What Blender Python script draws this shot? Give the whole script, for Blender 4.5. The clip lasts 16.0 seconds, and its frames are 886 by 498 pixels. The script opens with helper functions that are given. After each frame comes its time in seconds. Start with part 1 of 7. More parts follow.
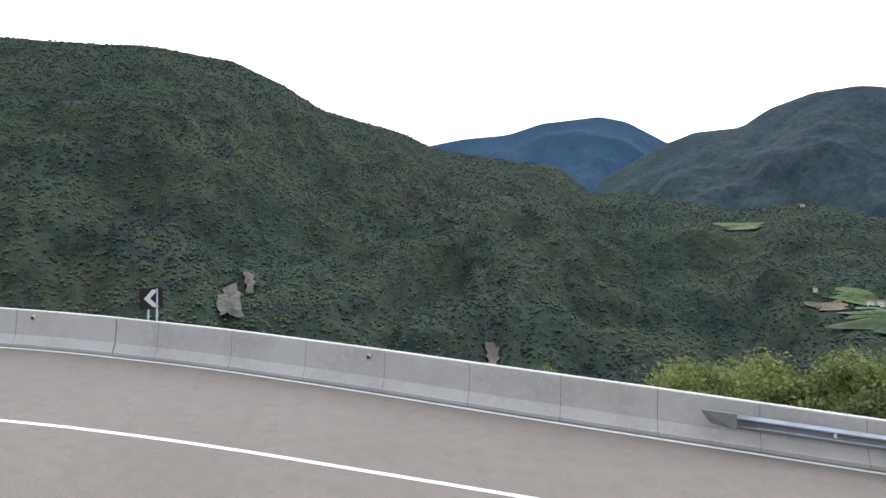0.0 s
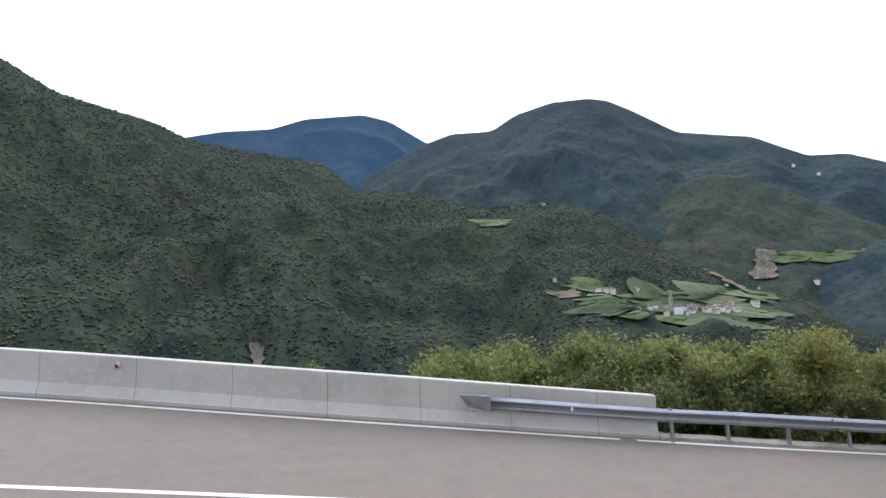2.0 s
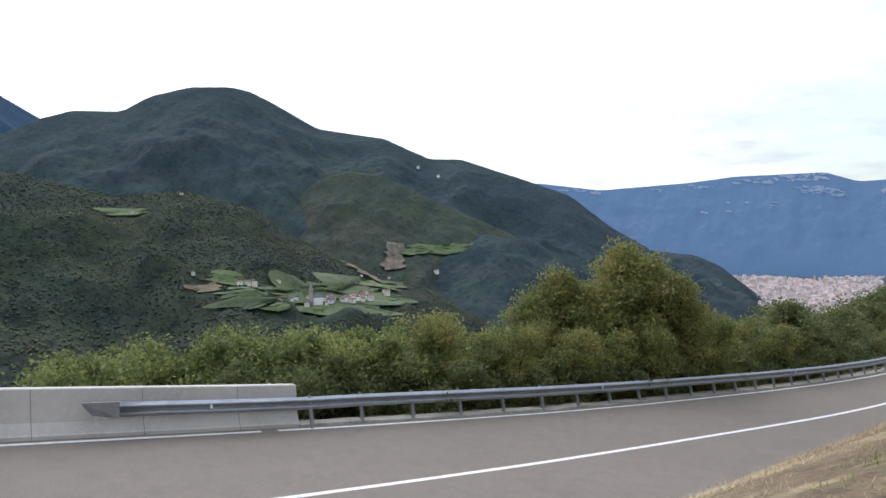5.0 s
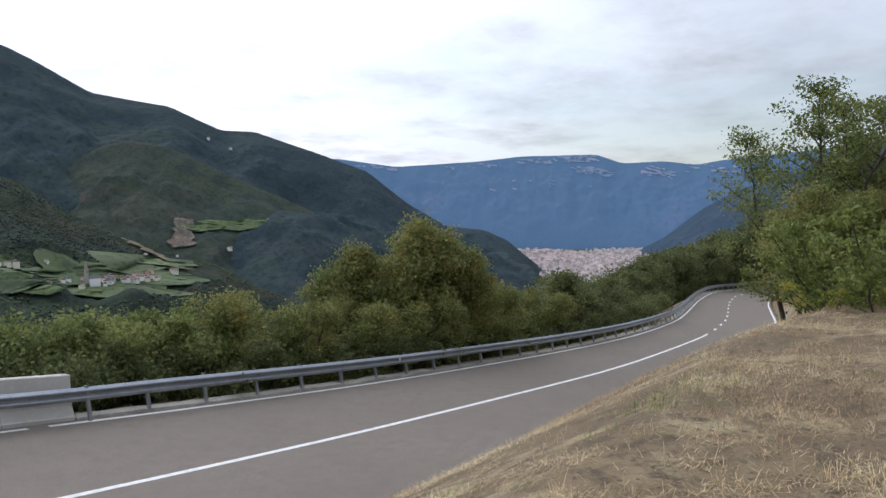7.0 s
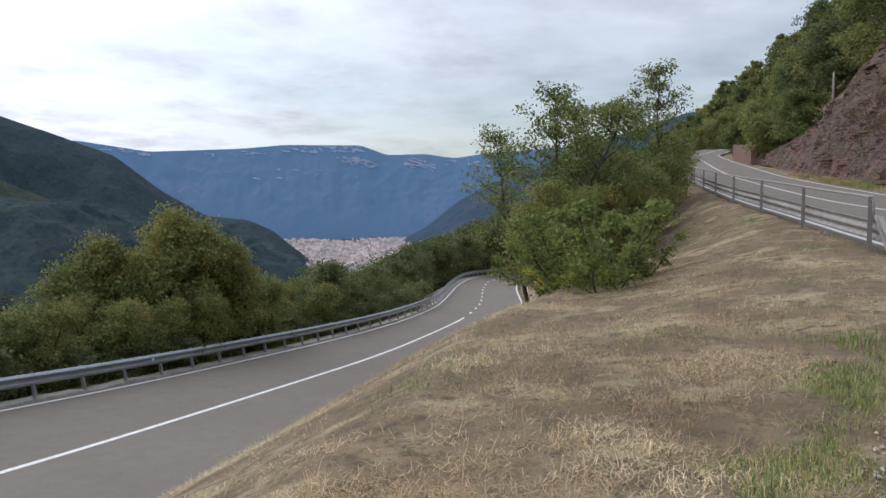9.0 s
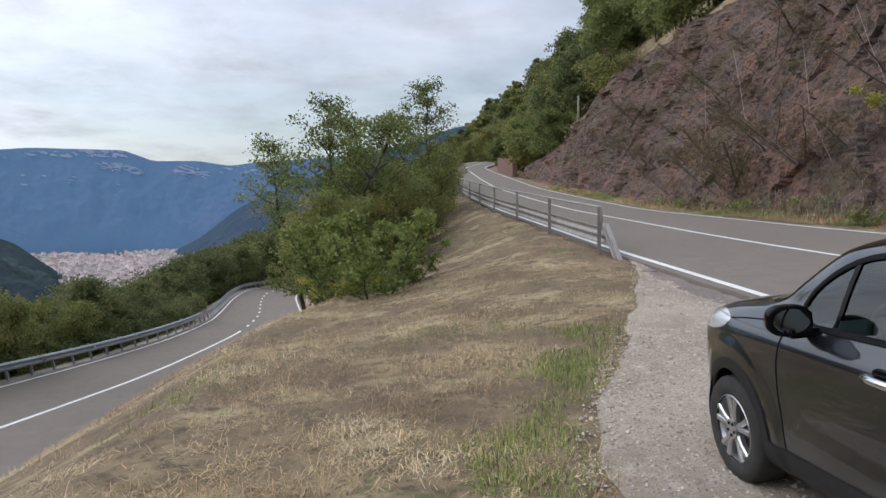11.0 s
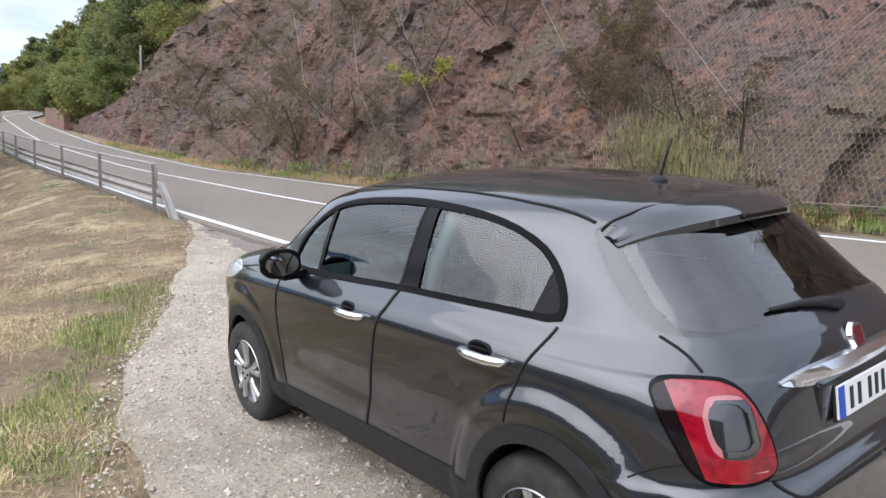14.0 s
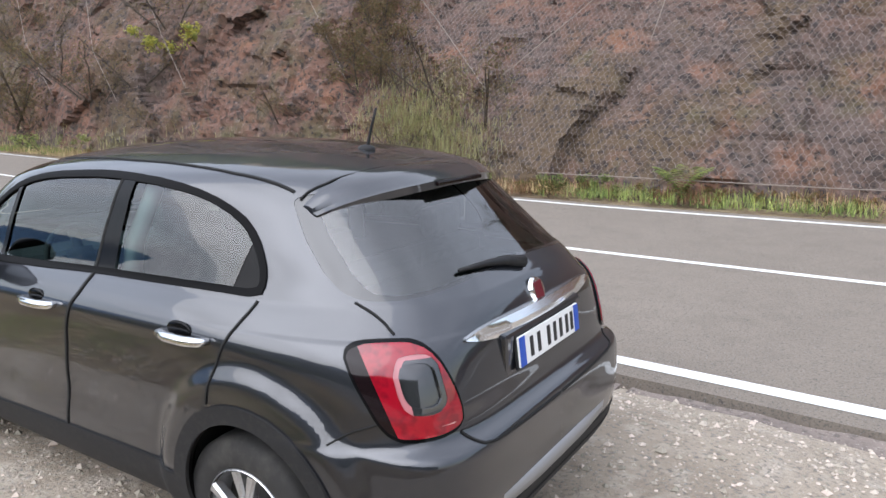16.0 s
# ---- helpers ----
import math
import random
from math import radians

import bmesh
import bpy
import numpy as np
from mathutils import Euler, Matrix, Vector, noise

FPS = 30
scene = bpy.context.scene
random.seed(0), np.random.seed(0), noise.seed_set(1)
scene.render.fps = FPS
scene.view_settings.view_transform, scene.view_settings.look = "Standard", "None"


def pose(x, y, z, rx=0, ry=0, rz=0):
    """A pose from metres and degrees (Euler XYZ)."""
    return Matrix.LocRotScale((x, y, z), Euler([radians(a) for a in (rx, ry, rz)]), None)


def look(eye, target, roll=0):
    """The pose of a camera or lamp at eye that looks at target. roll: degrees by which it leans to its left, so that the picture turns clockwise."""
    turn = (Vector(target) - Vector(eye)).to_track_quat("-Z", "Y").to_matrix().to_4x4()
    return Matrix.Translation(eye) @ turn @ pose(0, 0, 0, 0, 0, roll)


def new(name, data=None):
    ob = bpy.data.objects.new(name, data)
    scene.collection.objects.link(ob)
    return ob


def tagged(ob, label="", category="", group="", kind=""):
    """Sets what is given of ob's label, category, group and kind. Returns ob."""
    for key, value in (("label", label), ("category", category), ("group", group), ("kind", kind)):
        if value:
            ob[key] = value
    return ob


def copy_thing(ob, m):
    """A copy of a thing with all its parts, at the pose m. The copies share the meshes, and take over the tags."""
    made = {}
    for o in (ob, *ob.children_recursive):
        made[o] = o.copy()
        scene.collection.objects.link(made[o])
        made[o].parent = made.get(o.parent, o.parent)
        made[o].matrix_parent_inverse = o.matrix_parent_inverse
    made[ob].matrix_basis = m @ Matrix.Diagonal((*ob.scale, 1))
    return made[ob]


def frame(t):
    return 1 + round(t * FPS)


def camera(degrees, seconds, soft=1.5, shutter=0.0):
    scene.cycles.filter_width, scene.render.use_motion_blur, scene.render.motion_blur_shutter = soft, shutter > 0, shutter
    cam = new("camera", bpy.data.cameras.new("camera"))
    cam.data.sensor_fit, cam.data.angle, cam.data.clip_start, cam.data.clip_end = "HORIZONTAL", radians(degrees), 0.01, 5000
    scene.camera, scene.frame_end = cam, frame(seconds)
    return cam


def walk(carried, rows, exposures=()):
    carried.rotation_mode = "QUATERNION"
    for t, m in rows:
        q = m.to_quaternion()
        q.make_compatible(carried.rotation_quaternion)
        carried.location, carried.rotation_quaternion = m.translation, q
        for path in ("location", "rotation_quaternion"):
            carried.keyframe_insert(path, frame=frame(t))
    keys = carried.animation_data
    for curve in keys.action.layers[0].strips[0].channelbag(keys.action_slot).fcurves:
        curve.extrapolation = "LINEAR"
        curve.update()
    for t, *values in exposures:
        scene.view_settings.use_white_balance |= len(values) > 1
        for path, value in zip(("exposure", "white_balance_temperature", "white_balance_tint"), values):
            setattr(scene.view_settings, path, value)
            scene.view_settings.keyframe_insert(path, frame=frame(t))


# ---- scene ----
# camera and its way
cam = camera(63.8, 16.0, 1.5, 0.0)
PATH = [
    (0, (0.001, -0.001, 1.800), (-0.069, 9.998, 1.917), 0.19),
    (0.5, (0.004, 0.004, 1.799), (0.805, 9.971, 1.894), 0.35),
    (1, (0.008, 0.010, 1.798), (1.430, 9.908, 1.862), 0.23),
    (1.5, (0.009, 0.010, 1.798), (2.137, 9.781, 1.848), -0.25),
    (2, (0.007, 0.009, 1.798), (3.149, 9.503, 1.854), -0.62),
    (2.5, (0.006, 0.010, 1.798), (4.296, 9.043, 1.857), -0.66),
    (3, (0.005, 0.008, 1.798), (5.209, 8.547, 1.836), -0.47),
    (3.5, (0.006, 0.009, 1.797), (5.807, 8.154, 1.795), -0.49),
    (4, (0.007, 0.011, 1.797), (6.334, 7.755, 1.779), -0.23),
    (6.5, (0.015, 0.006, 1.796), (8.501, 5.284, 1.444), -0.66),
    (7, (0.018, 0.007, 1.796), (8.895, 4.589, 1.347), -0.32),
    (7.5, (0.022, 0.007, 1.795), (9.289, 3.727, 1.272), -0.03),
    (8, (0.027, 0.007, 1.794), (9.620, 2.769, 1.213), 0.22),
    (10.5, (-0.311, -0.336, 1.874), (9.669, -0.696, 1.384), -0.50),
    (11, (-0.412, -0.318, 1.841), (9.458, -1.853, 1.366), -0.20),
    (11.5, (-0.445, -0.338, 1.833), (9.120, -3.194, 1.251), 0.55),
    (12, (-0.389, -0.402, 1.778), (8.784, -4.321, 1.076), 1.15),
    (12.5, (-0.418, -0.414, 1.771), (8.294, -5.255, 0.945), 1.16),
    (13, (-0.442, -0.468, 1.773), (7.752, -6.128, 0.863), 0.82),
    (13.5, (-0.500, -0.575, 1.782), (7.257, -6.814, 0.832), 0.71),
    (14, (-0.586, -0.677, 1.772), (6.805, -7.342, 0.801), 0.86),
    (14.5, (-0.659, -0.753, 1.763), (6.185, -7.971, 0.739), 1.06),
    (15, (-0.697, -0.813, 1.764), (5.516, -8.567, 0.638), 1.06),
    (15.5, (-0.726, -0.859, 1.759), (4.836, -9.081, 0.545), 0.74),
    (16, (-0.754, -0.877, 1.754), (4.152, -9.495, 0.468), 0.52),
]
walk(cam, [(t, look(eye, target, roll)) for t, eye, target, roll in PATH],
     [(0.0, 0.84), (2.5, 0.80), (4.2, 0.68), (6.5, 0.22), (8.0, 0.15), (10.5, 0.17), (11.5, 0.30), (13.0, 0.78), (14.0, 0.96), (16.0, 1.02)])

# sky: high thin overcast, brightest over the mountains ahead, and a weak broad sun
world = bpy.data.worlds.new("world")
scene.world = world
world.use_nodes = True
SUN_AZ, SUN_EL = 20.0, 38.0


def build_sky():
    nt = world.node_tree
    nt.nodes.clear()
    n, l = nt.nodes.new, nt.links.new
    out, bg = n("ShaderNodeOutputWorld"), n("ShaderNodeBackground")
    sky = n("ShaderNodeTexSky")
    sky.sky_type = "NISHITA"
    sky.sun_disc = False
    sky.sun_elevation, sky.sun_rotation = radians(SUN_EL), radians(SUN_AZ)
    sky.air_density, sky.dust_density = 1.2, 0.4
    dim = n("ShaderNodeVectorMath")
    dim.operation = "SCALE"
    dim.inputs["Scale"].default_value = 0.10
    l(sky.outputs[0], dim.inputs[0])
    # cloud sheets: noise laid over a flat layer, streaky near the skyline
    tc, sep = n("ShaderNodeTexCoord"), n("ShaderNodeSeparateXYZ")
    l(tc.outputs["Generated"], sep.inputs[0])
    zz = n("ShaderNodeMath")
    zz.operation = "MAXIMUM"
    l(sep.outputs["Z"], zz.inputs[0])
    zz.inputs[1].default_value = 0.0
    add = n("ShaderNodeMath")
    add.operation = "ADD"
    l(zz.outputs[0], add.inputs[0])
    add.inputs[1].default_value = 0.12
    px, py = n("ShaderNodeMath"), n("ShaderNodeMath")
    for m, o in ((px, "X"), (py, "Y")):
        m.operation = "DIVIDE"
        l(sep.outputs[o], m.inputs[0])
        l(add.outputs[0], m.inputs[1])
    com = n("ShaderNodeCombineXYZ")
    l(px.outputs[0], com.inputs[0])
    l(py.outputs[0], com.inputs[1])
    big, small = n("ShaderNodeTexNoise"), n("ShaderNodeTexNoise")
    for tex, sc, de, ro in ((big, 0.55, 6.0, 0.52), (small, 1.7, 8.0, 0.6)):
        tex.inputs["Scale"].default_value = sc
        tex.inputs["Detail"].default_value = de
        tex.inputs["Roughness"].default_value = ro
        l(com.outputs[0], tex.inputs["Vector"])
    mixn = n("ShaderNodeMath")
    mixn.operation = "MULTIPLY_ADD"
    l(small.outputs["Fac"], mixn.inputs[0])
    mixn.inputs[1].default_value = 0.45
    l(big.outputs["Fac"], mixn.inputs[2])
    # the cover is thicker towards the brightest part of the sky
    dot = n("ShaderNodeVectorMath")
    dot.operation = "DOT_PRODUCT"
    l(tc.outputs["Generated"], dot.inputs[0])
    dot.inputs[1].default_value = (math.sin(radians(10)), math.cos(radians(10)), 0.25)
    cover = n("ShaderNodeMath")
    cover.operation = "MULTIPLY_ADD"
    l(dot.outputs["Value"], cover.inputs[0])
    cover.inputs[1].default_value = 0.40
    l(mixn.outputs[0], cover.inputs[2])
    mask = n("ShaderNodeMapRange")
    mask.inputs["From Min"].default_value, mask.inputs["From Max"].default_value = 0.80, 1.12
    mask.inputs["To Min"].default_value, mask.inputs["To Max"].default_value = 0.50, 1.0
    l(cover.outputs[0], mask.inputs["Value"])
    # the clouds themselves: pale grey where thick and far from the sun, white towards it
    lum = n("ShaderNodeMapRange")
    lum.inputs["From Min"].default_value, lum.inputs["From Max"].default_value = 0.25, 1.0
    lum.inputs["To Min"].default_value, lum.inputs["To Max"].default_value = 0.62, 1.20
    l(dot.outputs["Value"], lum.inputs["Value"])
    # brighter overhead, as under any even overcast, and greyer where the sheet is thick
    rise = n("ShaderNodeMath")
    rise.operation = "MULTIPLY_ADD"
    l(zz.outputs[0], rise.inputs[0])
    rise.inputs[1].default_value, rise.inputs[2].default_value = 1.9, 0.75
    grey = n("ShaderNodeMapRange")
    grey.inputs["From Min"].default_value, grey.inputs["From Max"].default_value = 0.42, 0.66
    grey.inputs["To Min"].default_value, grey.inputs["To Max"].default_value = 1.10, 0.74
    l(small.outputs["Fac"], grey.inputs["Value"])
    up1, up2 = n("ShaderNodeMath"), n("ShaderNodeMath")
    for m in (up1, up2):
        m.operation = "MULTIPLY"
    l(lum.outputs[0], up1.inputs[0])
    l(rise.outputs[0], up1.inputs[1])
    l(up1.outputs[0], up2.inputs[0])
    l(grey.outputs[0], up2.inputs[1])
    lum = up2
    white = n("ShaderNodeCombineColor")
    for k, v in (("Red", 0.925), ("Green", 0.97), ("Blue", 1.11)):
        m = n("ShaderNodeMath")
        m.operation = "MULTIPLY"
        l(lum.outputs[0], m.inputs[0])
        m.inputs[1].default_value = v
        l(m.outputs[0], white.inputs[k])
    mix = n("ShaderNodeMix")
    mix.data_type = "RGBA"
    l(mask.outputs[0], mix.inputs["Factor"])
    l(dim.outputs[0], mix.inputs["A"])
    l(white.outputs[0], mix.inputs["B"])
    l(mix.outputs["Result"], bg.inputs["Color"])
    bg.inputs["Strength"].default_value = 1.0
    l(bg.outputs[0], out.inputs["Surface"])


build_sky()
sun = new("sun", bpy.data.lights.new("sun", "SUN"))
sun.data.energy, sun.data.angle, sun.data.color = 0.7, radians(75), (1.0, 0.96, 0.9)
sun.matrix_world = look((0, 0, 50), (-50 * math.sin(radians(SUN_AZ)), -50 * math.cos(radians(SUN_AZ)), 50 - 50 * math.tan(radians(SUN_EL))))


# ---- materials ----
def mat(name, base, rough=0.9, metal=0.0, vary=(), bump=(), coat=0.0, island=0.0, objvar=0.0, spec=0.5):
    """A surface. vary: (scale, colour, low, high, detail) layers of noise mixed over the base; bump: (scale, strength, distance)."""
    m = bpy.data.materials.new(name)
    m.use_nodes = True
    nt = m.node_tree
    b = nt.nodes["Principled BSDF"]
    b.inputs["Roughness"].default_value = rough
    b.inputs["Metallic"].default_value = metal
    b.inputs["Coat Weight"].default_value = coat
    b.inputs["Coat Roughness"].default_value = 0.03
    b.inputs["Specular IOR Level"].default_value = spec
    tc = nt.nodes.new("ShaderNodeTexCoord")
    geo = nt.nodes.new("ShaderNodeNewGeometry")
    last = nt.nodes.new("ShaderNodeRGB")
    last.outputs[0].default_value = (*base, 1)
    last = last.outputs[0]
    for sc, col, lo, hi, de in vary:
        tex = nt.nodes.new("ShaderNodeTexNoise")
        tex.inputs["Scale"].default_value = sc
        tex.inputs["Detail"].default_value = de
        tex.inputs["Roughness"].default_value = 0.6
        nt.links.new(geo.outputs["Position"], tex.inputs["Vector"])
        r = nt.nodes.new("ShaderNodeMapRange")
        r.inputs["From Min"].default_value, r.inputs["From Max"].default_value = lo, hi
        nt.links.new(tex.outputs["Fac"], r.inputs["Value"])
        mx = nt.nodes.new("ShaderNodeMix")
        mx.data_type = "RGBA"
        nt.links.new(r.outputs[0], mx.inputs["Factor"])
        nt.links.new(last, mx.inputs["A"])
        mx.inputs["B"].default_value = (*col, 1)
        last = mx.outputs["Result"]
    for amount, src in ((island, "island"), (objvar, "object")):
        if amount:
            if src == "island":
                rnd = geo.outputs["Random Per Island"]
            else:
                rnd = nt.nodes.new("ShaderNodeObjectInfo").outputs["Random"]
            hsv = nt.nodes.new("ShaderNodeHueSaturation")
            r = nt.nodes.new("ShaderNodeMapRange")
            r.inputs["To Min"].default_value, r.inputs["To Max"].default_value = 1 - amount, 1 + amount
            nt.links.new(rnd, r.inputs["Value"])
            nt.links.new(r.outputs[0], hsv.inputs["Value"])
            h = nt.nodes.new("ShaderNodeMapRange")
            h.inputs["To Min"].default_value, h.inputs["To Max"].default_value = 0.5 + 0.05 * amount, 0.5 - 0.05 * amount
            nt.links.new(rnd, h.inputs["Value"])
            nt.links.new(h.outputs[0], hsv.inputs["Hue"])
            nt.links.new(last, hsv.inputs["Color"])
            last = hsv.outputs[0]
    nt.links.new(last, b.inputs["Base Color"])
    nrm = None
    for sc, st, di in bump:
        tex = nt.nodes.new("ShaderNodeTexNoise")
        tex.inputs["Scale"].default_value = sc
        tex.inputs["Detail"].default_value = 6
        tex.inputs["Roughness"].default_value = 0.65
        nt.links.new(geo.outputs["Position"], tex.inputs["Vector"])
        bp = nt.nodes.new("ShaderNodeBump")
        bp.inputs["Strength"].default_value = st
        bp.inputs["Distance"].default_value = di
        nt.links.new(tex.outputs["Fac"], bp.inputs["Height"])
        if nrm:
            nt.links.new(nrm, bp.inputs["Normal"])
        nrm = bp.outputs[0]
    if nrm:
        nt.links.new(nrm, b.inputs["Normal"])
    return m


ASPHALT = mat("asphalt", (0.205, 0.174, 0.142), 0.9, vary=((0.25, (0.228, 0.194, 0.160), 0.35, 0.65, 4), (2.5, (0.186, 0.158, 0.130), 0.45, 0.75, 5), (60, (0.08, 0.077, 0.073), 0.5, 0.72, 3), (90, (0.3, 0.29, 0.27), 0.62, 0.75, 2)), bump=((25, 0.25, 0.01), (140, 0.6, 0.006)), spec=0.3)
PAINT = mat("road_paint", (0.78, 0.78, 0.75), 0.7, vary=((6, (0.62, 0.61, 0.58), 0.45, 0.7, 5), (45, (0.35, 0.34, 0.32), 0.62, 0.72, 3)), bump=((140, 0.3, 0.004),))
CONCRETE = mat("concrete", (0.55, 0.53, 0.49), 0.9, vary=((0.7, (0.46, 0.44, 0.405), 0.4, 0.65, 5), (9, (0.60, 0.58, 0.54), 0.5, 0.75, 5), (30, (0.3, 0.285, 0.26), 0.66, 0.75, 3)), bump=((40, 0.25, 0.004),))
KERB = mat("kerb_concrete", (0.36, 0.34, 0.30), 0.95, vary=((1.5, (0.24, 0.225, 0.195), 0.4, 0.65, 6), (14, (0.45, 0.43, 0.39), 0.5, 0.7, 4)), bump=((30, 0.5, 0.01),))
STEEL_OLD = mat("weathered_steel", (0.33, 0.315, 0.295), 0.65, 0.3, vary=((4, (0.25, 0.215, 0.19), 0.42, 0.65, 5), (25, (0.40, 0.385, 0.365), 0.5, 0.7, 4)))
STEEL = mat("galvanised_steel", (0.36, 0.39, 0.43), 0.42, 0.75, vary=((3, (0.28, 0.3, 0.34), 0.4, 0.7, 5), (25, (0.42, 0.45, 0.48), 0.5, 0.7, 3)), bump=((50, 0.05, 0.002),))


# ---- mesh tools ----
def mesh_ob(name, verts, faces, material, smooth=False, parent=None, label="", mats=None, index=None):
    me = bpy.data.meshes.new(name)
    v = np.asarray(verts, np.float32).reshape(-1, 3)
    me.from_pydata(v.tolist(), [], faces if isinstance(faces, list) else faces.tolist())
    for m in mats or [material]:
        me.materials.append(m)
    if index is not None:
        me.polygons.foreach_set("material_index", np.asarray(index, np.int32))
    if smooth:
        me.polygons.foreach_set("use_smooth", np.ones(len(me.polygons), bool))
    me.update()
    ob = new(name, me)
    if parent:
        ob.parent = parent
    if label:
        tagged(ob, label)
    return ob


def part(name, bm, material, parent=None, label="", smooth=False):
    """Links a bmesh as one mesh object under a thing or a part."""
    me = bpy.data.meshes.new(name)
    bmesh.ops.recalc_face_normals(bm, faces=bm.faces)
    bm.to_mesh(me)
    bm.free()
    me.materials.append(material)
    if smooth:
        me.polygons.foreach_set("use_smooth", np.ones(len(me.polygons), bool))
    ob = new(name, me)
    if parent:
        ob.parent = parent
    if label:
        tagged(ob, label)
    return ob


def empty(name, m=None):
    ob = new(name)
    if m is not None:
        ob.matrix_world = m
    return ob


def grid_faces(nu, nv, closed=False):
    """Faces of a grid of nu rows of nv points."""
    u, v = np.meshgrid(np.arange(nu - 1), np.arange(nv if closed else nv - 1), indexing="ij")
    w = (v + 1) % nv
    return np.stack([u * nv + v, u * nv + w, (u + 1) * nv + w, (u + 1) * nv + v], -1).reshape(-1, 4)


def box(bm, cx, cy, cz, sx, sy, sz, m=None, bevel=0.0):
    made = bmesh.ops.create_cube(bm, size=1.0)["verts"]
    t = Matrix.Translation((cx, cy, cz)) @ Matrix.Diagonal((sx, sy, sz, 1))
    bmesh.ops.transform(bm, matrix=(m @ t) if m is not None else t, verts=made)
    if bevel:
        bmesh.ops.bevel(bm, geom=list({e for v in made for e in v.link_edges}), offset=bevel, segments=2, affect="EDGES", profile=0.6)
    return bm


def tube(points, radii, sides=8, cap=True):
    """Vertices and faces of a tube along points."""
    pts = [Vector(p) for p in points]
    vs, fs = [], []
    for i, p in enumerate(pts):
        d = (pts[min(i + 1, len(pts) - 1)] - pts[max(i - 1, 0)]).normalized()
        a = d.cross(Vector((0, 0, 1)) if abs(d.z) < 0.9 else Vector((1, 0, 0))).normalized()
        b = d.cross(a)
        for k in range(sides):
            an = 2 * math.pi * k / sides
            vs.append(p + (a * math.cos(an) + b * math.sin(an)) * radii[i])
    for i in range(len(pts) - 1):
        for k in range(sides):
            k2 = (k + 1) % sides
            fs.append((i * sides + k, i * sides + k2, (i + 1) * sides + k2, (i + 1) * sides + k))
    if cap:
        fs.append(tuple(range(sides))[::-1])
        fs.append(tuple((len(pts) - 1) * sides + k for k in range(sides)))
    return vs, fs


def curve(xs, ys):
    """A smooth function through points: linear interpolation, rounded off."""
    xs, ys = np.array(xs, float), np.array(ys, float)

    def f(x, w=2.5):
        x = np.asarray(x, float)
        return sum(np.interp(x + o * w, xs, ys) * k for o, k in ((-1, 0.25), (-0.5, 0.25), (0.5, 0.25), (1, 0.25)))
    return f


TABLES = {}


def fbm(x, y, scale, octaves=4, seed=0.0, z=0.0):
    """Value noise over arrays, about -1 to 1."""
    x, y = np.asarray(x, float) / scale, np.asarray(y, float) / scale
    total, amp = np.zeros(np.broadcast(x, y).shape), 1.0
    if seed not in TABLES:
        TABLES[seed] = np.random.RandomState(int(seed * 7 + 11)).rand(6, 256, 256) * 2 - 1
    for o in range(octaves):
        tab = TABLES[seed][o]
        xi, yi = np.floor(x).astype(int), np.floor(y).astype(int)
        fx, fy = x - xi, y - yi
        fx, fy = fx * fx * (3 - 2 * fx), fy * fy * (3 - 2 * fy)
        g = lambda a, b: tab[(xi + a) % 256, (yi + b) % 256]
        total = total + amp * ((g(0, 0) * (1 - fx) + g(1, 0) * fx) * (1 - fy) + (g(0, 1) * (1 - fx) + g(1, 1) * fx) * fy)
        amp *= 0.5
        x, y = x * 2.03 + 17.3, y * 2.03 + 5.1
    return total / 1.6


# ---- the lie of the road: one hairpin, its lower leg along +y, its upper leg along -y ----
outer_y = curve([-16, -12, -8.4, -4.1, 0.75, 5.7, 9.75, 16, 19.8, 26.8, 32, 38.4, 43.4, 51.6, 60.6, 72, 82, 100, 130], [18.9, 19.0, 18.9, 17.9, 16.2, 14.85, 14.3, 12.75, 12.0, 10.85, 10.1, 9.1, 8.5, 8.15, 8.7, 9.4, 9.3, 4, -12])
outer_z = curve([-16, -12, -8.4, -4.1, 0.75, 5.7, 9.75, 16, 19.8, 26.8, 32, 38.4, 51.6, 60.6, 72, 82, 130], [-0.4, -0.61, -0.92, -1.27, -1.7, -2.15, -2.66, -3.2, -3.54, -4.09, -4.5, -4.9, -5.55, -5.95, -6.3, -6.55, -8.5])
mid_y = curve([-16, -8.3, -5.8, -2.85, 0.5, 7.2, 11.5, 15, 19.2, 24.2, 29.7, 38.7, 46, 56.4, 64.4, 73, 82.7, 100, 130], [13.5, 13.2, 13.0, 12.4, 11.6, 10.45, 9.8, 9.15, 8.5, 7.7, 6.95, 6.1, 5.4, 5.4, 6.1, 6.8, 6.9, 1, -15])
mid_z = curve([-16, -8.3, -2.85, 0.5, 7.2, 11.5, 15, 19.2, 24.2, 29.7, 38.7, 46, 56.4, 64.4, 73, 82.7, 130], [-0.8, -1.22, -1.68, -1.98, -2.64, -3.08, -3.36, -3.69, -4.09, -4.52, -5.1, -5.46, -5.96, -6.24, -6.5, -6.75, -8.6])
near_y = curve([-20, -8, 0.8, 17.5, 23, 33, 46, 59, 76, 94.5, 112, 128, 147, 165, 185], [-2.6, -4.7, -6.35, -7.4, -7.7, -8.2, -9.35, -10.6, -12.9, -15.9, -18.5, -21, -27.4, -34, -44])
near_z = curve([-20, 0.8, 5, 10, 17.5, 23, 33, 46, 59, 76, 94.5, 128, 147, 165, 185], [0.1, 0.17, 0.33, 0.6, 1.0, 1.4, 2.1, 3.1, 4.15, 5.7, 7.25, 10.4, 12.4, 14.4, 16])
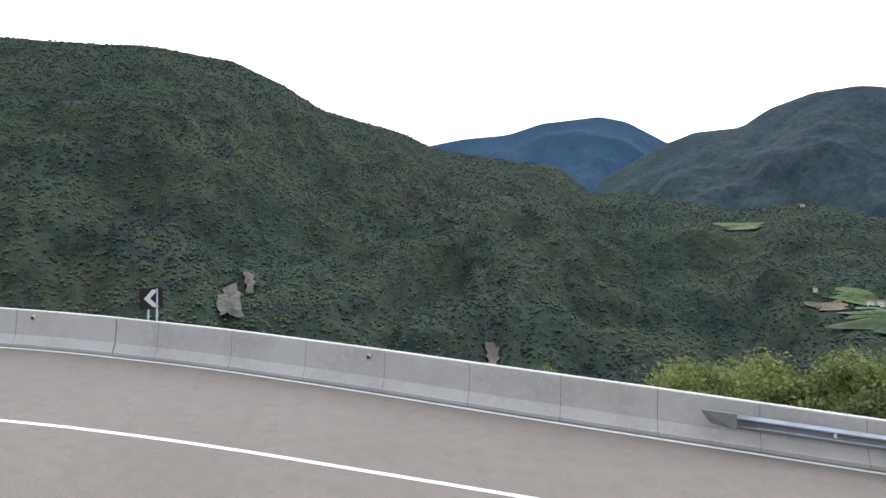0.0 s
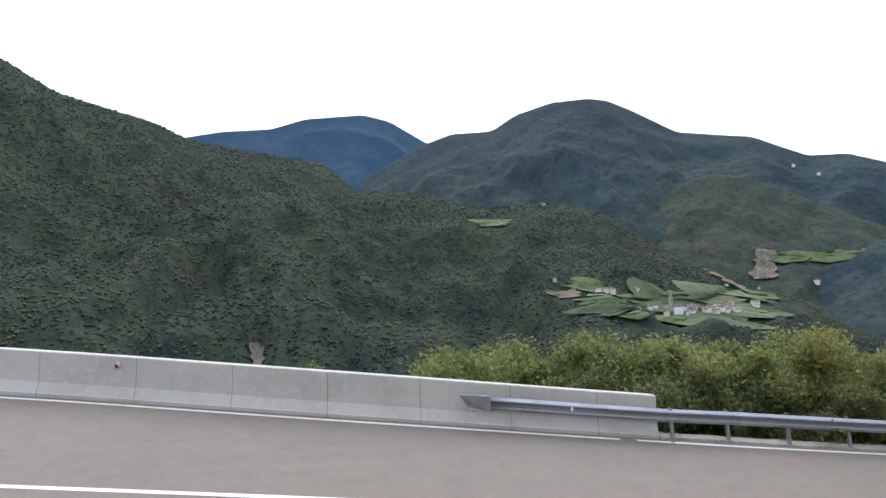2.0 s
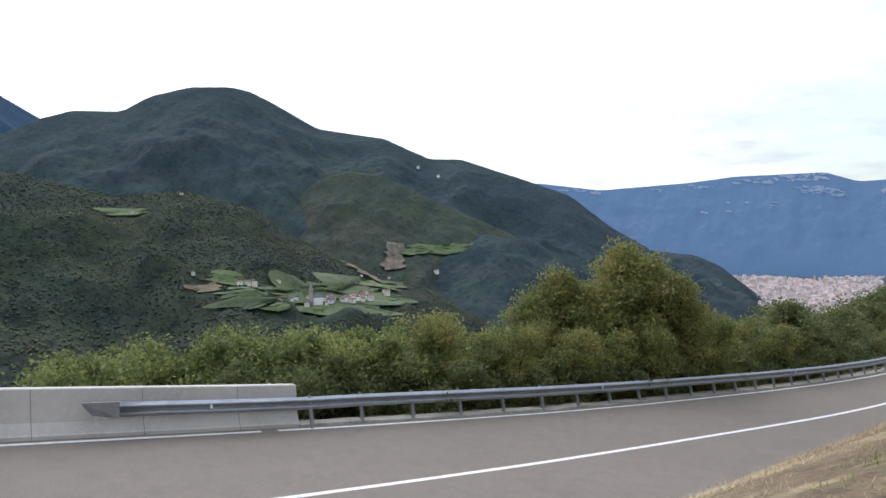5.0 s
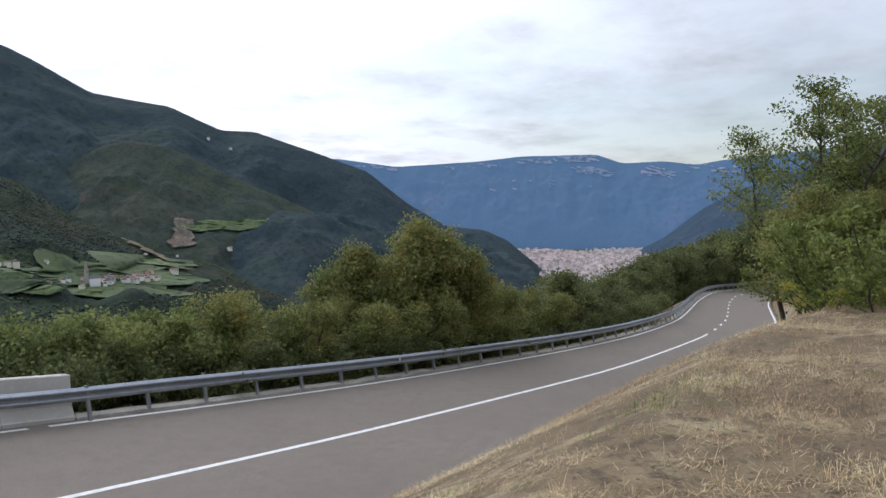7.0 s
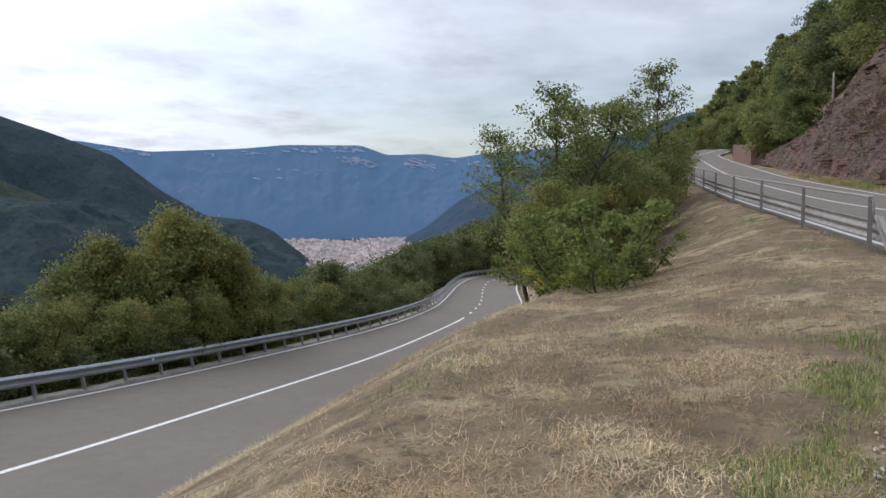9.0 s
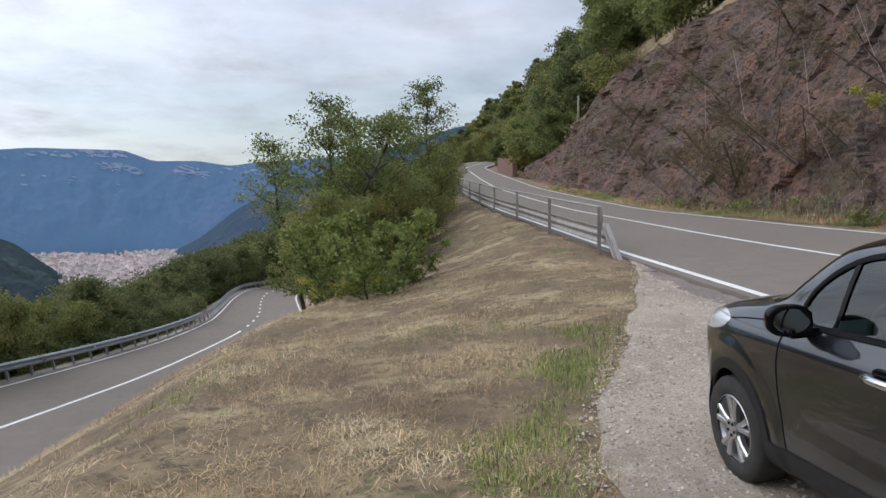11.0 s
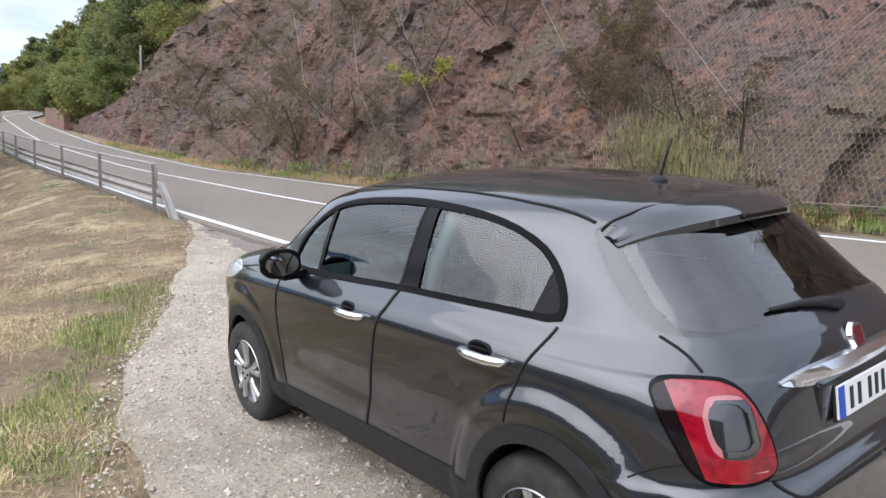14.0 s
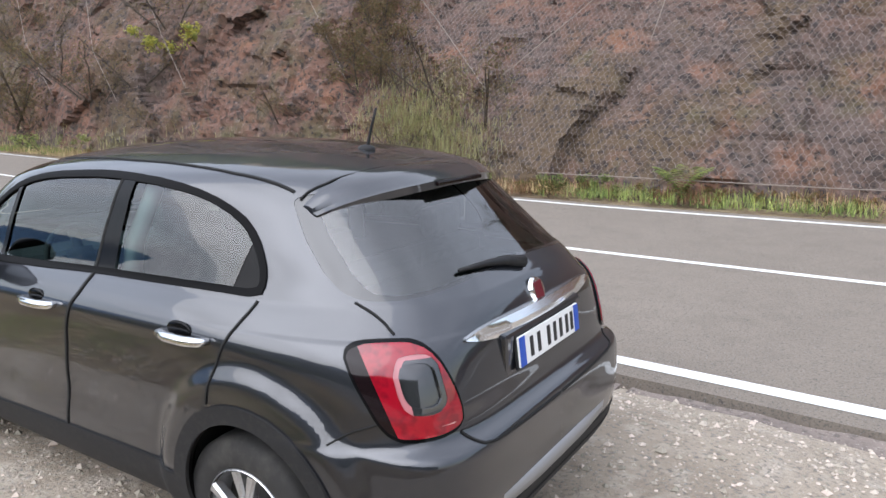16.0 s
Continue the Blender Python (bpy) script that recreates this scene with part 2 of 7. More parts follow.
bank = curve([-20, 5, 14, 33, 130], [0.09, 0.088, 0.065, 0.0, 0.0])
LANE = 3.45


def inner_y(x):
    return mid_y(x) - LANE - 0.1


def inner_z(x):
    return mid_z(x) - 0.05 * LANE * np.interp(x, [0, 40], [1, 0.2])


def upper(x, n):
    """A point of the upper leg, n metres beyond its white line on the valley side."""
    x = np.asarray(x, float)
    slope = (near_y(x + 0.5) - near_y(x - 0.5))
    k = 1 / np.sqrt(1 + slope**2)
    return np.stack([x + n * slope * k, near_y(x) - n * k, near_z(x) + n * bank(x)], -1)


def lower(x, n):
    """A point of the lower leg: n = 0 on the outer white line, 1 on the middle one, 2 on the inner verge."""
    x = np.asarray(x, float)
    n = np.broadcast_to(n, x.shape)
    y = np.where(n <= 1, outer_y(x) + (mid_y(x) - outer_y(x)) * n, mid_y(x) + (inner_y(x) - mid_y(x)) * (n - 1))
    z = np.where(n <= 1, outer_z(x) + (mid_z(x) - outer_z(x)) * n, mid_z(x) + (inner_z(x) - mid_z(x)) * (n - 1))
    return np.stack([x, y, z], -1)


def hairpin(a, w):
    """The bend out of sight: a from 0 (end of the lower leg) to 1 (start of the upper), w across from outer (0) to inner (1)."""
    lo = lower(np.array([-15.0]), 0 + 2 * w)[0]
    up = upper(np.array([-15.0]), 2 * LANE * (1 - w) + 0.1)[0]
    c, r = (lo + up) / 2, (lo[1] - up[1]) / 2
    th = math.pi / 2 + math.pi * a
    return np.array([c[0] + r * math.cos(th) * 1.1, c[1] + r * math.sin(th), lo[2] + (up[2] - lo[2]) * a])


crest_y = curve([-30, 0, 6, 13.6, 18.3, 26, 40, 60, 100, 130, 185], [3.5, 1.9, 1.25, 0.95, -0.8, -2.5, -3.5, -4.5, -7, -11, -30])
crest_z = curve([-30, 0, 6, 13.6, 18.3, 26, 40, 60, 100, 130, 185], [0.1, 0.0, -0.04, -0.2, -0.3, -0.1, 0.2, 0.3, 3.5, 7.0, 13.0])


def smooth(t):
    t = np.clip(t, 0, 1)
    return t * t * (3 - 2 * t)


def ground_z(x, y):
    """Height of the ground between and beside the two legs of the road."""
    x, y = np.asarray(x, float), np.asarray(y, float)
    yi, zi = inner_y(x) - 0.25, inner_z(x) - 0.03
    yo, zo = outer_y(x) + 0.75, outer_z(x)
    yn, zn = near_y(x) + 0.3, near_z(x) - 0.04
    yc, zc = crest_y(x), crest_z(x)
    yf = near_y(x) - 2 * LANE - 0.5
    zf = near_z(x) + 2 * LANE * bank(x)
    bumps = (0.05 * fbm(x, y, 1.6, 3, 1) + 0.09 * fbm(x, y, 5.0, 2, 2)) * np.where((x < 15) & (y < 1.5), 0.45, 1.0)
    bankpart = zi + (zc - zi) * (1 - (1 - np.clip((yi - y) / np.maximum(yi - yc, 0.5), 0, 1)) ** np.interp(x, [6, 10, 18], [1.0, 1.12, 1.35]))
    top = zc + (zn - zc) * smooth((yc - y) / np.maximum(yc - yn, 0.5)) ** 1.0
    fade = smooth((yi - y) / 0.6) * smooth((y - yn) / 0.8)
    between = np.where(y > yc, bankpart, top) + bumps * fade
    out = y - yo
    beyond = zo + 0.0 - 0.62 * np.maximum(out - 0.5, 0) ** 1.02 + 0.5 * smooth(out / 6) * fbm(x, y, 6, 3, 3)
    road_lo = np.interp(0, [0], [0]) + np.where(y > mid_y(x), zo + (mid_z(x) - zo) * (yo - y) / (yo - mid_y(x)), mid_z(x) + (zi - mid_z(x)) * (mid_y(x) - y) / (mid_y(x) - yi)) - 0.22
    road_up = zn + (zf - zn) * (yn - y) / (yn - yf) - 0.22
    d = np.maximum(yf - 2.6 - y, 0)
    wall = np.interp(x, [-14, -8, -5, -3, 0, 45, 52, 65, 76, 86], [0.3, 1.5, 4.5, 8.5, 12.0, 12.0, 9.5, 6.0, 2.0, 0.0])
    hill = zf + 0.02 + 0.03 * np.maximum(yf - y, 0) + np.minimum(d * 1.9, wall) + np.maximum(d - wall / 1.9, 0) * np.interp(x, [-14, -2, 45, 85], [0.12, 0.75, 0.75, 1.3]) + 0.6 * smooth((d - 7) / 5) * fbm(x, y, 7, 3, 6)
    z = np.where(y > yo, beyond, np.where(y > yi, road_lo, np.where(y > yn, between, np.where(y > yf, road_up, hill))))
    # a worn step down from the asphalt, and the levelled stand for cars
    z = z - 0.07 * smooth(1 - (y - near_y(x) - 0.8) / 0.5) * (y > yn) * smooth((14.5 - x) / 2)
    stand = 0.10 + 0.022 * (x - 1.08) - 0.078 * (y + 2.77)
    w = smooth((3.6 - np.abs(x - 2.3)) / 1.6) * smooth((2.3 - np.abs(y + 3.6)) / 1.3) * (y > yn)
    return z * (1 - w) + stand * w


def axis_steps(*spans):
    out = []
    for a, b, step in spans:
        out.extend(np.arange(a, b, step).tolist())
    return np.array(out + [spans[-1][1]])


GRASS_GROUND = mat("dry_mown_ground", (0.27, 0.20, 0.115), 1.0, vary=((0.45, (0.19, 0.135, 0.08), 0.42, 0.58, 5), (0.8, (0.42, 0.34, 0.20), 0.52, 0.66, 6), (3.5, (0.14, 0.10, 0.06), 0.5, 0.64, 6), (16, (0.12, 0.09, 0.055), 0.55, 0.68, 4), (0.7, (0.11, 0.125, 0.04), 0.62, 0.70, 5)), bump=((18, 0.9, 0.05), (70, 0.6, 0.02)))


def build_ground():
    xs = axis_steps((-60, -16, 2.0), (-16, 30, 0.3), (30, 70, 0.6), (70, 130, 1.5), (130, 186, 2.5))
    ys = axis_steps((-90, -44, 2.0), (-44, -20, 1.0), (-20, -15, 0.5), (-15, 20, 0.25), (20, 34, 0.7), (34, 75, 2.0))
    X, Y = np.meshgrid(xs, ys, indexing="ij")
    Z = ground_z(X, Y)
    # round the bend to the west the ground follows the ring of the road
    w = smooth((-15 - X) / 4)
    ring = np.interp(np.hypot((X + 15) / 1.1, Y - 4.3), [0, 6, 16, 40, 80], [0.2, 0.0, -0.4, -12, -40])
    Z = Z * (1 - w) + ring * w
    ob = mesh_ob("ground", np.stack([X, Y, Z], -1), grid_faces(len(xs), len(ys)), GRASS_GROUND, True)
    tagged(ob, "dry mown grass slope between the two roads", "ground", kind="structure")


build_ground()


def ribbon(name, rows, material, thick=0.0, label="", category="road"):
    """A strip from rows of points across it, with a skirt down its sides."""
    rows = np.array(rows)
    n, k = rows.shape[:2]
    if thick:
        lo, hi = rows[:, :1].copy(), rows[:, -1:].copy()
        lo[..., 2] -= thick
        hi[..., 2] -= thick
        rows = np.concatenate([lo, rows, hi], 1)
        k += 2
    ob = mesh_ob(name, rows, grid_faces(n, k), material)
    return tagged(ob, label, category, kind="structure") if label else ob


def road_sections():
    rows = []
    for x in axis_steps((-15, 60, 0.6), (60, 128, 2.0))[::-1]:
        o, m, i = (lower(np.array([x]), n)[0] for n in (0, 1, 2))
        e = o + (o - m) / np.linalg.norm(o - m) * 0.35
        rows.append([e, o, (o + m) / 2, m, (m + i) / 2, i])
    for a in np.linspace(0.04, 0.96, 24):
        rows.append([hairpin(a, w) for w in (-0.04, 0, 0.25, 0.5, 0.75, 1.0)])
    for x in axis_steps((-15, 60, 0.6), (60, 176, 2.0)):
        jag = 0.10 * fbm(x, 3.0, 0.9, 3, 5) + 0.05
        rows.append([upper(x, n) for n in (2 * LANE + 0.35, 2 * LANE, 1.5 * LANE, LANE, 0.5 * LANE, -0.32 + jag)])
    return rows


ribbon("road", road_sections(), ASPHALT, 0.2, "grey worn asphalt road through a hairpin bend")
LIFT = 0.006


def line_lower(name, x0, x1, n, width, label):
    rows = []
    for x in np.arange(x0, x1 + 0.01, 0.5):
        p = lower(np.array([x]), n)[0] + np.array([0, 0, LIFT])
        q = lower(np.array([x]), n + (0.25 if n < 1 else -0.25))[0] + np.array([0, 0, LIFT])
        d = (q - p) / np.linalg.norm(q - p)
        rows.append([p - d * width / 2, p + d * width / 2])
    ribbon(name, rows, PAINT, 0, label, "road marking")


def line_upper(name, x0, x1, n, width, label):
    rows = [[upper(x, n - width / 2) + (0, 0, LIFT), upper(x, n + width / 2) + (0, 0, LIFT)] for x in np.arange(x0, x1 + 0.01, 0.5)]
    ribbon(name, rows, PAINT, 0, label, "road marking")


line_lower("edge_line", -15, 9.2, 0.0, 0.13, "white edge line along the concrete barrier")
line_lower("edge_line", 9.4, 110, 0.0, 0.13, "white edge line along the guardrail")
line_lower("centre_line", -15, 46, 1.0, 0.14, "solid white centre line")
for k in range(12):
    line_lower("centre_dash", 48.5 + 3.4 * k, 49.9 + 3.4 * k, 1.0, 0.14, "white centre dash on the asphalt")
line_lower("edge_line", 52, 110, 1.94, 0.13, "white edge line along the inner verge")
line_upper("edge_line", -15, 172, 0.0, 0.15, "white edge line at the gravel lay-by")
line_upper("centre_line", -15, 172, LANE, 0.12, "solid white centre line")
line_upper("edge_line", -15, 172, 2 * LANE, 0.12, "white edge line under the rock face")


# ---- concrete barrier and guardrails on the lower leg ----
JOINT = mat('joint_shadow', (0.24, 0.23, 0.21), 0.95)


def barrier():
    prof = [(0.0, 0.0), (0.0, 0.09), (0.02, 0.11), (0.13, 0.33), (0.19, 0.98), (0.21, 1.0), (0.40, 1.0), (0.42, 0.98), (0.5, 0.3), (0.55, -0.3), (0.0, -0.3)]
    thing = empty("concrete_barrier")
    tagged(thing, "pale grey cast concrete road barrier in long segments", "barrier")
    cuts = [-15.0, -9.0, 10.05]
    for a, b in zip(cuts, cuts[1:]):
        xs = np.arange(a + 0.015, b - 0.01, 0.43)
        xs = np.append(xs, b - 0.015)
        rows = []
        for x in xs:
            o = lower(np.array([x]), 0.0)[0]
            t = lower(np.array([x + 0.2]), 0.0)[0] - lower(np.array([x - 0.2]), 0.0)[0]
            nrm = np.array([-t[1], t[0], 0])
            nrm /= np.linalg.norm(nrm)
            if nrm[1] < 0:
                nrm = -nrm
            rows.append([o + nrm * (0.22 + u) + np.array([0, 0, w]) for u, w in prof])
        n, k = len(rows), len(prof)
        faces = grid_faces(n, k, True).tolist() + [list(range(k)), [(n - 1) * k + j for j in range(k)][::-1]]
        seg = mesh_ob("segment", rows, faces, CONCRETE, parent=thing)
        for x in np.arange(a + 1.2, b - 0.8, 2.05):
            o = lower(np.array([x]), 0.0)[0]
            t = lower(np.array([x + 0.2]), 0.0)[0] - lower(np.array([x - 0.2]), 0.0)[0]
            t = t / np.linalg.norm(t)
            nrm = np.array([-t[1], t[0], 0])
            g = [[o + nrm * (0.22 + u - 0.0025) + np.array([0, 0, w]) + t * d for d in (-0.007, 0.007)] for u, w in prof[:5]]
            mesh_ob("joint", g, grid_faces(5, 2), JOINT, parent=seg)
    return thing


barrier()


# ---- guardrails ----
def wave(h, waves, depth):
    """Half profile of a corrugated beam: (out, up) points."""
    pts = []
    for k in range(waves * 8 + 1):
        u = k / (waves * 8)
        pts.append((depth * (0.5 - 0.5 * math.cos(2 * math.pi * waves * u)), h * u))
    return pts


def beam(points, h, waves, depth, foot, flip=1.0):
    """A corrugated steel beam with 4 mm sheet along points (its line on the ground), foot metres above it."""
    prof = wave(h, waves, depth)
    prof = prof + [(u - 0.012, w) for u, w in reversed(prof)]
    pts = np.array(points)
    t = np.gradient(pts, axis=0)
    nrm = np.stack([t[:, 1], -t[:, 0], 0 * t[:, 0]], -1)
    nrm = flip * nrm / np.linalg.norm(nrm, axis=1, keepdims=True)
    rows = [[p + n * u + np.array([0, 0, foot + w]) for u, w in prof] for p, n in zip(pts, nrm)]
    n, k = len(rows), len(prof)
    return rows, grid_faces(n, k, True).tolist() + [list(range(k)), [(n - 1) * k + j for j in range(k)][::-1]]


RUSTY = mat("rusty_steel", (0.16, 0.10, 0.075), 0.8, 0.2, vary=((3, (0.10, 0.07, 0.06), 0.4, 0.6, 5), (20, (0.2, 0.16, 0.13), 0.5, 0.7, 4)))
WHITE_REFLECTOR = mat("white_reflector", (0.85, 0.85, 0.85), 0.3)
RED_REFLECTOR = mat("red_reflector", (0.22, 0.015, 0.02), 0.25)


def c_post(height, lean):
    """A bent channel post: web and two flanges."""
    bm = bmesh.new()
    box(bm, 0, 0, height / 2, 0.012, 0.09, height)
    box(bm, 0.03, 0.042, height / 2, 0.06, 0.008, height)
    box(bm, 0.03, -0.042, height / 2, 0.06, 0.008, height)
    bmesh.ops.subdivide_edges(bm, edges=[e for e in bm.edges if abs(e.verts[0].co.z - e.verts[1].co.z) > 0.3], cuts=5)
    for v in bm.verts:
        u = v.co.z / height
        v.co.y += lean * math.sin(u * math.pi * 0.5) ** 2 * 0.9 - lean * 0.9
    return bm


def lower_guardrail():
    rail = empty("guardrail")
    tagged(rail, "galvanised steel guardrail on bent posts beside the lower road", "guardrail")
    xs = np.arange(6.05, 112, 0.8)

    def at(x, off=0.30):
        o, m = lower(np.array([x]), 0.0)[0], lower(np.array([x]), 0.3)[0]
        d = (o - m) / np.linalg.norm((o - m))
        return o + d * np.interp(x, [6, 9.8, 12], [0.12, 0.12, off])
    rows, faces = beam([at(x) for x in xs], 0.31, 2, 0.08, 0.43)
    mesh_ob("beam", rows, faces, STEEL, True, rail)
    bm = bmesh.new()
    p, q = Vector(at(5.35)), Vector(at(6.05))
    verts = [bm.verts.new(v) for v in (p + Vector((0, -0.02, 0.74)), q + Vector((0, -0.07, 0.76)), q + Vector((0, -0.07, 0.41)), p + Vector((0.22, -0.02, 0.45)))]
    back = [bm.verts.new(v.co + Vector((0.01, 0.06, 0))) for v in verts]
    bm.faces.new(verts)
    bm.faces.new(back[::-1])
    for k in range(4):
        bm.faces.new((verts[k], back[k], back[(k + 1) % 4], verts[(k + 1) % 4]))
    part("end_plate", bm, STEEL, rail, "flat flared end plate")
    bm = c_post(0.78, 0.16)
    first = part("post", bm, STEEL, rail)
    k, x = 0, 10.28
    while x < 108:
        p = at(x, 0.42)
        t = lower(np.array([x + 0.3]), 0.0)[0] - lower(np.array([x - 0.3]), 0.0)[0]
        ob = first if k == 0 else new("post", first.data)
        ob.parent = rail
        ob.matrix_world = Matrix.Translation(p + np.array([0, 0, -0.02])) @ Matrix.Rotation(math.atan2(t[1], t[0]), 4, "Z")
        bm = bmesh.new()
        x += 1.5
        k += 1
    for x in (7.9, 20.35, 33.0, 45.0):
        p = at(x)
        bm = box(bmesh.new(), p[0], p[1] - 0.07, p[2] + 0.60, 0.05, 0.05, 0.09, bevel=0.008)
        part("reflector", bm, WHITE_REFLECTOR, rail, "small white reflector")
    # pale kerb strip under the rail
    rows = []
    for x in axis_steps((10.1, 60, 0.5), (60, 108, 1.5)):
        o, m = lower(np.array([x]), 0.0)[0], lower(np.array([x]), 0.3)[0]
        d = (o - m) / np.linalg.norm(o - m)
        j = 0.05 * fbm(x, 1.0, 0.7, 3, 9)
        rows.append([o + d * 0.2 + (0, 0, 0.0), o + d * 0.22 + (0, 0, 0.06 + j), o + d * (0.58 + j) + (0, 0, 0.06 + j * 0.6), o + d * 0.7 + (0, 0, -0.25)])
    ribbon("kerb", rows, KERB, 0, "worn pale concrete kerb under the guardrail", "kerb")


lower_guardrail()


def upper_guardrail():
    rail = empty("guardrail")
    tagged(rail, "weathered corrugated guardrail with a tube handrail beside the upper road", "guardrail")
    xs = np.arange(15.9, 150, 0.8)
    at = lambda x: upper(x, -0.45)
    rows, faces = beam([at(x) for x in xs], 0.40, 2, 0.08, 0.22, 1.0)
    mesh_ob("beam", rows, faces, STEEL_OLD, True, rail)
    post_x = [16.2 + 4.95 * k for k in range(11)]
    for x in post_x:
        p = at(x)
        bm = bmesh.new()
        box(bm, p[0], p[1] + 0.06, p[2] + 0.5, 0.10, 0.012, 1.25)
        for s in (-0.045, 0.045):
            box(bm, p[0] + s, p[1] + 0.09, p[2] + 0.5, 0.008, 0.06, 1.25)
        part("post", bm, STEEL_OLD, rail)
    pts = [at(x) + (0, 0.06, 1.12) for x in np.arange(post_x[0], post_x[-1], 0.9)]
    pts = [at(post_x[0] - 0.12) + (0, 0.06, 0.62), at(post_x[0] - 0.08) + (0, 0.06, 1.02)] + pts
    vs, fs = tube(pts, [0.03] * len(pts), 8)
    mesh_ob("handrail", vs, fs, STEEL_OLD, True, rail)
    # sloping end struts
    for a, b in ((16.05, 15.1), (15.85, 14.75)):
        p, q = Vector(at(a) + (0, 0.02, 0.72)), Vector(at(b) + (0, 0.02, -0.1))
        d = q - p
        m = Matrix.Translation((p + q) / 2) @ d.to_track_quat("Z", "Y").to_matrix().to_4x4()
        part("end_strut", box(bmesh.new(), 0, 0, 0, 0.10, 0.06, d.length, m, bevel=0.008), STEEL_OLD, rail)


upper_guardrail()


# ---- far landscape ----
EYE_Z = 1.8


def forest(name, a, b, c, haze_glow=None, rock=(0.13, 0.095, 0.08), big=0.004, rocky=(0.66, 0.74), dark=0.55):
    m = mat(name, a, 0.95, vary=((big, b, 0.38, 0.62, 5), (big * 0.8, (a[0] * 1.7, a[1] * 1.15, a[2] * 1.2), 0.54, 0.66, 5), (big * 4, c, 0.45, 0.62, 5), (big * 22, tuple(v * dark for v in a), 0.48, 0.66, 4), (0.22, tuple(v * (2 - dark) ** 0.6 for v in a), 0.5, 0.66, 3), (big * 1.7, rock, *rocky, 7)), bump=((0.09, 0.9, 5.0), (0.28, 0.7, 1.6)), spec=0.1)
    # air haze on distant slopes is put in as a constant emission
    if haze_glow:
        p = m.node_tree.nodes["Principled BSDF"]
        p.inputs["Emission Color"].default_value = (*haze_glow, 1)
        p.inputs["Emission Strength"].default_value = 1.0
    return m


VALLEY_Z = -185.0


class Ridge:
    """A mountain side seen from the spur: its skyline as heights over bearing, a foot and a crest distance."""

    def __init__(self, az, el, r, foot, rough, seed, power=1.0, floor=VALLEY_Z):
        self.az, self.el = np.array(az, float), np.array(el, float)
        self.r = (np.array([p[0] for p in r], float), np.array([p[1] for p in r], float))
        self.foot, self.rough, self.seed, self.power, self.floor = foot, rough, seed, power, floor

    def crest(self, a):
        e = (np.interp(a - 0.25, self.az, self.el) + np.interp(a + 0.25, self.az, self.el)) / 2 + 0.05
        r = np.interp(a, *self.r)
        return r, EYE_Z + r * np.tan(np.radians(e))

    def height(self, a, d):
        """Height at bearing a (degrees) and distance d."""
        r, h = self.crest(a)
        u = (d - self.foot) / (r - self.foot)
        x, y = d * np.sin(np.radians(a)), d * np.cos(np.radians(a))
        rise = np.where(u < 1, np.clip(u, 0, 1) ** self.power, 1 - 0.8 * np.maximum(u - 1, 0))
        mound = np.clip(4 * u * (1 - u), 0, 1)
        s = self.rough
        bend = fbm(x, y, s * 9, 2, self.seed + 3) * s * 2.5
        gully = (np.abs(fbm(np.radians(a) * r + bend, d * 0.45, s * 4.2, 4, self.seed)) - 0.3) * s * 1.2 + fbm(x, y, s * 1.6, 4, self.seed + 1) * s * 0.35 - np.abs(fbm(x + bend, y, s * 7, 3, self.seed + 3)) * s * 1.6
        small = fbm(x, y, 14, 3, self.seed + 2) * 3.5
        z = self.floor + (h - self.floor) * rise + gully * mound + small * np.clip(mound + 0.25, 0, 1)
        # nothing but the crest itself may break the skyline
        top = EYE_Z + d * (h - EYE_Z) / r
        return np.where(u < 0.985, np.minimum(z, top - 3 * (1 - u)), z)

    def build(self, name, a0, a1, da, dr, material, label, category="mountain", back=0.25):
        a = np.arange(a0, a1 + da / 2, da)
        r = np.interp(a, *self.r)
        n = int((r.max() * (1 + back) - self.foot) / dr)
        u = np.linspace(0, 1 + back, n)
        A = np.repeat(a[:, None], n, 1)
        D = self.foot + u[None, :] * (r - self.foot)[:, None]
        Z = self.height(A, D)
        P = np.stack([D * np.sin(np.radians(A)), D * np.cos(np.radians(A)), Z], -1)
        return tagged(mesh_ob(name, P, grid_faces(len(a), n), material, True), label, category, kind="structure")

    def reach(self, a, el):
        """Distances at which the near side is seen at these bearings and height angles."""
        a, el = np.atleast_1d(np.asarray(a, float)), np.atleast_1d(np.asarray(el, float))
        d = self.foot + np.linspace(0, 1, 300)[None, :] * (np.interp(a, *self.r) - self.foot)[:, None]
        e = np.degrees(np.arctan2(self.height(np.repeat(a[:, None], 300, 1), d) - EYE_Z, d))
        k = np.argmin(np.abs(e - el[:, None]), 1)
        return d[np.arange(len(a)), k]

    def at(self, a, el):
        """The place on the near side that is seen at this bearing and height angle."""
        d = self.reach(a, el)
        return Vector((d[0] * math.sin(radians(a)), d[0] * math.cos(radians(a)), float(self.height(np.array([a]), d)[0])))


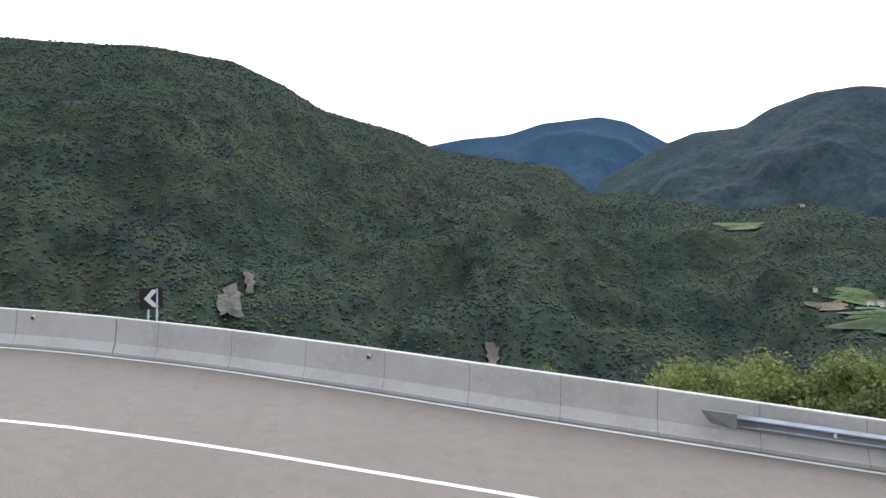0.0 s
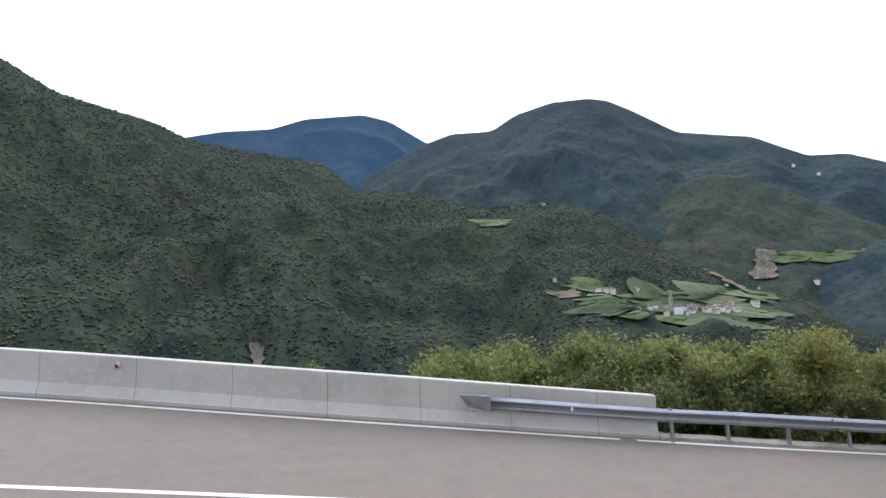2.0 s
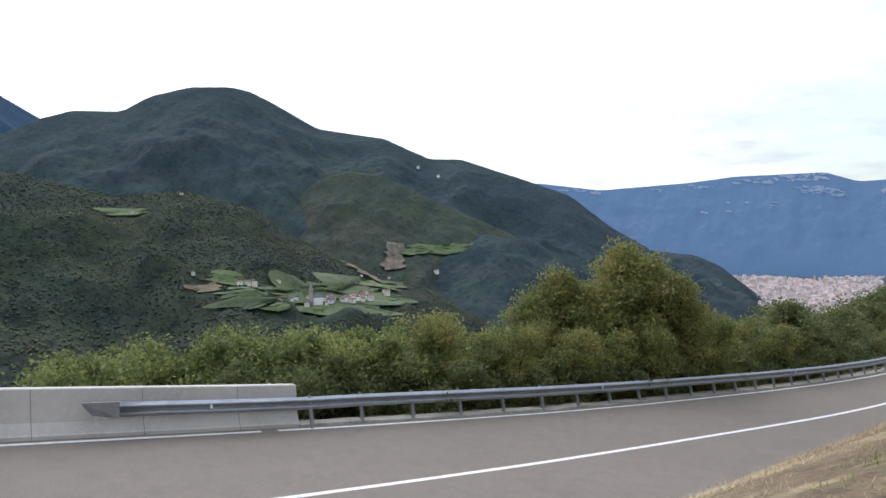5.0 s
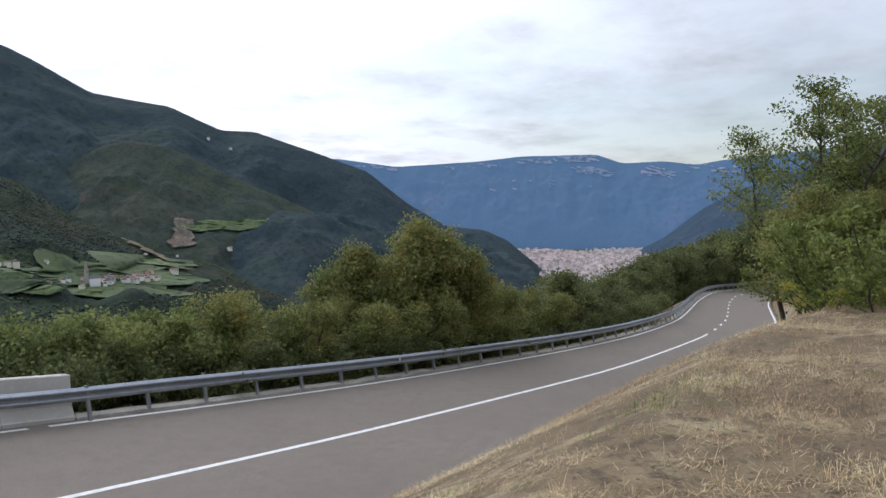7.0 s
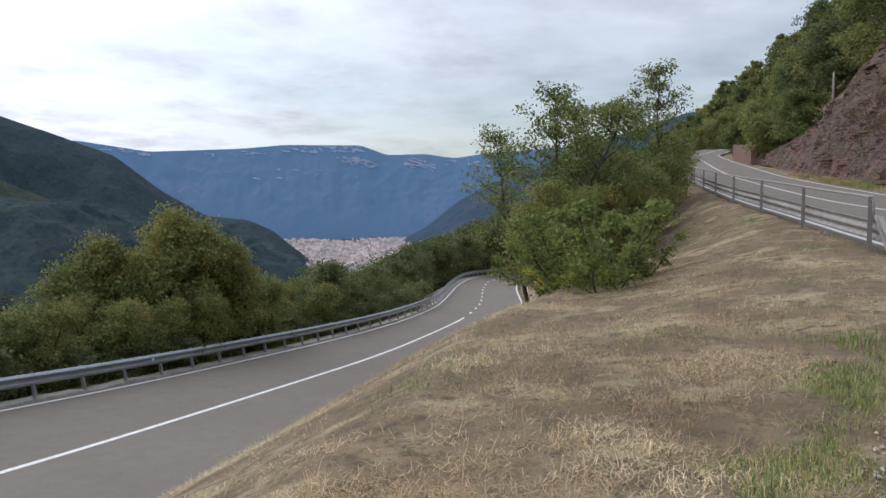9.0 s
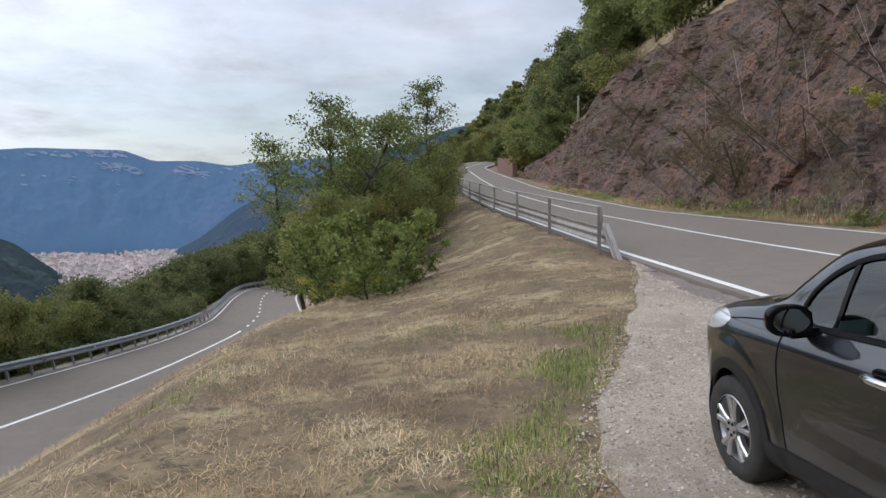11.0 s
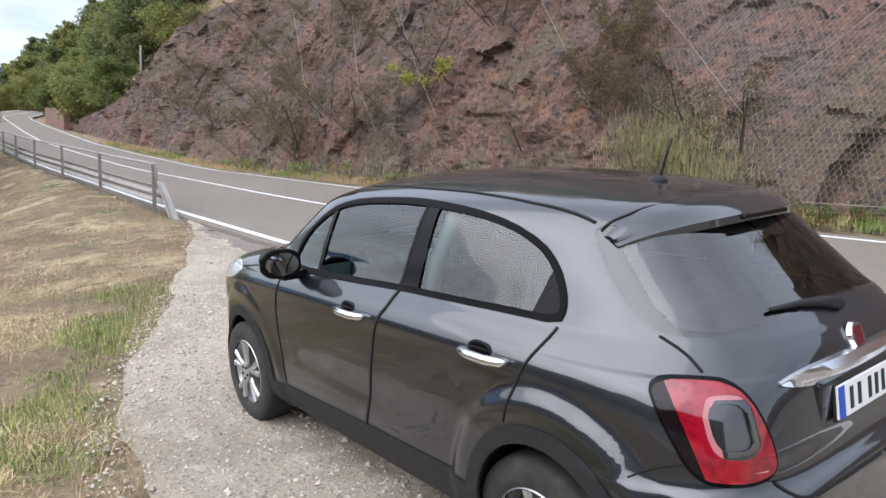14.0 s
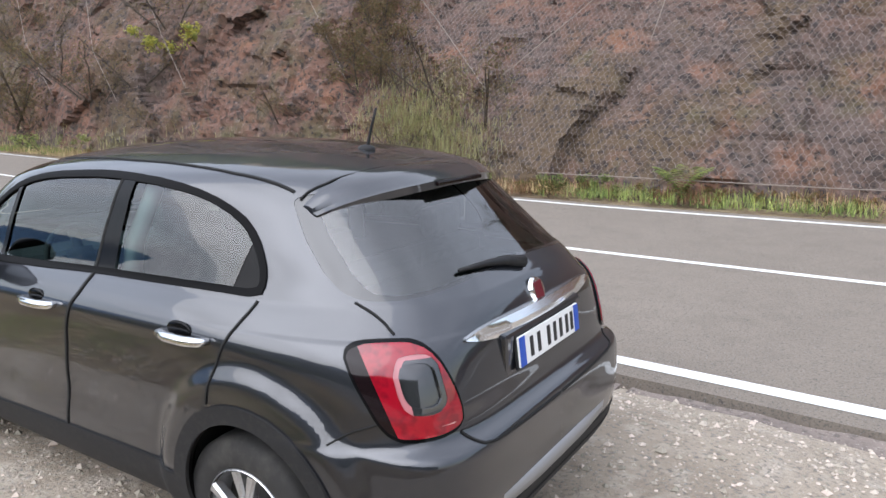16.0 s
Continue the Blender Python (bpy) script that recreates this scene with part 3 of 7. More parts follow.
ridge_near = Ridge([-75, -50, -32.4, -28.3, -23.1, -17, -13.2, -10.1, -7, -3.8, -1, 4.8, 8.7, 11.5, 15.8, 18.7, 21.9, 26.5, 31.6, 34.8, 38.5, 42, 45.6, 47.8, 52, 60],
                   [11, 13.5, 14.65, 14.9, 15.3, 14.8, 13.3, 11.5, 10.7, 9.9, 8.6, 7.7, 7.2, 4.95, 4.9, 4.2, 3.5, 4.0, 2.7, 0.5, -1.6, -2.7, -3.9, -5.4, -7, -8],
                   [(-75, 1500), (-10, 1500), (10, 1700), (25, 1650), (40, 1450), (60, 1300)], 420, 42, 1)
ridge_blue = Ridge([-15, -5, 1.2, 4.8, 7.5, 12, 14.1, 17.05, 20, 30], [6, 8.2, 9.45, 9.75, 10.6, 11.0, 10.5, 8.8, 7.5, 6], [(-15, 3300), (30, 3300)], 1900, 80, 5)
ridge_mid = Ridge([8, 12, 17, 19.1, 22.3, 24.2, 27.1, 30, 31.5, 33.2, 36.6, 41.9, 45.5, 48, 52.7, 56.7, 59.8, 63, 66, 67.8, 69.6, 71],
                  [4, 6, 8.7, 9.45, 9.6, 10.8, 11.7, 11.87, 11.6, 10.8, 8.95, 8.25, 6.65, 6.6, 5.05, 3.6, 1.1, -0.8, -1.1, -1.9, -3.4, -5],
                  [(8, 2700), (40, 2500), (60, 2300), (71, 2200)], 1300, 60, 9)
ridge_spur = Ridge([33, 34.6, 35.6, 37.2, 39, 41.6, 44.0, 46.4, 49.8, 52.5, 55.5, 58], [-2.0, 2.8, 4.2, 5.2, 5.7, 5.3, 4.3, 3.1, 1.6, 0.4, -1.2, -2.6], [(33, 1950), (58, 1850)], 1300, 34, 23)
ridge_right = Ridge([74, 77, 80.15, 82.6, 84.5, 92, 100, 115], [-4.6, -3.4, -1.6, 0.4, 1.5, 4.5, 7, 9], [(70, 3700), (115, 3300)], 2600, 60, 13)
ridge_far = Ridge([45, 54.5, 59, 65.7, 68.9, 74.8, 76.8, 80, 82.2, 84.1, 95, 115], [4.8, 4.6, 4.0, 4.4, 4.75, 4.8, 4.06, 4.14, 3.8, 4.1, 5, 5], [(45, 4600), (115, 4600)], 4050, 22, 17, 0.8)
ridge_near.build("mountain_side", -60, 56, 0.14, 9, forest("forest_slope", (0.034, 0.049, 0.035), (0.056, 0.070, 0.039), (0.019, 0.029, 0.027), dark=0.5, big=0.005, rocky=(0.70, 0.78)), "steep wooded mountain side across the valley")
# distance haze on the rounded mountain is mixed into its bluer, darker forest colours
ridge_mid.build("mountain_side", 9, 70.8, 0.10, 12, forest("haze_tinted_forest", (0.034, 0.054, 0.062), (0.050, 0.072, 0.060), (0.027, 0.045, 0.056), big=0.003, rocky=(0.72, 0.82), dark=0.72), "dark hazy wooded mountain with a rounded summit")
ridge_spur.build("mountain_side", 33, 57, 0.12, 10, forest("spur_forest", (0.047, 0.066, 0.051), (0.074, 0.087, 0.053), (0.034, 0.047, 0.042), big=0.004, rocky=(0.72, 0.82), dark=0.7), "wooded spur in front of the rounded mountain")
# haze over these far ranges is put into blue base colours and emission
ridge_blue.build("backdrop", -12, 26, 0.14, 18, forest("haze_blue_forest", (0.018, 0.036, 0.05), (0.022, 0.042, 0.05), (0.014, 0.03, 0.045), (0.008, 0.024, 0.055), big=0.002, dark=0.85), "blue hazy wooded mountain behind the valley", "mountain")
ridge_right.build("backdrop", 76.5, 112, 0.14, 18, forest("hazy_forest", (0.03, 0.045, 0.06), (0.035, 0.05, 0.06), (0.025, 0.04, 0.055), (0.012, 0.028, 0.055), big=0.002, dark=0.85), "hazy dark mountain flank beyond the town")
ridge_far.build("backdrop", 47, 112, 0.14, 18, forest("hazed_far_range", (0.055, 0.085, 0.13), (0.065, 0.095, 0.14), (0.045, 0.075, 0.125), (0.038, 0.080, 0.155), rock=(0.12, 0.14, 0.18), big=0.0016, rocky=(0.74, 0.84), dark=0.92), "haze-blue flat-topped mountain range on the skyline", "mountain")


def valley():
    rr = np.concatenate([np.linspace(60, 400, 30), np.linspace(420, 4800, 60)])
    aa = np.arange(-180, 180.1, 3.0)
    A, R = np.meshgrid(aa, rr, indexing="ij")
    Z = np.interp(R, [60, 110, 300, 430, 1000, 4800], [-45, -75, -170, VALLEY_Z - 1, VALLEY_Z - 1, VALLEY_Z - 1])
    # our own hill rises behind and to the right
    side = smooth((A - 95) / 25) * smooth((A + 360 - 300) / 20) + smooth((-A - 95) / 25)
    Z = Z * (1 - side) + side * np.interp(R, [60, 300, 800, 4800], [-40, 10, 110, 450])
    P = np.stack([R * np.sin(np.radians(A)), R * np.cos(np.radians(A)), Z], -1)
    m = mat("valley_floor", (0.05, 0.07, 0.045), 0.95, vary=((0.006, (0.09, 0.10, 0.06), 0.4, 0.6, 5), (0.03, (0.035, 0.05, 0.04), 0.45, 0.6, 4)))
    tagged(mesh_ob("valley_floor", P, grid_faces(len(aa), len(rr)), m, True), "green valley floor far below", "ground", kind="structure")


valley()


# ---- rock face above the upper leg ----
ROCK = mat("reddish_rock", (0.155, 0.085, 0.062), 0.95, vary=((0.22, (0.115, 0.083, 0.070), 0.42, 0.6, 4), (0.9, (0.215, 0.108, 0.068), 0.5, 0.7, 5), (0.35, (0.105, 0.072, 0.042), 0.50, 0.62, 7), (3.5, (0.055, 0.041, 0.036), 0.48, 0.66, 6), (0.6, (0.100, 0.085, 0.045), 0.56, 0.70, 6), (7, (0.036, 0.029, 0.027), 0.54, 0.64, 6), (9, (0.25, 0.19, 0.16), 0.60, 0.72, 5), (26, (0.30, 0.25, 0.22), 0.66, 0.74, 4)), bump=((3.0, 0.7, 0.15), (14, 0.7, 0.05), (55, 0.5, 0.012)))


def facets(x, h, size, seed):
    """Broken faces: each cell of a jittered net has its own set-back and tilt."""
    rs = np.random.RandomState(seed)
    tab = rs.rand(128, 128, 5)
    cx, ch = np.floor(x / size).astype(int), np.floor(h / size).astype(int)
    best = np.full(x.shape, 1e9)
    out = np.zeros(x.shape)
    for i in (-1, 0, 1):
        for j in (-1, 0, 1):
            t = tab[(cx + i) % 128, (ch + j) % 128]
            px, ph = (cx + i + t[..., 0]) * size, (ch + j + t[..., 1]) * size
            d = np.hypot((x - px) * 0.8, h - ph)
            val = (t[..., 2] - 0.5) * size * 0.45 + (t[..., 3] - 0.5) * 0.7 * (x - px) + (t[..., 4] - 0.35) * 0.7 * (h - ph)
            out = np.where(d < best, val, out)
            best = np.minimum(best, d)
    return out


rock_top = curve([-40, -14, -8, -5, -3, 0, 20, 45, 52, 65, 74, 84], [1.5, 1.5, 2.5, 5.5, 10, 14, 14, 11.0, 9.2, 6.5, 3.0, 0.6])


def rock_point(x, h, relief=True):
    """A point on the face: x along the road, h up it."""
    foot = upper(x, 2 * LANE + 1.75)
    slope = near_y(x + 0.5) - near_y(x - 0.5)
    k = 1 / np.sqrt(1 + slope**2)
    back = 0.46 * h + 0.9 * np.sin(x * 0.19 + 1) * smooth(h / 5) + 0.6 * fbm(x, h, 6, 3, 21)
    if relief:
        dx = x + 0.35 * fbm(x, h, 1.3, 3, 25)
        dh = h + 0.35 * fbm(x, h, 1.1, 3, 26)
        back = back - 0.40 * facets(dx - 0.25 * dh, dh, 2.3, 3) - 0.42 * facets(dx - 0.3 * dh, dh + 0.15 * dx, 0.95, 4) - 0.55 * facets(dx * 0.8, dh * 1.15, 0.34, 5) * smooth(0.55 + 1.2 * fbm(x, h, 2.2, 3, 28)) - 0.14 * fbm(x, h, 0.45, 4, 27)
    back = back * smooth(h / 0.7 + 0.35)
    return np.stack([foot[..., 0] + back * slope * k, foot[..., 1] - back * k, foot[..., 2] - 0.25 + h], -1)


def build_rock():
    xs = axis_steps((-32, -14, 0.4), (-14, 34, 0.11), (34, 84, 0.28))
    us = np.linspace(0, 1, 130)
    X = np.repeat(xs[:, None], len(us), 1)
    H = us[None, :] * rock_top(xs)[:, None]
    P = rock_point(X, H)
    tagged(mesh_ob("rock_face", P, grid_faces(len(xs), len(us)), ROCK), "fractured reddish-brown rock face above the road", "rock", kind="structure")


build_rock()
CABLE = mat("rusty_cable", (0.24, 0.20, 0.17), 0.6, 0.3)
WIRE = mat("net_wire", (0.25, 0.21, 0.19), 0.55, 0.2)


def rockfall_net():
    vs, fs = [], []
    half, rise, link = 0.062, 0.104, 0.040
    def on(x, h):
        p = rock_point(x, h, False)
        p[..., 1] += 0.46 + 0.24 * fbm(x, h, 3, 3, 31)
        return p
    def wire(a, b):
        n0 = len(vs)
        for p in (a, b):
            vs.extend([(p[0], p[1], p[2] + 0.0028), (p[0] + 0.0026, p[1] + 0.0015, p[2] - 0.0014), (p[0] - 0.0026, p[1] - 0.0015, p[2] - 0.0014)])
        fs.extend([(n0, n0 + 1, n0 + 4, n0 + 3), (n0 + 1, n0 + 2, n0 + 5, n0 + 4), (n0 + 2, n0, n0 + 3, n0 + 5)])
    xs = np.arange(-14, 11.0, half)
    for r in range(int(9.0 / rise)):
        h = 0.6 + r * rise
        low = (np.arange(len(xs)) + r) % 2 == 0
        hh = h + np.where(low, -(rise - link) / 2, (rise - link) / 2)
        row = on(xs, hh)
        tops = on(xs, hh + link)
        for i in range(len(xs) - 1):
            wire(row[i], row[i + 1])
            if not low[i]:
                wire(row[i], tops[i])
    ob = mesh_ob("rockfall_net", vs, fs, WIRE)
    tagged(ob, "hexagonal wire rockfall netting hung over the rock", "netting", kind="stuff")
    # steel ropes that hold it down
    for x0, h0, x1, h1 in ((13.8, 8.2, 5.4, 0.6), (2.6, 7.6, 8.3, 1.4), (3.4, 10, 3.9, 1.6), (-1.2, 10, -0.4, 1.8), (16.6, 8.0, 10.0, 1.2), (22.6, 7.6, 16.0, 1.1), (26.0, 7.2, 19.3, 0.7), (35.5, 8.5, 21.4, 0.6), (38, 7.5, 28.5, 0.8), (5.4, 0.6, -14, 0.55)):
        t = np.linspace(0, 1, 24)
        xs, hs = x0 + (x1 - x0) * t, h0 + (h1 - h0) * t
        nodes = rock_point(xs[::6], hs[::6], False)
        p = np.stack([np.interp(t, t[::6], nodes[:, c]) for c in range(3)], -1)
        p[:, 1] += 0.72
        v, f = tube(p.tolist(), [0.010] * len(p), 6)
        tagged(mesh_ob("steel_rope", v, f, CABLE, True), "thin steel rope slung across the rock face", "rope", "rockfall ropes")


rockfall_net()

# ---- gravel lay-by ----
GRAVEL = mat("gravel", (0.44, 0.37, 0.29), 0.95, vary=((0.8, (0.34, 0.28, 0.215), 0.42, 0.62, 4), (5, (0.50, 0.435, 0.36), 0.5, 0.7, 4), (35, (0.2, 0.18, 0.155), 0.52, 0.66, 5), (70, (0.45, 0.44, 0.42), 0.62, 0.72, 3)), bump=((30, 0.8, 0.03), (90, 0.8, 0.012)))
grass_edge = curve([-30, -6, 0, 3.3, 5.1, 9.0, 12, 14.6, 15.6], [-1.0, -1.05, -1.1, -1.75, -2.35, -4.4, -5.9, -7.0, -7.2])


def lay_by():
    xs = axis_steps((-15, -4, 0.4), (-4, 15.4, 0.2))
    t = np.linspace(0, 1, 36)
    y0 = near_y(xs) + 0.22
    y1 = grass_edge(xs, 0.6) + 0.22 * fbm(xs, 0 * xs, 2.6, 4, 41) + 0.06 * fbm(xs, 0 * xs, 0.4, 3, 42)
    Y = y0[:, None] + np.maximum(y1 - y0, 0.02)[:, None] * t
    X = np.repeat(xs[:, None], len(t), 1)
    Z = ground_z(X, Y) + 0.014 - 0.05 * smooth((t[None, :] - 0.94) / 0.06)
    tagged(mesh_ob("lay_by", np.stack([X, Y, Z], -1), grid_faces(len(xs), len(t)), GRAVEL, True), "pale trodden gravel lay-by beside the upper road", "gravel", kind="structure")


lay_by()
OLD_ASPHALT = mat("broken_old_asphalt", (0.25, 0.205, 0.175), 0.95, vary=((1.2, (0.19, 0.155, 0.135), 0.42, 0.62, 5), (22, (0.12, 0.10, 0.09), 0.5, 0.66, 4), (60, (0.42, 0.38, 0.34), 0.6, 0.72, 3)), bump=((9, 0.6, 0.03), (45, 0.8, 0.015)))


def broken_edge():
    """Slabs of an older surface that crumble away between the road and the gravel."""
    rs = np.random.RandomState(19)
    x = -9.0
    while x < 13.5:
        ln = 0.9 + 1.6 * rs.rand()
        xs = np.arange(x, x + ln - 0.03, 0.06)
        far = 0.34 + 0.05 * fbm(xs, 0 * xs, 0.35, 3, 43)
        near = 0.80 + 0.16 * fbm(xs, 0 * xs, 0.8, 4, 44) + 0.15 * rs.rand() - 0.25 * smooth((np.abs(xs - x - ln / 2) - ln / 2 + 0.15) / 0.15)
        drop = 0.030 + 0.02 * rs.rand()
        rows = []
        for xx, a, b in zip(xs, far, np.maximum(near, far + 0.1)):
            p = [upper(xx, -(a + (b - a) * k)) for k in (0, 0, 0.35, 0.7, 0.95, 1.0)]
            sag = np.array([0.16, 0.0, 0.0, 0.005, 0.02, 0.16]) + drop
            sag[1:5] += 0.012 * fbm(np.full(4, xx), np.arange(4.0), 0.3, 2, 45)
            rows.append([q - (0, 0, g) for q, g in zip(p, sag)])
        n = len(rows)
        tagged(mesh_ob("trim", rows, grid_faces(n, 6).tolist() + [[0, 1, 2, 3, 4, 5], [6 * n - 1 - k for k in range(6)]], OLD_ASPHALT), "crumbling slab of old asphalt beside the road", "asphalt", kind="structure")
        x += ln


broken_edge()


def pebbles():
    rs = np.random.RandomState(5)
    n = 26000
    x = np.where(rs.rand(n) < 0.75, rs.uniform(-4, 8, n), rs.uniform(-5, 14, n))
    y = near_y(x) + 0.2 + (grass_edge(x, 0.6) - near_y(x) - 0.1) * rs.rand(n)
    size = np.clip(rs.lognormal(-4.75, 0.45, n), 0.004, 0.035)
    z = ground_z(x, y) + 0.014 + size * 0.2
    octa = np.array([(1, 0, 0), (-1, 0, 0), (0, 1, 0), (0, -1, 0), (0, 0, 0.7), (0, 0, -0.6)])
    tri = np.array([(0, 2, 4), (2, 1, 4), (1, 3, 4), (3, 0, 4), (2, 0, 5), (1, 2, 5), (3, 1, 5), (0, 3, 5)])
    an = rs.rand(n) * 6.28
    o = octa[None] * (0.6 + 0.8 * rs.rand(n, 6, 1)) * size[:, None, None]
    c, s = np.cos(an)[:, None], np.sin(an)[:, None]
    v = np.stack([o[..., 0] * c - o[..., 1] * s + x[:, None], o[..., 0] * s + o[..., 1] * c + y[:, None], o[..., 2] + z[:, None]], -1)
    f = (tri[None] + 6 * np.arange(n)[:, None, None]).reshape(-1, 3)
    m = mat("pebbles", (0.46, 0.40, 0.33), 0.9, island=0.45)
    tagged(mesh_ob("pebbles", v, f, m), "loose pale and grey gravel stones", "gravel", kind="stuff")


pebbles()


# ---- grass ----
def blades(name, x, y, length, width, lie, material, label, seed, z=None):
    """Grass stalks as narrow bent strips; lie: 0 upright, 1 flat on the ground."""
    rs = np.random.RandomState(seed)
    n = len(x)
    z = ground_z(x, y) if z is None else z
    an, bend = rs.rand(n) * 6.283, rs.rand(n)
    ln = length * (0.5 + rs.rand(n))
    tilt = np.clip(lie + 0.35 * rs.randn(n), 0.05, 1.0) * 1.5
    dx, dy = np.cos(an), np.sin(an)
    px, py = -dy * width / 2, dx * width / 2
    v = np.zeros((n, 5, 3))
    base = np.stack([x, y, z - 0.01], -1)
    for k, (t, wf) in enumerate(((0, 1), (0.55, 0.8))):
        hor, ver = np.sin(tilt * (0.7 + 0.3 * t)) * ln * t, np.cos(tilt * (0.7 + 0.3 * t)) * ln * t
        c = base + np.stack([dx * hor, dy * hor, ver + 0.012], -1)
        v[:, 2 * k] = c - np.stack([px, py, 0 * px], -1) * wf
        v[:, 2 * k + 1] = c + np.stack([px, py, 0 * px], -1) * wf
    hor, ver = np.sin(tilt) * ln, np.cos(tilt) * ln - 0.2 * bend * ln * np.sin(tilt)
    v[:, 4] = base + np.stack([dx * hor, dy * hor, np.maximum(ver, 0.0) + 0.012], -1)
    i = 5 * np.arange(n)[:, None]
    f = [tuple(q) for q in (i + np.array([0, 1, 3, 2])).tolist()] + [tuple(q) for q in (i + np.array([2, 3, 4])).tolist()]
    return tagged(mesh_ob(name, v, f, material), label, "grass", kind="stuff")


STRAW = mat("straw", (0.56, 0.425, 0.225), 0.9, island=0.5, vary=((0.45, (0.32, 0.23, 0.125), 0.42, 0.60, 5), (0.6, (0.72, 0.60, 0.37), 0.52, 0.68, 5)))
GREEN_GRASS = mat("green_grass", (0.235, 0.28, 0.075), 0.8, island=0.5, vary=((1.0, (0.17, 0.23, 0.06), 0.45, 0.65, 3),))
rs0 = np.random.RandomState(8)


def meadow():
    n = 330000
    r = 1.5 + 24 * rs0.rand(n) ** 1.25
    a = radians(30) + radians(130) * rs0.rand(n)
    x, y = r * np.sin(a), r * np.cos(a) - 0.5
    keep = (y < inner_y(x) - 0.35) & (y > np.maximum(grass_edge(x, 0.6) + 0.22 * fbm(x, 0 * x, 2.6, 4, 41) - 0.10 - 0.35 * rs0.rand(n) ** 4, near_y(x) + 0.25)) & (x > -4)
    x, y = x[keep], y[keep]
    patch = fbm(x, y, 0.8, 3, 51) + 0.5 * fbm(x, y, 2.5, 2, 52)
    k = rs0.rand(len(x)) < np.clip(0.50 + patch * 1.5, 0.05, 1)
    blades("dry_grass", x[k], y[k], 0.115, 0.0045, 0.96, STRAW, "mown dry straw-coloured grass on the slope", 3)
    # green tufts along the gravel and here and there on the bank
    d = np.abs(y - grass_edge(x, 0.6) - 0.55)
    g = rs0.rand(len(x)) < np.clip(1.2 * np.exp(-(d / 0.48) ** 2) * (fbm(x, y, 0.7, 3, 55) + 0.26) * (x < 9) + 0.10 * (fbm(x, y, 1.2, 3, 56) > 0.33) + 0.4 * (y > inner_y(x) - 1.2) * (fbm(x, y, 1.0, 2, 57) > 0), 0, 1)
    xx, yy = np.repeat(x[g], 3) + 0.05 * rs0.randn(3 * g.sum()), np.repeat(y[g], 3) + 0.05 * rs0.randn(3 * g.sum())
    blades("green_grass", xx, yy, 0.075, 0.006, 0.5, GREEN_GRASS, "green grass tufts beside the gravel", 4)


meadow()


def verge():
    n = 16000
    x = rs0.uniform(-14, 60, n)
    t = rs0.rand(n)
    nn = 2 * LANE + 0.45 + 1.5 * t
    slope = near_y(x + 0.5) - near_y(x - 0.5)
    kk = 1 / np.sqrt(1 + slope**2)
    X, Y = x + nn * slope * kk, near_y(x) - nn * kk
    Z = near_z(x) + nn * bank(x) + 0.03
    dry = fbm(X, Y, 1.3, 3, 61) > np.where(x < 9, 0.35, -0.1)
    keep = rs0.rand(n) < np.clip(0.75 + 0.9 * fbm(X, Y, 2.2, 2, 62), 0.05, 1)
    a, b = dry & keep, ~dry & keep & ((x > 9) | (fbm(X, Y, 1.1, 3, 64) > 0.05))
    c = ~dry & keep & ~b
    blades("verge_grass", np.repeat(X[a], 3) + 0.08 * rs0.randn(3 * a.sum()), np.repeat(Y[a], 3) + 0.08 * rs0.randn(3 * a.sum()), 0.25, 0.010, 0.45, STRAW, "tall dry grass along the foot of the rock", 7, np.repeat(Z[a], 3))
    blades("verge_grass", np.repeat(X[b], 2) + 0.08 * rs0.randn(2 * b.sum()), np.repeat(Y[b], 2) + 0.08 * rs0.randn(2 * b.sum()), 0.22, 0.012, 0.35, GREEN_GRASS, "green weeds along the foot of the rock", 8, np.repeat(Z[b], 2))
    rusty = mat("rusty_stalks", (0.20, 0.115, 0.055), 0.9, island=0.5)
    blades("verge_grass", np.repeat(X[c], 3) + 0.08 * rs0.randn(3 * c.sum()), np.repeat(Y[c], 3) + 0.08 * rs0.randn(3 * c.sum()), 0.20, 0.013, 0.40, rusty, "rust-brown dead stalks along the foot of the rock", 9, np.repeat(Z[c], 3))



def verge_scrub():
    rs = np.random.RandomState(77)
    sc = make_tree("scrub", 44, 0.55, 0.5, leaf_mat("rusty_leaves", (0.17, 0.105, 0.045), ((2.0, (0.12, 0.13, 0.04), 0.45, 0.6, 3),)), 14, 26, 0.04, 0.012, "low rust and green scrub on the verge", "shrub", 0.05, 5, clump=0.22)
    spots = []
    for k in range(34):
        x = -8 + 0.9 * k + rs.rand() * 0.6
        p = upper(x, 2 * LANE + 1.1 + 0.5 * rs.rand())
        spots.append((float(p[0]), float(p[1]), rs.rand() * 6, 0.5 + 0.6 * rs.rand(), float(p[2])))
    plant(sc, spots, "scrub on the verge")




# ---- trees and shrubs ----
BARK = mat("bark", (0.085, 0.068, 0.052), 0.95, vary=((6, (0.05, 0.04, 0.032), 0.42, 0.6, 5), (25, (0.12, 0.10, 0.08), 0.5, 0.7, 4)), bump=((18, 0.8, 0.02),))


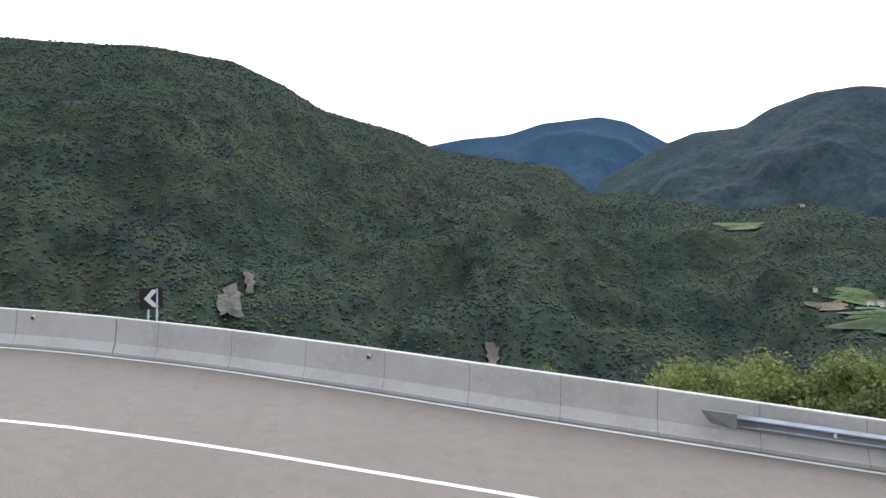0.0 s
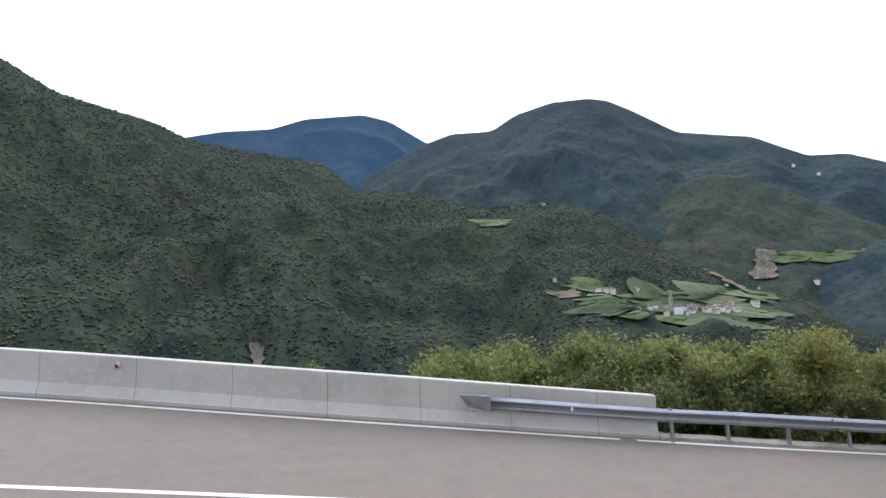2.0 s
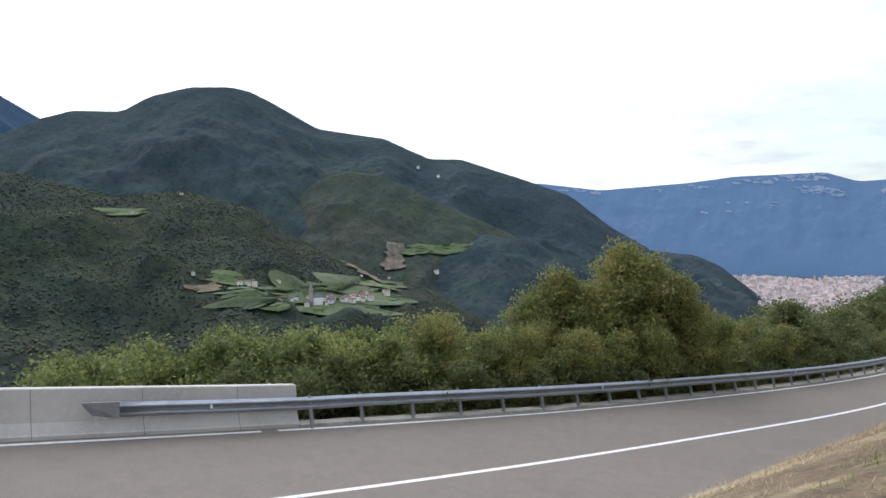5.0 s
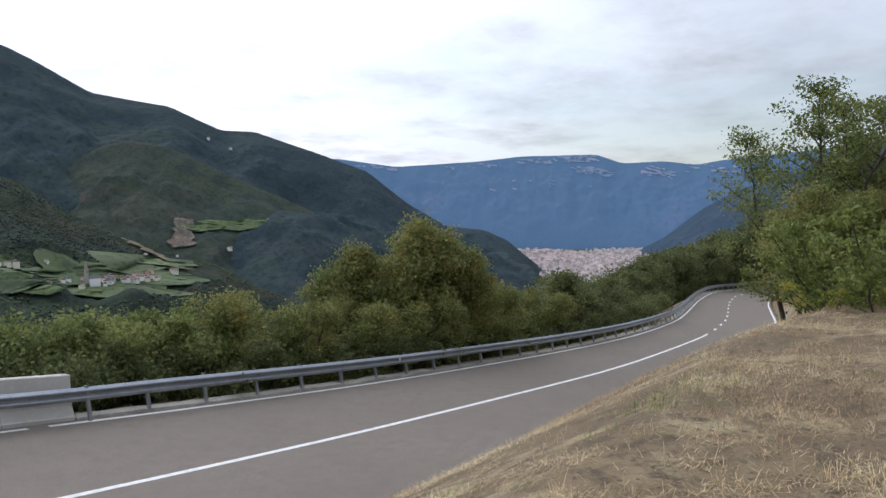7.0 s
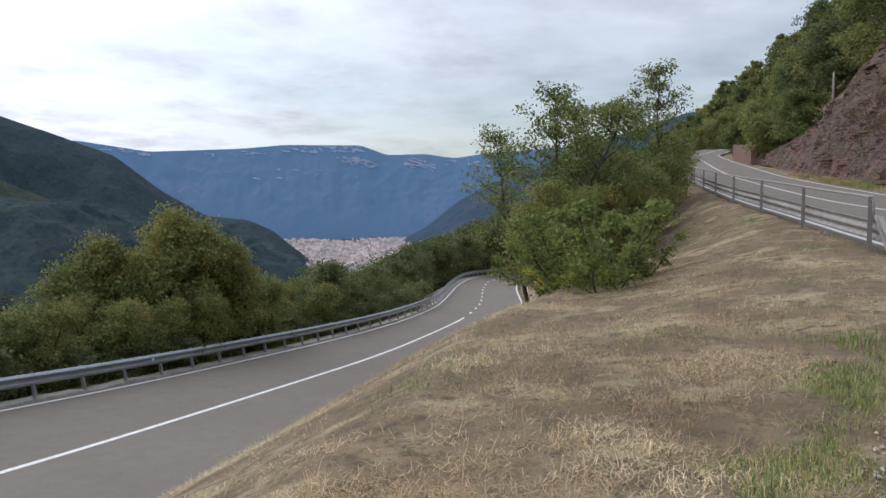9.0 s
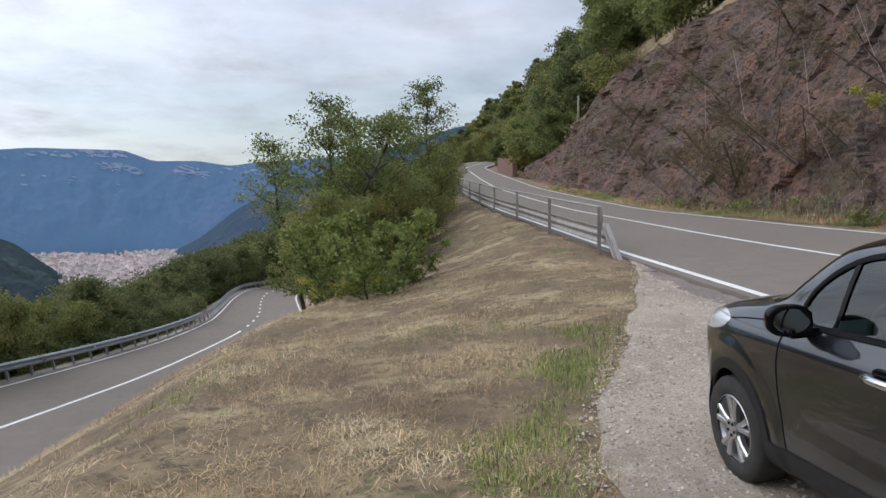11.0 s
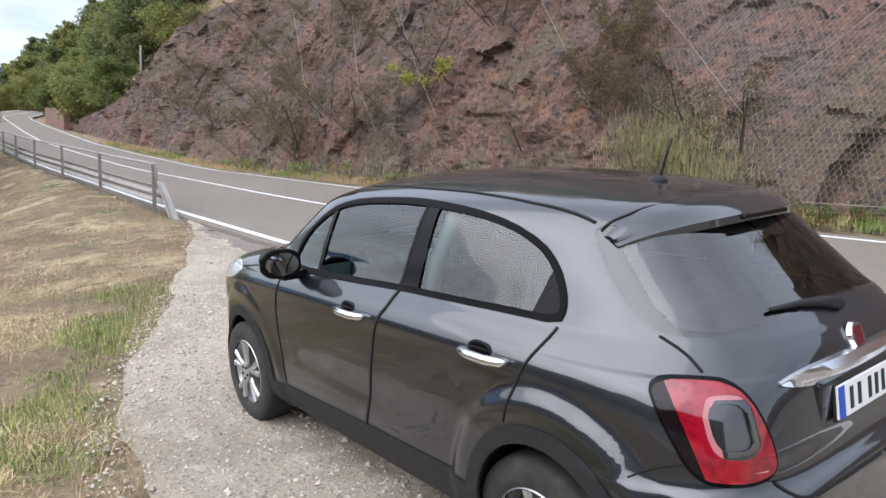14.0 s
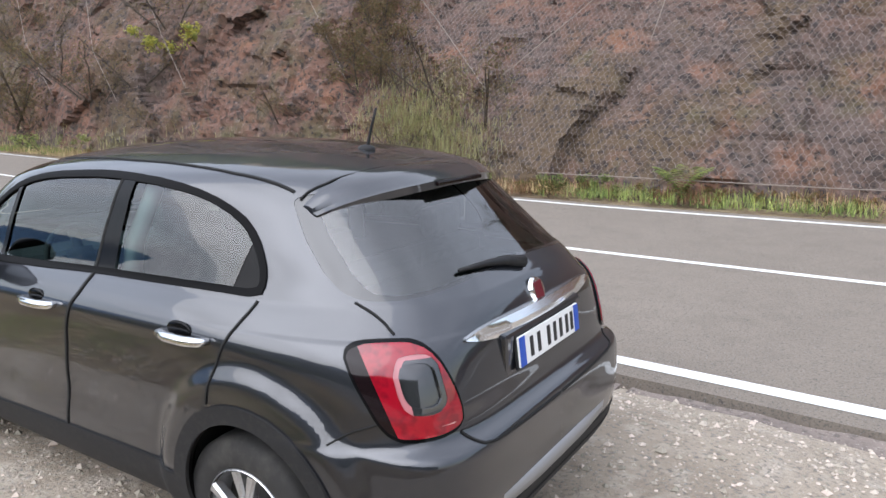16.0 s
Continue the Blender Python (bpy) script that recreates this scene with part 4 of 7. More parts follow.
def leaf_mat(name, base, vary, amount=0.35):
    m = mat(name, base, 0.6, vary=vary, island=amount, objvar=0.12, spec=0.25)
    nt = m.node_tree
    b = nt.nodes["Principled BSDF"]
    out = nt.nodes["Material Output"]
    tl, mix = nt.nodes.new("ShaderNodeBsdfTranslucent"), nt.nodes.new("ShaderNodeMixShader")
    col = b.inputs["Base Color"].links[0].from_socket
    nt.links.new(col, tl.inputs["Color"])
    mix.inputs[0].default_value = 0.42
    nt.links.new(b.outputs[0], mix.inputs[1])
    nt.links.new(tl.outputs[0], mix.inputs[2])
    nt.links.new(mix.outputs[0], out.inputs["Surface"])
    return m


LEAF_OLIVE = leaf_mat("olive_leaves", (0.25, 0.255, 0.085), ((0.5, (0.20, 0.235, 0.08), 0.4, 0.6, 3), (1.5, (0.36, 0.30, 0.10), 0.52, 0.7, 3)))
LEAF_GREEN = leaf_mat("green_leaves", (0.195, 0.23, 0.078), ((0.6, (0.24, 0.265, 0.09), 0.45, 0.65, 3), (2.0, (0.14, 0.185, 0.065), 0.5, 0.65, 3)))
LEAF_DARK = leaf_mat("dark_leaves", (0.14, 0.165, 0.068), ((0.5, (0.175, 0.19, 0.074), 0.45, 0.6, 3), (2.0, (0.105, 0.13, 0.056), 0.5, 0.65, 3)))
LEAF_BRIGHT = leaf_mat("bright_leaves", (0.21, 0.25, 0.075), ((1.2, (0.16, 0.205, 0.06), 0.45, 0.6, 3),))
LEAF_YELLOW = leaf_mat("yellow_leaves", (0.36, 0.35, 0.07), ((3, (0.24, 0.28, 0.07), 0.5, 0.6, 3),))


def leaf_cloud(centres, radii, per, size, rs, flat=0.75):
    """Leaves as small folded quads scattered in clumps."""
    n = len(centres) * per
    c = np.repeat(centres, per, 0)
    r = np.repeat(radii, per)
    d = rs.randn(n, 3)
    d /= np.linalg.norm(d, axis=1, keepdims=True)
    d *= (rs.rand(n, 1) ** 0.45) * r[:, None]
    d[:, 2] *= flat
    p = c + d
    a = rs.randn(n, 3)
    a /= np.linalg.norm(a, axis=1, keepdims=True)
    b = np.cross(a, rs.randn(n, 3))
    b /= np.linalg.norm(b, axis=1, keepdims=True)
    s = size * (0.6 + 0.8 * rs.rand(n, 1))
    v = np.stack([p - a * s, p - b * s * 0.55 + a * s * 0.1, p + a * s, p + b * s * 0.55 + a * s * 0.1], 1)
    return v.reshape(-1, 3), np.arange(4 * n).reshape(-1, 4)


def make_tree(name, seed, height, spread, leaf, n_limbs, per, size, trunk_r, label, category="tree", start=0.25, stems=1, lean=0.0, clump=0.55, wide_low=0.6):
    rs = np.random.RandomState(seed)
    thing = empty(name)
    tagged(thing, label, category)
    vs, fs, tips, rad = [], [], [], []

    def add(pts, rr, sides=7):
        v, f = tube(pts, rr, sides, False)
        o = len(vs)
        vs.extend(v)
        fs.extend(tuple(i + o for i in q) for q in f)
    for st in range(stems):
        an = 6.28 * st / max(stems, 1) + rs.rand()
        foot = Vector((0.25 * math.cos(an), 0.25 * math.sin(an), -0.3)) if stems > 1 else Vector((0, 0, -0.3))
        top = Vector((foot.x * (1 + (stems > 1) * 5) + lean * height + 0.06 * height * rs.randn(), foot.y * (1 + (stems > 1) * 5) + 0.06 * height * rs.randn(), height * (0.95 - 0.15 * rs.rand())))
        spine = []
        for k in range(9):
            t = k / 8
            p = foot.lerp(top, t)
            spine.append(p + Vector((rs.randn(), rs.randn(), 0)) * 0.02 * height * math.sin(t * 3))
        add([tuple(p) for p in spine], [trunk_r / math.sqrt(stems) * (1 - 0.9 * k / 8) + 0.01 for k in range(9)])
        for k in range(n_limbs // stems):
            t = start + (1 - start) * (k + rs.rand()) / (n_limbs // stems)
            i = min(int(t * 8), 7)
            p = spine[i].lerp(spine[i + 1], t * 8 - i)
            a = 2.4 * k + rs.rand()
            prof = math.sin(math.pi * min(1.0, (t - start) / (1 - start) * wide_low + (1 - wide_low))) ** 0.7
            ln = spread * (0.55 + 0.5 * rs.rand()) * max(0.25, prof)
            d = Vector((math.cos(a), math.sin(a), 0.35 + 0.6 * rs.rand() * t))
            q = [p + d * ln * u + Vector((0, 0, 0.18 * ln * u * u)) + Vector(rs.randn(3)) * 0.05 * ln * u for u in (0, 0.35, 0.7, 1.0)]
            add([tuple(w) for w in q], [trunk_r * 0.32 * (1 - t * 0.6) * u + 0.006 for u in (1, 0.7, 0.4, 0.12)], 5)
            for u in (0.45, 0.7, 0.9, 1.05):
                c = p + d * ln * u + Vector((0, 0, 0.18 * ln * u * u)) + Vector(rs.randn(3)) * 0.22 * ln
                tips.append(tuple(c))
                rad.append(clump * (0.6 + 0.7 * rs.rand()))
        tips.append(tuple(top))
        rad.append(clump * 0.8)
    mesh_ob("trunk", [tuple(v) for v in vs], fs, BARK, True, thing)
    v, f = leaf_cloud(np.array(tips), np.array(rad), per, size, rs)
    keep = v.reshape(-1, 4, 3)[:, 0, 2] > 0.05
    v = v.reshape(-1, 4, 3)[keep].reshape(-1, 3)
    mesh_ob("crown", v, np.arange(len(v)).reshape(-1, 4), leaf, False, thing)
    return thing


def place(ob, x, y, z, turn=0.0, scale=1.0, zs=None):
    return Matrix.Translation((x, y, z)) @ Matrix.Rotation(turn, 4, "Z") @ Matrix.Diagonal((scale, scale, zs or scale, 1))


def plant(proto, spots, group, first=True):
    """Puts the first at the first spot and copies on the others: (x, y, turn, scale, sink)."""
    proto["group"] = group
    for k, (x, y, turn, sc, z) in enumerate(spots):
        m = place(proto, x, y, z, turn, sc)
        if k == 0:
            proto.matrix_world = m
        else:
            copy_thing(proto, m)


gz = lambda x, y: float(ground_z(np.array([x]), np.array([y]))[0])


def spot(az, d, top_el, h, turn, dx=0.0):
    """A tree of unit height h stands at bearing az and distance d, its top at that height angle."""
    x, y = d * math.sin(radians(az)), d * math.cos(radians(az))
    z = gz(x, y)
    top = EYE_Z + d * math.tan(radians(top_el))
    return (x, y, turn, max(0.4, (top - z) / h), z)


def valley_trees():
    big = make_tree("tree", 11, 8.0, 1.6, LEAF_OLIVE, 40, 105, 0.072, 0.18, "olive-green broadleaf tree behind the guardrail", clump=0.75)
    plant(big, [spot(60.4, 29, 1.3, 8.0, 0.4), spot(56.0, 28, -0.3, 8.0, 2.1), spot(62.9, 30, 0.6, 8.0, 4.0), spot(58.1, 31, -1.4, 8.0, 5.0), spot(65.1, 30, -1.2, 8.0, 3.0), spot(53.2, 27, -2.6, 8.0, 1.0), spot(61.6, 31, 0.9, 8.0, 2.0)], "trees behind the guardrail")
    shrub = make_tree("shrub", 12, 4.0, 1.9, LEAF_GREEN, 26, 120, 0.066, 0.07, "bright green leafy shrub behind the barrier", "shrub", 0.08, 4, clump=0.62)
    plant(shrub, [spot(20.8, 21, -7.5, 4, 0), spot(24.5, 21.5, -7.0, 4, 1), spot(28.2, 22, -7.1, 4, 2), spot(31.8, 21.5, -6.2, 4, 3), spot(35.2, 22.5, -5.9, 4, 4), spot(39.0, 21.5, -6.7, 4, 5), spot(42.5, 22.5, -6.4, 4, 0.5), spot(22.6, 24, -7.5, 4, 2.5), spot(33.5, 25, -6.7, 4, 1.5)], "shrubs behind the barrier")
    mid = make_tree("tree", 13, 5.5, 1.7, LEAF_OLIVE, 28, 110, 0.070, 0.11, "olive and yellowish bushy tree behind the guardrail", "tree", 0.12, 2, clump=0.7)
    plant(mid, [spot(46.0, 23, -4.9, 5.5, 0), spot(49.0, 24, -3.5, 5.5, 1.2), spot(51.8, 23, -4.3, 5.5, 2.2), spot(44.4, 26, -6.0, 5.5, 3.2), spot(55.5, 25, -3.7, 5.5, 4.2), spot(59.0, 26, -4.5, 5.5, 5.2), spot(62.5, 27.5, -4.5, 5.5, 0.7), spot(66.5, 31, -3.3, 5.5, 1.7), spot(68.6, 35, -4.1, 5.5, 2.7), spot(70.8, 37, -3.6, 5.5, 3.7), spot(65.0, 33, -2.1, 5.5, 0.9)], "trees behind the guardrail")
    far = make_tree("tree", 14, 6.0, 2.4, LEAF_DARK, 26, 84, 0.105, 0.12, "dark green tree on the slope below the road", clump=0.8)
    rs = np.random.RandomState(3)
    spots = []
    for az, d, el in ((72.3, 40, -4.6), (73.5, 44, -4.2), (74.8, 49, -3.9), (75.8, 55, -3.4), (76.8, 62, -2.9), (77.8, 68, -2.4), (78.8, 76, -2.0), (79.8, 84, -1.6), (80.8, 92, -1.2), (81.9, 100, -0.8), (83.0, 105, -0.4), (84.2, 100, 0.0), (85.4, 108, 0.3), (71.5, 44, -5.2), (74.0, 56, -4.4), (76.0, 70, -3.6), (78.2, 88, -2.6), (80.2, 104, -1.9), (82.2, 116, -1.0), (84.6, 118, 0.2), (86.5, 112, 0.9), (87.8, 106, 1.6), (81.4, 84, -1.9), (83.2, 88, -1.3), (85.0, 92, -0.6), (86.2, 95, 0.0)):
        spots.append(spot(az, d, el, 6.0, rs.rand() * 6))
    plant(far, spots, "trees on the slope below the road")
    low = make_tree("shrub", 15, 2.2, 1.3, LEAF_DARK, 20, 80, 0.06, 0.04, "low dark shrub under the guardrail", "shrub", 0.05, 5, clump=0.5)
    spots = []
    for k in range(30):
        x = 11.0 + 1.35 * k
        y = float(outer_y(np.array([x]))[0]) + 1.9 + 1.0 * rs.rand()
        spots.append((x, y, rs.rand() * 6, 0.7 + 0.5 * rs.rand(), gz(x, y)))
    plant(low, spots, "shrubs under the guardrail")
    sap = make_tree("sapling", 16, 2.6, 0.7, LEAF_GREEN, 12, 26, 0.09, 0.03, "small sapling top showing over the barrier", "tree", 0.3, 1, clump=0.3)
    plant(sap, [spot(7.5, 19, -9.0, 2.6, 0)], "saplings")


valley_trees()


def spur_trees():
    a = make_tree("tree", 21, 8.0, 2.1, LEAF_GREEN, 44, 70, 0.066, 0.14, "slender half-open tree on the spur between the roads", start=0.12, stems=2, clump=0.55, wide_low=0.75)
    plant(a, [spot(90.9, 27, 10.2, 8, 0.3), spot(88.9, 29, 6.8, 8, 1.4), spot(93.8, 29, 8.0, 8, 2.6), spot(97.9, 38, 10.6, 8, 3.3)], "trees on the spur")
    b = make_tree("tree", 22, 5.0, 1.7, LEAF_OLIVE, 30, 105, 0.064, 0.10, "dense olive-green tree on the spur between the roads", start=0.05, stems=3, clump=0.7)
    plant(b, [spot(90.3, 25.5, 2.0, 5, 1), spot(91.0, 25, 3.6, 5, 2), spot(93.6, 26, 4.4, 5, 3), spot(95.6, 29, 5.0, 5, 4), spot(97.4, 32, 5.4, 5, 5), spot(98.6, 44, 6.0, 5, 0.5), spot(99.4, 56, 6.5, 5, 2.5), spot(96.6, 36, 7.0, 5, 3.5), spot(92.4, 26, 3.8, 5, 1.9), spot(94.8, 28, 5.6, 5, 5.2), spot(96.2, 31, 6.2, 5, 0.9), spot(98.2, 40, 6.4, 5, 2.2), spot(99.0, 50, 6.8, 5, 3.9), spot(99.3, 110, 6.4, 5, 1.1), spot(98.7, 140, 6.6, 5, 0.2), spot(100.2, 172, 6.4, 5, 0.6), spot(101.1, 174, 6.8, 5, 2.6), spot(102.0, 172, 7.4, 5, 4.6), spot(99.4, 168, 6.2, 5, 1.6), spot(103, 168, 8.4, 5, 1.6), spot(98.8, 62, 7.0, 5, 4.1)], "trees on the spur")
    c = make_tree("bush", 23, 1.9, 0.5, LEAF_BRIGHT, 22, 40, 0.055, 0.025, "light green bush at the edge of the mown grass", "shrub", 0.05, 4, clump=0.3)
    plant(c, [(17.3, -1.35, 0.4, 1.15, gz(17.3, -1.35)), (18.7, -1.75, 1.4, 0.60, gz(18.7, -1.75)), (18.9, -2.3, 2.4, 0.58, gz(18.9, -2.3)), (19.2, -0.55, 3.0, 0.85, gz(19.2, -0.55)), (19.9, -0.1, 4.0, 0.7, gz(19.9, -0.1)), (20.6, -0.9, 5.0, 0.95, gz(20.6, -0.9))], "bushes at the edge of the grass")
    d = make_tree("flowering_weed", 24, 0.75, 0.3, LEAF_YELLOW, 14, 22, 0.035, 0.012, "yellow-flowering weed at the edge of the grass", "plant", 0.3, 5, clump=0.16)
    plant(d, [(18.0, -0.45, 0, 0.8, gz(18.0, -0.45)), (18.1, -0.2, 1, 0.55, gz(18.1, -0.2)), (18.1, -0.9, 2, 0.6, gz(18.1, -0.9))], "flowering weeds")


spur_trees()


def hill_trees():
    """Wood above the rock face."""
    protos = [make_tree("tree", 31, 5.0, 2.3, LEAF_GREEN, 22, 80, 0.13, 0.10, "green bushy tree on the hillside above the rock", start=0.08, stems=3, clump=0.9),
              make_tree("tree", 32, 6.5, 2.2, LEAF_DARK, 24, 80, 0.13, 0.12, "dark green tree on the hillside above the rock", start=0.1, clump=0.9),
              make_tree("tree", 33, 3.2, 1.7, LEAF_OLIVE, 20, 70, 0.105, 0.07, "yellowish scrub on the hillside above the rock", "shrub", start=0.05, stems=4, clump=0.75)]
    rs = np.random.RandomState(9)
    spots = [[], [], []]
    for _ in range(150):
        x = rs.uniform(8, 128)
        off = rs.uniform(0.2, 1) ** 1.4 * 40
        top = float(rock_top(np.array([x]))[0]) if x < 84 else 0.5
        p = rock_point(np.array([x]), np.array([max(top, 0.5)]), False)[0]
        y = p[1] - 0.5 - off
        z = gz(float(p[0]), float(y))
        k = rs.choice(3, p=[0.4, 0.35, 0.25])
        spots[k].append((float(p[0]), float(y), rs.rand() * 6, 0.85 + 0.65 * rs.rand(), z))
    for _ in range(90):
        x = rs.uniform(66, 180)
        off = rs.uniform(1.0, 14)
        p = upper(x, 2 * LANE + 1.0 + off)
        k = rs.choice(3, p=[0.35, 0.25, 0.4])
        spots[k].append((float(p[0]), float(p[1]), rs.rand() * 6, 0.7 + 0.6 * rs.rand(), gz(float(p[0]), float(p[1]))))
    for pr, sp in zip(protos, spots):
        plant(pr, sp, "wood above the rock face")


hill_trees()
ridge_bend = Ridge([94, 97, 98.5, 100, 102, 104, 106, 108.8, 112, 116, 124], [2.0, 3.0, 4.2, 5.6, 7.3, 8.8, 10.2, 12.2, 13.5, 14.5, 15.5], [(94, 300), (124, 280)], 186, 4, 37, 0.9, 9.0)
ridge_bend.build("wooded_hillside", 95, 122, 0.4, 3, forest("scrub_hillside", (0.060, 0.068, 0.030), (0.085, 0.080, 0.036), (0.040, 0.050, 0.025), big=0.05), "steep scrub-covered hillside beyond the bend", "hillside")


def woods_of(name, protos, spots, label):
    """Joins copies of a few trees into one wood."""
    verts, faces, index, mats, base = [], [], [], [], 0
    for proto, sp in zip(protos, spots):
        for kid in proto.children:
            me = kid.data
            co = np.empty(len(me.vertices) * 3)
            me.vertices.foreach_get("co", co)
            co = co.reshape(-1, 3)
            poly = [tuple(p.vertices) for p in me.polygons]
            if me.materials[0] not in mats:
                mats.append(me.materials[0])
            mi = mats.index(me.materials[0])
            for x, y, turn, sc, z in sp:
                c, s_ = math.cos(turn) * sc, math.sin(turn) * sc
                verts.append(np.stack([co[:, 0] * c - co[:, 1] * s_ + x, co[:, 0] * s_ + co[:, 1] * c + y, co[:, 2] * sc + z], -1))
                faces.extend(tuple(i + base for i in f) for f in poly)
                index.extend([mi] * len(poly))
                base += len(co)
        for kid in list(proto.children) + [proto]:
            bpy.data.objects.remove(kid)
    tagged(mesh_ob(name, np.concatenate(verts), faces, None, mats=mats, index=index), label, "woods", kind="stuff")


def bend_trees():
    rs = np.random.RandomState(39)
    protos = [make_tree("tree", 34, 6.0, 2.6, LEAF_GREEN, 16, 20, 0.34, 0.12, "green broadleaf tree on the hillside beyond the bend", start=0.06, stems=2, clump=1.05),
              make_tree("tree", 35, 5.0, 2.4, LEAF_OLIVE, 15, 20, 0.34, 0.10, "yellowish broadleaf tree on the hillside beyond the bend", start=0.05, stems=3, clump=1.0),
              make_tree("tree", 36, 8.0, 1.5, LEAF_DARK, 18, 20, 0.32, 0.14, "slender dark conifer on the hillside beyond the bend", start=0.08, clump=0.8, wide_low=0.95)]
    spots = [[], [], []]
    for _ in range(210):
        a = rs.uniform(97.5, 114)
        d = 190 + 112 * rs.rand() ** 0.8
        z = float(ridge_bend.height(np.array([a]), np.array([d]))[0])
        spots[rs.choice(3, p=[0.45, 0.35, 0.2])].append((d * math.sin(radians(a)), d * math.cos(radians(a)), rs.rand() * 6, 0.75 + 0.5 * rs.rand(), z - 0.3))
    woods_of("hillside_woods", protos, spots, "mixed green and yellowish woods on the hillside beyond the bend")


bend_trees()


def rock_plants():
    dry = leaf_mat("dry_olive_leaves", (0.145, 0.110, 0.055), ((1.5, (0.13, 0.085, 0.048), 0.45, 0.6, 3), (4.0, (0.14, 0.13, 0.055), 0.5, 0.65, 3)))
    sh = make_tree("shrub", 41, 2.2, 0.8, dry, 22, 40, 0.045, 0.04, "brownish olive shrub growing out of the rock face", "shrub", 0.05, 4, clump=0.42)
    rs_ = np.random.RandomState(61)
    def on_rock(x, h, sc, turn):
        p = rock_point(np.array([x]), np.array([h]), False)[0]
        return (float(p[0]), float(p[1]) + 0.3, turn, sc, float(p[2]))
    plant(sh, [on_rock(11.3, 2.6, 0.75, 0), on_rock(11.0, 3.8, 0.8, 2), on_rock(11.7, 4.6, 0.8, 1), on_rock(12.1, 3.2, 0.6, 4)], "shrubs on the rock face")
    scrub = make_tree("scrub", 45, 0.8, 0.7, dry, 14, 46, 0.022, 0.010, "low dry brown scrub on the rock face", "shrub", 0.02, 6, clump=0.30)
    places = []
    while len(places) < 60:
        x, h = rs_.uniform(-8, 50), 0.8 + 9.5 * rs_.rand()
        if h < rock_top(np.array([x]))[0] - 0.4 and rs_.rand() < (0.9 if x > 9 else 0.28) and fbm(np.array([x]), np.array([h]), 4.0, 3, 63)[0] > -0.1:
            places.append(on_rock(x, h, 0.6 + 0.9 * rs_.rand(), rs_.rand() * 6))
    plant(scrub, places, "scrub on the rock face")
    n = 5200
    x, h = np.concatenate([9.3 + 0.8 * rs_.randn(n // 2), 7.9 + 0.6 * rs_.randn(n // 4), rs_.uniform(12, 34, n // 4)]), np.concatenate([1.6 + 0.55 * rs_.randn(n // 2), 0.9 + 0.4 * rs_.randn(n // 4), 0.3 + 0.35 * np.abs(rs_.randn(n // 4))])
    h = np.maximum(h, 0.15)
    p = rock_point(x, h, False)
    pale = mat("pale_green_grass", (0.30, 0.29, 0.13), 0.85, island=0.4)
    blades("rock_grass", p[:, 0], p[:, 1] + 0.45, 0.34, 0.010, 0.5, pale, "tufts of pale long grass on the rock face", 15, p[:, 2])
    ye = make_tree("shrub", 42, 0.9, 0.5, LEAF_YELLOW, 12, 30, 0.05, 0.02, "yellow-green shrub on the rock face", "shrub", 0.1, 3, clump=0.24)
    plant(ye, [on_rock(19.0, 3.7, 0.9, 0)], "shrubs on the rock face")
    we = make_tree("weed", 43, 0.7, 0.5, LEAF_GREEN, 14, 26, 0.05, 0.015, "green leafy weed at the foot of the rock", "plant", 0.05, 5, clump=0.22)
    plant(we, [on_rock(x, 0.25, s, x) for x, s in ((24, 0.9), (4.6, 0.55), (18.5, 0.7), (-4.2, 0.5), (31, 0.9))], "weeds at the foot of the rock")
    # fern: arching fronds with leaflets
    fern = empty("fern")
    tagged(fern, "bright green fern at the foot of the rock", "fern")
    rs = np.random.RandomState(2)
    base = rock_point(np.array([2.75]), np.array([0.3]), False)[0] + np.array([0, 0.55, 0.0])
    for k in range(9):
        a = 2 * math.pi * k / 9 + rs.rand() * 0.4
        ln = 0.65 + 0.3 * rs.rand()
        vs, fs = [], []
        for j in range(13):
            t = (j + 1) / 13
            c = Vector((math.cos(a) * ln * t * 0.75, math.sin(a) * ln * t * 0.75, ln * (1.1 * t - 0.55 * t * t) + 0.1)) + Vector(base)
            w = 0.20 * math.sin(math.pi * min(1, t * 0.85 + 0.12)) + 0.02
            s = Vector((-math.sin(a), math.cos(a), -0.25))
            dr = Vector((math.cos(a), math.sin(a), 0.2)) * 0.022
            for sg in (1, -1):
                o = len(vs)
                e = Vector((s.x * sg, s.y * sg, s.z)) * w
                vs.extend([c - dr, c + dr, c + e + dr * 1.6, c + e + dr])
                fs.append((o, o + 1, o + 2, o + 3))
        mesh_ob("frond", [tuple(v) for v in vs], fs, LEAF_BRIGHT, False, fern)


rock_plants()
verge()
verge_scrub()


# ---- the parked car (its own frame: x ahead from the rear axle, y to its left, z up from the ground) ----
CAR_PAINT = mat("car_paint", (0.015, 0.017, 0.023), 0.38, 0.6, coat=1.0, vary=((600, (0.026, 0.028, 0.034), 0.55, 0.7, 2),))
CAR_PAINT.node_tree.nodes["Principled BSDF"].inputs["Coat IOR"].default_value = 1.72
WINDOW_RUBBER = mat("black_window_rubber", (0.005, 0.005, 0.0055), 0.6, spec=0.08)
BLACK_PLASTIC = mat("black_plastic", (0.018, 0.018, 0.019), 0.6, spec=0.25, vary=((40, (0.028, 0.027, 0.026), 0.5, 0.7, 4),), bump=((300, 0.15, 0.001),))
GLOSS_BLACK = mat("gloss_black_trim", (0.004, 0.004, 0.0045), 0.14, spec=0.12)
SEAM = mat("panel_gap", (0.004, 0.004, 0.004), 0.9)
